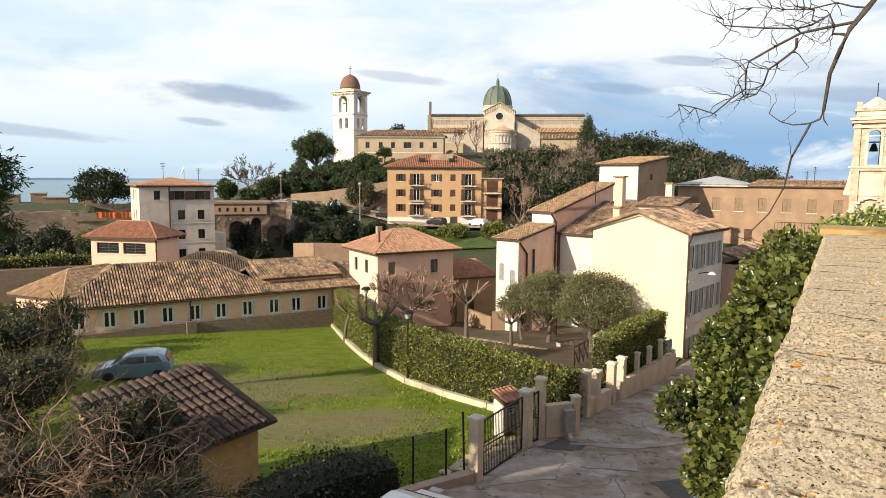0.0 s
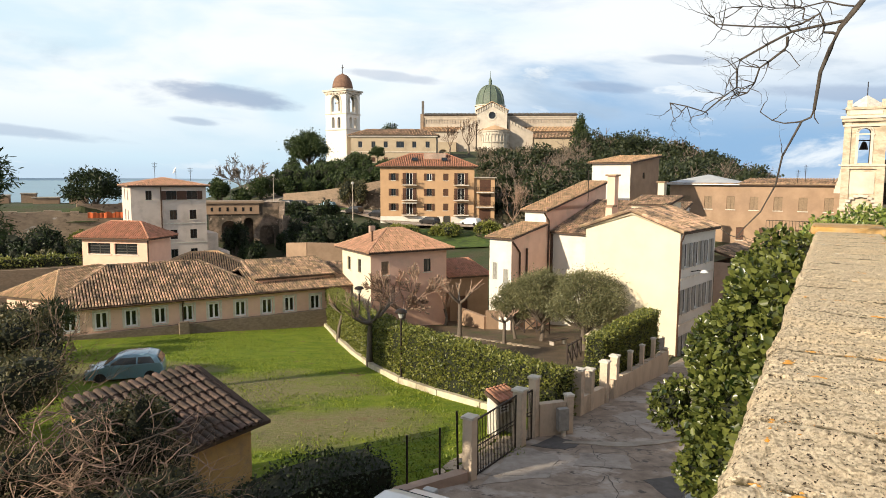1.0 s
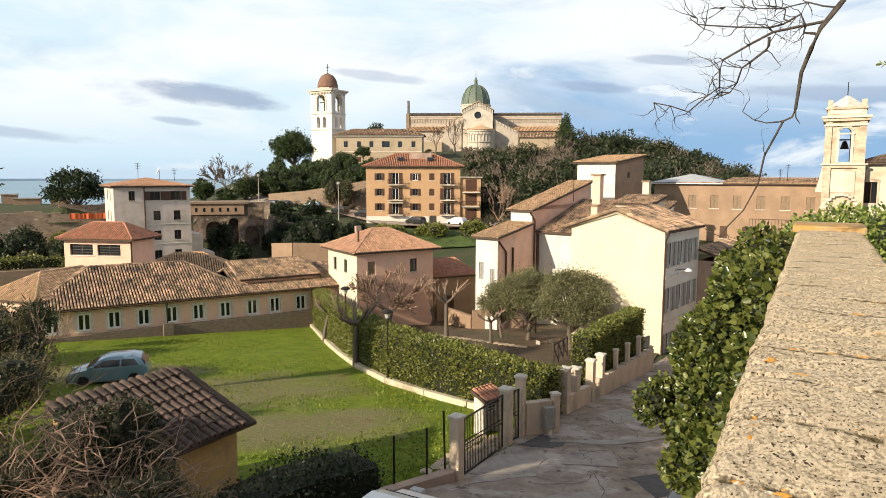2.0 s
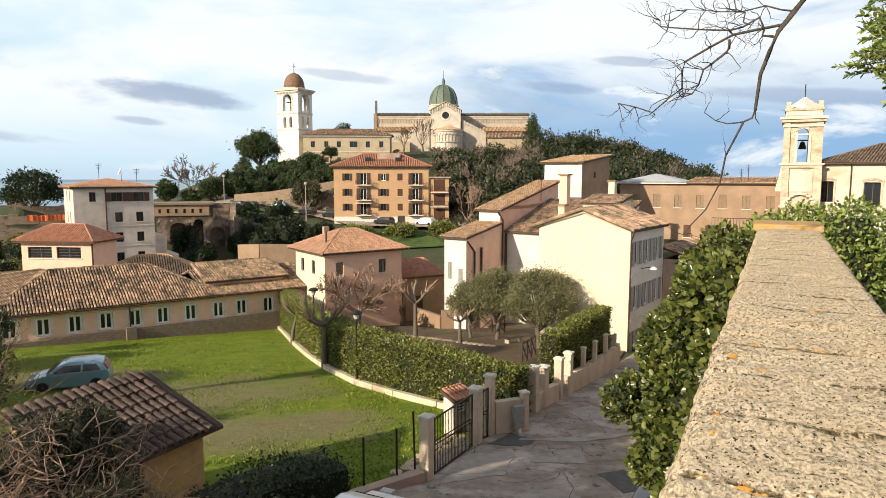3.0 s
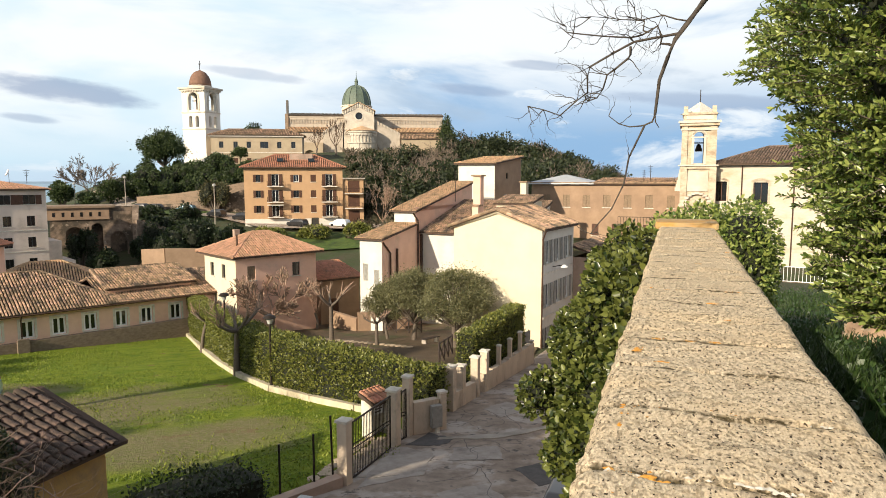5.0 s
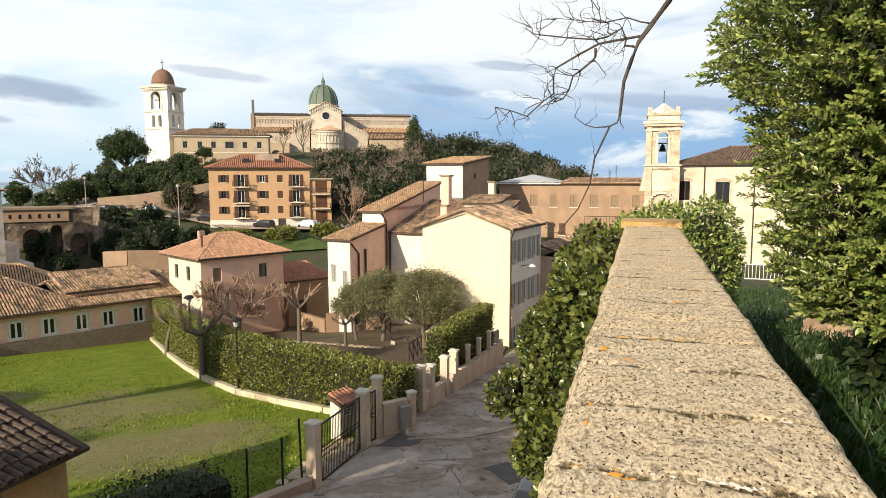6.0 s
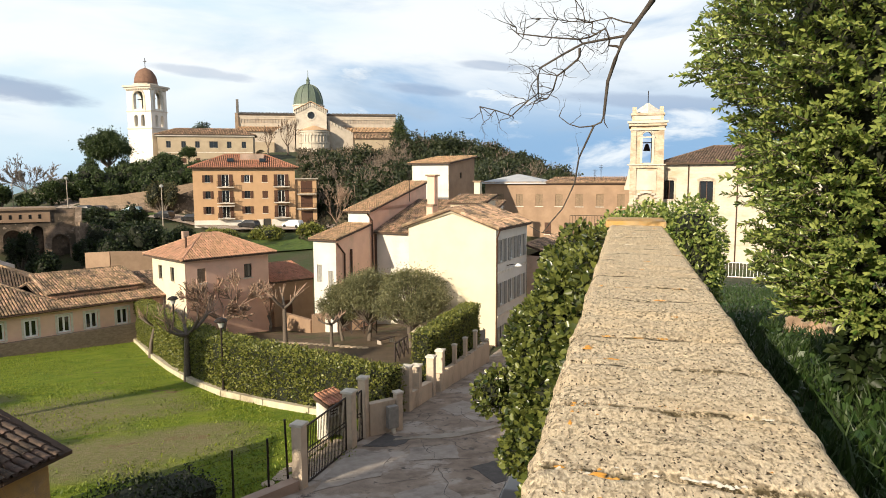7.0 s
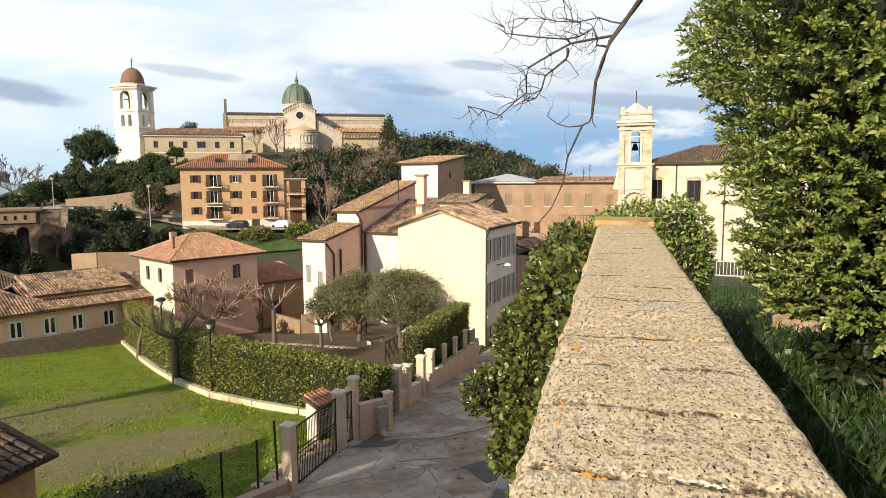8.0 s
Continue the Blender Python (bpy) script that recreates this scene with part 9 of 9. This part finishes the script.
# ---- the garden: shrubs, big laurel, grass ----
def build_laurel():
    """The big glossy-leaved evergreen: a core painted dark as inner shade, and outward sprays, each a stem set with
    leaves.
    """
    rng = random.Random(61)
    nrg = np.random.default_rng(61)
    g = garden_point(5.7, 2.5)
    t = thing("laurel_tree", g.x, g.y, g.z, 0, "big glossy evergreen laurel with dense leafy sprays", "tree")
    hs = (-1.35, -0.9, -0.35, 0.05, 0.45, 0.75, 1.1, 1.5, 1.9, 2.6, 3.4, 4.1)
    rs = (0.75, 1.05, 1.15, 1.35, 1.3, 1.6, 1.85, 1.7, 1.25, 1.05, 0.8, 0.3)
    def reach(z, a):
        return float(np.interp(z, hs, rs)) * (0.93 + 0.26 * noise.noise((math.cos(a) * 1.6, math.sin(a) * 1.6, z * 1.5)))
    v, q = [], []
    paths = [([Vector((0, 0, -0.2)), Vector((0.1, 0, 0.8)), Vector((0.0, 0.1, 2.4)), Vector((0.1, 0, 4.6))], [0.2, 0.17, 0.13, 0.05])]
    bm = bmesh.new()
    bmesh.ops.create_icosphere(bm, subdivisions=4, radius=1.0)
    for w in bm.verts:
        z = 1.3 + 2.25 * w.co.z
        a = math.atan2(w.co.y, w.co.x)
        k = reach(z, a) * 0.57 * math.sqrt(max(1 - w.co.z ** 2, 0.0)) ** 0.4 + 0.09 * noise.noise(w.co * 7)
        w.co = Vector((math.cos(a) * k, math.sin(a) * k, z - g.z))
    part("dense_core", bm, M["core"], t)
    P, D, U = [], [], []
    def spray(p, d, length, n):
        d = d.normalized()
        side = d.cross(Vector((rng.uniform(-0.3, 0.3), rng.uniform(-0.3, 0.3), 1))).normalized()
        up = side.cross(d)
        paths.append(([p, p + d * length * 0.5 + Vector((0, 0, -0.01)), p + d * length], [0.006, 0.004, 0.002]))
        for i in range(n):
            k = (i + 0.6) / n
            a = i * 2.4 + rng.uniform(-0.5, 0.5)
            out = side * math.cos(a) + up * math.sin(a) * 0.8
            P.append(tuple(p + d * length * k))
            ld = (d * (0.45 + 0.9 * k) + out * 1.1 + Vector((0, 0, rng.uniform(-0.1, 0.25)))).normalized()
            D.append(tuple(ld))
            U.append(tuple((d + Vector((0, 0, 0.4))).normalized()))
    for k in range(6200):
        z = rng.uniform(-1.3, 3.6)
        a = rng.uniform(0, 2 * math.pi)
        depth = rng.choice((0.5, 0.62, 0.72, 0.8, 0.86, 0.9, 0.93))
        r = reach(z, a) * depth * rng.uniform(0.96, 1.03)
        p = Vector((math.cos(a) * r, math.sin(a) * r, z - g.z))
        d = Vector((math.cos(a), math.sin(a), rng.uniform(-0.35, 0.75))) + Vector((rng.uniform(-0.5, 0.5), rng.uniform(-0.5, 0.5), 0))
        spray(p, d, rng.uniform(0.16, 0.34), rng.randint(15, 24))
    # longer shoots that break the outline
    for k in range(130):
        z, a = rng.choice((rng.uniform(0.9, 1.8), rng.uniform(-0.7, 0.2), rng.uniform(-1.2, 3.4))), rng.uniform(0, 2 * math.pi)
        r = reach(z, a) * 0.92
        spray(Vector((math.cos(a) * r, math.sin(a) * r, z - g.z)), Vector((math.cos(a), math.sin(a), rng.uniform(-0.1, 0.5))), rng.uniform(0.24, 0.40), 26)
    branch_tubes(v, q, paths, 4)
    mesh_arrays("trunk", v, q, M["bark"], t)
    P, D, U = np.array(P), np.array(D), np.array(U)
    n = len(P)
    s = np.cross(D, U + nrg.normal(scale=0.35, size=(n, 3)))
    s /= np.linalg.norm(s, axis=1)[:, None] + 1e-9
    u = np.cross(s, D)
    L = (0.062 * nrg.uniform(0.65, 1.25, n))[:, None]
    w = L * 0.42
    leaf = np.empty((n, 6, 3))
    for i, (l, c, h) in enumerate(((0, 0, 0), (0.3, 0.5, 0.14), (0.72, 0.42, 0.10), (1.0, 0, -0.14), (0.72, -0.42, 0.10), (0.3, -0.5, 0.14))):
        leaf[:, i] = P + D * L * l + s * w * c + u * w * h
    k = np.arange(n)[:, None] * 6
    quads = np.concatenate([k + np.array([[0, 1, 2, 3]]), k + np.array([[0, 3, 4, 5]])])
    tagged(mesh_arrays("foliage", leaf.reshape(-1, 3), quads, M["leaf_laurel"], t), kind="stuff")
    return t


build_laurel()
def bush_at(name, s, q, rx, ry, h, label, seed, leaf, size, count, clumps=14):
    g = garden_point(s, q)
    return bush(name, g.x, g.y, g.z - 0.1, rx, ry, h, label, seed, leaf, size, count, clumps)


bush_at("laurel_bush", 10.2, 0.75, 1.3, 1.2, 2.45, "rounded glossy evergreen bush at the parapet's end", 201, M["leaf_laurel"], 0.066, 30000, 20)
bush_at("laurel_bush", 10.0, -0.5, 0.9, 0.7, 1.5, "evergreen bush spilling over the wall's end", 202, M["leaf_laurel"], 0.066, 22000, 16)
# the next two bushes paint the tree's shade with dark leaf colour
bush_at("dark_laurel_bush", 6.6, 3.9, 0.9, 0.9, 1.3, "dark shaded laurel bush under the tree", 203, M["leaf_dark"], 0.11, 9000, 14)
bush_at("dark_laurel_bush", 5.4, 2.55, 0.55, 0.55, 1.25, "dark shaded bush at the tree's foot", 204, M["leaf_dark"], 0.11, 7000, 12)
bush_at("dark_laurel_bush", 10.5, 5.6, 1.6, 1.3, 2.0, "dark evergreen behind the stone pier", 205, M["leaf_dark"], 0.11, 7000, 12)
bare_tree("bare_shrub", *garden_point(40, 12), 7.5, 8.0, "bare twiggy shrub before the church", 206, M["twig"], trunk=0.1, depth=5)


def build_stone_pier():
    t = thing("stone_pier", 9.25, 9.15, -2.85, 30, "squat tapered rubble stone pier", "stone pier")
    rng = random.Random(4)
    bm = bmesh.new()
    v = [bm.verts.new(p) for p in ((-0.44, -0.4, 0), (0.44, -0.4, 0), (0.44, 0.4, 0), (-0.44, 0.4, 0), (-0.27, -0.25, 1.0), (0.27, -0.25, 1.0), (0.27, 0.25, 1.0), (-0.27, 0.25, 1.0))]
    for f in ((3, 2, 1, 0), (4, 5, 6, 7), (0, 1, 5, 4), (1, 2, 6, 5), (2, 3, 7, 6), (3, 0, 4, 7)):
        bm.faces.new([v[i] for i in f])
    part("mortar_core", bm, M["tan"], t)
    for row in range(7):
        z0, z1 = 0.02 + row * 0.145, 0.02 + (row + 1) * 0.145 - 0.02
        k = 1 - (z0 + z1) / 2 * 0.38
        for face in range(4):
            x = -0.44 * k
            while x < 0.42 * k:
                w = min(rng.uniform(0.14, 0.28), 0.45 * k - x)
                if w < 0.05:
                    break
                bm = bmesh.new()
                box(bm, x, -0.43 * k + rng.uniform(-0.012, 0.01), z0 + rng.uniform(0, 0.012), x + w - 0.02, -0.30 * k, z1, Matrix.Rotation(face * math.pi / 2, 4, "Z"))
                part("stone", bm, M["stone"], t)
                x += w
    return t


build_stone_pier()


def build_garden_growth():
    rng = np.random.default_rng(17)
    n = 60000
    s = rng.uniform(-2, 34, n) ** 1.0
    s = np.where(rng.random(n) < 0.6, rng.uniform(0, 12, n), s)
    q = rng.uniform(0.55, 14, n)
    base = np.array([tuple(garden_point(a, b)) for a, b in zip(s, q)])
    h = rng.uniform(0.08, 0.30, n) * (1 + 0.5 * np.sin(s * 1.7) * np.cos(q * 2.3))
    lean = rng.normal(scale=0.4, size=(n, 2)) * h[:, None]
    wd = rng.uniform(0.006, 0.014, n)
    a = rng.uniform(0, np.pi, n)
    side = np.stack([np.cos(a) * wd, np.sin(a) * wd, np.zeros(n)], 1)
    tip = base + np.concatenate([lean, h[:, None]], 1)
    mid = base + np.concatenate([lean * 0.35, h[:, None] * 0.6], 1)
    v = np.stack([base - side, base + side, mid + side * 0.8, mid - side * 0.8, tip], 1).reshape(-1, 3)
    k = np.arange(n) * 5
    quads = np.stack([k, k + 1, k + 2, k + 3], 1)
    tri = np.stack([k + 3, k + 2, k + 4], 1)
    me = bpy.data.meshes.new("grass")
    me.from_pydata(v.tolist(), [], quads.tolist() + tri.tolist())
    ob = part_mesh("grass", me, M["grass"])
    tagged(ob, "long green grass in the shaded garden", "grass", kind="stuff")
    # broad ground leaves
    n = 22000
    s = np.where(rng.random(n) < 0.7, rng.uniform(3, 22, n), rng.uniform(0, 45, n))
    q = rng.uniform(0.6, 14, n)
    keep = np.array([noise.noise((a * 0.4, b * 0.4, 3.0)) > -0.12 for a, b in zip(s, q)])
    p = np.array([tuple(garden_point(a, b)) for a, b in zip(s[keep], q[keep])])
    p[:, 2] += rng.uniform(0.02, 0.16, len(p))
    tagged(leaf_mesh("ground_ivy", p, 0.085, M["leaf_ivyshade"], None, 18, 0.75, np.tile((0, 0, 0.9), (len(p), 1))), "dark ground ivy over the garden", "ground cover", kind="stuff")


# ground ivy greens, darkened to put the garden's shade into the colour
M["leaf_ivyshade"] = leaf_material("shaded_ground_ivy_leaf", (0.02, 0.05, 0.012), (0.06, 0.11, 0.03), 0.45)
build_garden_growth()


# ---- ivy over the outer face of the parapet ----
def build_ivy():
    nrg = np.random.default_rng(23)
    rng = random.Random(23)
    t = wall_frame("ivy", "glossy green ivy hanging over the outer wall face", "ivy", kind="")
    cl = []
    # s along the wall, y outwards, z; the mass bulges out furthest about six metres on
    while len(cl) < 230:
        s, z, r = rng.uniform(2.9, 9.4), rng.uniform(-3.1, -0.75), rng.uniform(0.15, 0.30)
        out = 0.74 + (-0.9 - z) * 0.48 if z > -2.6 else 1.5 - (-2.6 - z) * 1.5
        out *= min(1.0, max(s - 2.6, 0.05) / 3.2) * (1.0 if s < 6.8 else max(1 - (s - 6.8) * 0.15, 0.2))
        y = rng.uniform(0.0, 1.0) ** 0.7 * (out - r)
        if y < 0.02 or (s > 7.6 and z > -1.0):
            continue
        cl.append((Vector((s, y, z)), r))
    for k in range(30):
        s = rng.uniform(1.6, 3.4)
        cl.append((Vector((s, rng.uniform(0.03, 0.10), rng.uniform(-2.4, -1.0))), rng.uniform(0.07, 0.13)))
    bm = bmesh.new()
    for c, r in cl:
        # solid lumps painted near-black as the shade behind the ivy leaves
        if r > 0.2:
            g = bmesh.ops.create_icosphere(bm, subdivisions=1, radius=r * 0.62)
            bmesh.ops.translate(bm, vec=c, verts=g["verts"])
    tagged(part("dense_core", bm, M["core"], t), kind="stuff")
    P, O = [], []
    for c, r in cl:
        p, o = ball_points(nrg, int(7500 * r * r) + 50, c, (r, r, r), 0.5)
        o = o + np.array((0, 0.5, 0.2))
        P.append(p)
        O.append(o)
    P, O = np.concatenate(P), np.concatenate(O)
    keep = ~((P[:, 1] < 0.03) & (P[:, 0] < 6.9))
    leaf_mesh("foliage", P[keep], 0.055, M["leaf_ivy"], t, 23, 0.8, O[keep], rounded=True)
    # hanging strands
    v, q = [], []
    paths = []
    for k in range(20):
        s = rng.uniform(1.7, 5)
        p = Vector((s, 0.06, rng.uniform(-1.4, -0.7)))
        pts = [p + Vector((rng.uniform(-0.1, 0.1) * i, 0.03 * i, -0.28 * i)) for i in range(5)]
        paths.append((pts, [0.008] * 5))
    branch_tubes(v, q, paths, 4)
    mesh_arrays("stemwork", v, q, M["bark"], t)


build_ivy()


# ---- the bare tree whose branches reach in from above ----
def build_overhang():
    rng = random.Random(77)
    base = garden_point(1.2, 5.6)
    t = thing("bare_overhanging_tree", base.x, base.y, base.z, 0, "leafless tree with long dark overhanging branches", "tree")
    o = Vector(base)
    def rel(*p):
        return Vector(p) - o
    limb = [rel(base.x, base.y, base.z - 0.2), rel(base.x - 0.1, base.y + 0.1, 0.4), rel(4.9, 2.9, 2.2), rel(4.0, 3.5, 2.7), rel(3.2, 3.95, 2.1), rel(2.72, 4.19, 1.36)]
    v, q = [], []
    branch_tubes(v, q, [(limb, [0.13, 0.11, 0.07, 0.045, 0.028, 0.022])], 8)
    mesh_arrays("trunk", v, q, M["darkbranch"], t)
    paths = []
    main = [(2.72, 4.19, 1.36), (2.7, 4.21, 1.22), (2.6, 4.27, 1.06), (2.53, 4.31, 0.95), (2.49, 4.33, 0.83), (2.45, 4.36, 0.68), (2.43, 4.37, 0.44)]
    paths.append(([rel(*p) for p in main], [0.022, 0.0205, 0.018, 0.016, 0.014, 0.012, 0.010]))
    left = [(2.43, 4.37, 0.44), (2.37, 4.4, 0.37), (2.28, 4.45, 0.36), (2.15, 4.52, 0.44)]
    down = [(2.37, 4.4, 0.37), (2.28, 4.45, 0.14), (2.18, 4.5, -0.23), (2.05, 4.56, -0.41), (1.96, 4.6, -0.36)]
    spur = [(2.43, 4.37, 0.44), (2.46, 4.36, 0.35)]
    kink = [(2.52, 4.32, 0.91), (2.45, 4.36, 0.93), (2.43, 4.37, 1.05), (2.27, 4.45, 0.98), (1.91, 4.62, 1.03), (1.86, 4.64, 1.08)]
    sweep = [(2.55, 4.3, 0.99), (2.29, 4.44, 0.95), (2.02, 4.57, 0.79), (2.01, 4.58, 0.61), (1.83, 4.65, 0.45), (1.61, 4.73, 0.52)]
    inner = [(2.27, 4.45, 0.92), (2.26, 4.46, 0.84), (2.13, 4.52, 0.73), (2.07, 4.55, 0.57), (2.0, 4.58, 0.56)]
    rise = [(2.38, 4.4, 1.01), (2.35, 4.41, 1.09), (2.29, 4.45, 1.18), (2.14, 4.52, 1.32)]
    level = [(2.6, 4.27, 1.07), (2.46, 4.35, 1.12), (2.2, 4.49, 1.11), (2.02, 4.57, 1.14)]
    arms = [left, down, spur, kink, sweep, inner, rise, level]
    twigs = []
    for k, a in enumerate(arms):
        pts = [rel(*p) for p in a]
        fine = []
        for i in range(len(pts) - 1):
            fine += [pts[i], pts[i].lerp(pts[i + 1], 0.5) + Vector((rng.uniform(-1, 1), rng.uniform(-1, 1), rng.uniform(-1, 1))) * 0.024]
        fine.append(pts[-1])
        r0 = 0.0075 if k in (0, 1) else 0.0095 if k in (3, 4, 5) else 0.006
        n = len(fine)
        paths.append((fine, [r0 * (1 - 0.65 * i / (n - 1)) for i in range(n)]))
        for j in range(2, n):
            if k == 2:
                continue
            for rep in range(3 if k > 2 else 1):
                if rng.random() < (0.8 if k > 2 else 0.35):
                    d = Vector((rng.uniform(-1, 0.4), rng.uniform(-0.5, 0.5), rng.uniform(-0.7, 0.7))).normalized()
                    grow(rng, fine[j].copy(), d, rng.uniform(0.08, 0.19), 0.0036, 2, twigs, 0.9, 0.0, (1, 2), 0.7, 0.9, 4)
    v, q = [], []
    branch_tubes(v, q, paths, 6)
    mesh_arrays("branchwork", v, q, M["darkbranch"], t)
    v, q = [], []
    branch_tubes(v, q, twigs, 4)
    tagged(mesh_arrays("twig_spray", v, q, M["darkbranch"], t), kind="stuff")


build_overhang()


# ---- unseen trees added behind the viewpoint to shade the garden ----
for i, (s_, q_, h_, w_) in enumerate(((-7.5, 2.6, 6.2, 4.0), (-7.0, 6.2, 6.4, 4.2), (-9.0, 9.8, 7.0, 5.0))):
    g = garden_point(s_, q_)
    leafy_tree("shade_oak", g.x, g.y, g.z, h_, w_, "dark evergreen oak standing in the garden", 300 + i, M["leaf_dark"], 0.22, 9000, 0.15, 18, 0.95, group="garden oaks")


# ---- lichen on the coping ----
def build_lichen():
    rng = random.Random(31)
    for mat, name, label, spots in ((M["lichen"], "orange_lichen", "patches of orange lichen", ((0.42, 0.09, 0.05), (0.45, 0.05, 0.03), (0.5, 0.28, 0.04), (0.87, 0.09, 0.035), (1.0, 0.05, 0.06), (0.04, 0.15, 0.04), (0.11, 0.05, 0.045), (0.12, 0.12, 0.03), (0.2, 0.37, 0.025), (0.35, 0.03, 0.02))),
                                   (M["lichenpale"], "pale_lichen", "patches of pale lichen", ((0.5, 0.39, 0.035), (0.15, 0.2, 0.025), (0.12, 0.07, 0.03), (0.14, 0.30, 0.03), (0.13, 0.33, 0.02), (0.47, 0.46, 0.015)))):
        verts, faces = [], []
        all_spots = [(a, b, c) for a, b, c in spots]
        for k in range(36 if name == "orange_lichen" else 14):
            j = rng.randint(0, 18)
            all_spots.append((0.13 + j * 0.335 + rng.gauss(0, 0.03), rng.uniform(0.03, 0.5), rng.uniform(0.006, 0.02)))
        for sx, q, r in all_spots:
            for blob in range(11):
                cx, cy, rr = sx + rng.gauss(0, r * 0.35), min(-q + rng.gauss(0, r * 0.8), -0.06), r * rng.uniform(0.12, 0.36)
                n = 9
                s0 = len(verts)
                verts.append((cx, cy, -0.4995))
                for i in range(n):
                    a = 2 * math.pi * i / n
                    k = rr * rng.uniform(0.6, 1.1)
                    verts.append((cx + math.cos(a) * k * 0.6, min(cy + math.sin(a) * k * 1.1, -0.02), -0.5025))
                faces += [(s0, s0 + 1 + i, s0 + 1 + (i + 1) % n) for i in range(n)]
        ob = pydata(name, verts, faces, mat, parapet, label)
        tagged(ob, kind="stuff")


build_lichen()


# ---- lawn grass ----
def build_lawn_grass():
    rng = np.random.default_rng(41)
    n = 90000
    y = 17 + 42 * rng.random(n) ** 1.5
    x = rng.uniform(-26, 3, n)
    edge = np.interp(y, [p[1] for p in HLINE[::-1]], [p[0] for p in HLINE[::-1]])
    keep = (x < edge - 0.4) & (x > -0.62 * y) & ((y > 18.5) | (x < 0.2)) & ~((x > -9) & (x < -3.9) & (y < 20))
    x, y = x[keep], y[keep]
    patch = np.array([noise.noise((a * 0.16, b * 0.16, 7.0)) + 0.5 * noise.noise((a * 0.6, b * 0.6, 2.0)) for a, b in zip(x, y)])
    k = patch > -0.22
    for cx, cy, rx, ry in ((-9.0, 31.0, 5.0, 4.5), (-4.5, 24.2, 4.2, 2.6), (-17.0, 36.0, 5.0, 3.0)):
        k &= ((x - cx) / rx) ** 2 + ((y - cy) / ry) ** 2 + patch * 2.0 + rng.normal(scale=0.6, size=len(x)) > 0.9
    x, y = x[k], y[k]
    p = np.stack([x, y, np.array([ground_z(a, b) for a, b in zip(x, y)]) + 0.02], 1)
    ob = leaf_mesh("lawn_tufts", p, 0.12, M["grass_lawn"], None, 41, 0.35, np.tile((0.0, 0.0, 1.1), (len(p), 1)))
    tagged(ob, "short tufts of green winter grass", "grass", kind="stuff")


M["grass_lawn"] = leaf_material("lawn_blade", (0.08, 0.125, 0.01), (0.26, 0.3, 0.03), 0.6, 0.3)
build_lawn_grass()


# ---- unseen trees added behind and beside the viewpoint to dapple the lane ----
for i, (x_, y_, h_, w_, k_) in enumerate(((-15.5, 2.6, 10.3, 5.6, 0.72), (-15.3, 7.2, 10.9, 5.2, 0.74), (-19.0, -2.5, 11.5, 8.0, 0.3))):
    leafy_tree("lane_shade_oak", x_, y_, ground_z(x_, y_), h_, w_, "tall evergreen oak beside the lane", 320 + i, M["leaf_dark"], 0.30, 9500, k_, 26, 0.9, group="lane oaks")
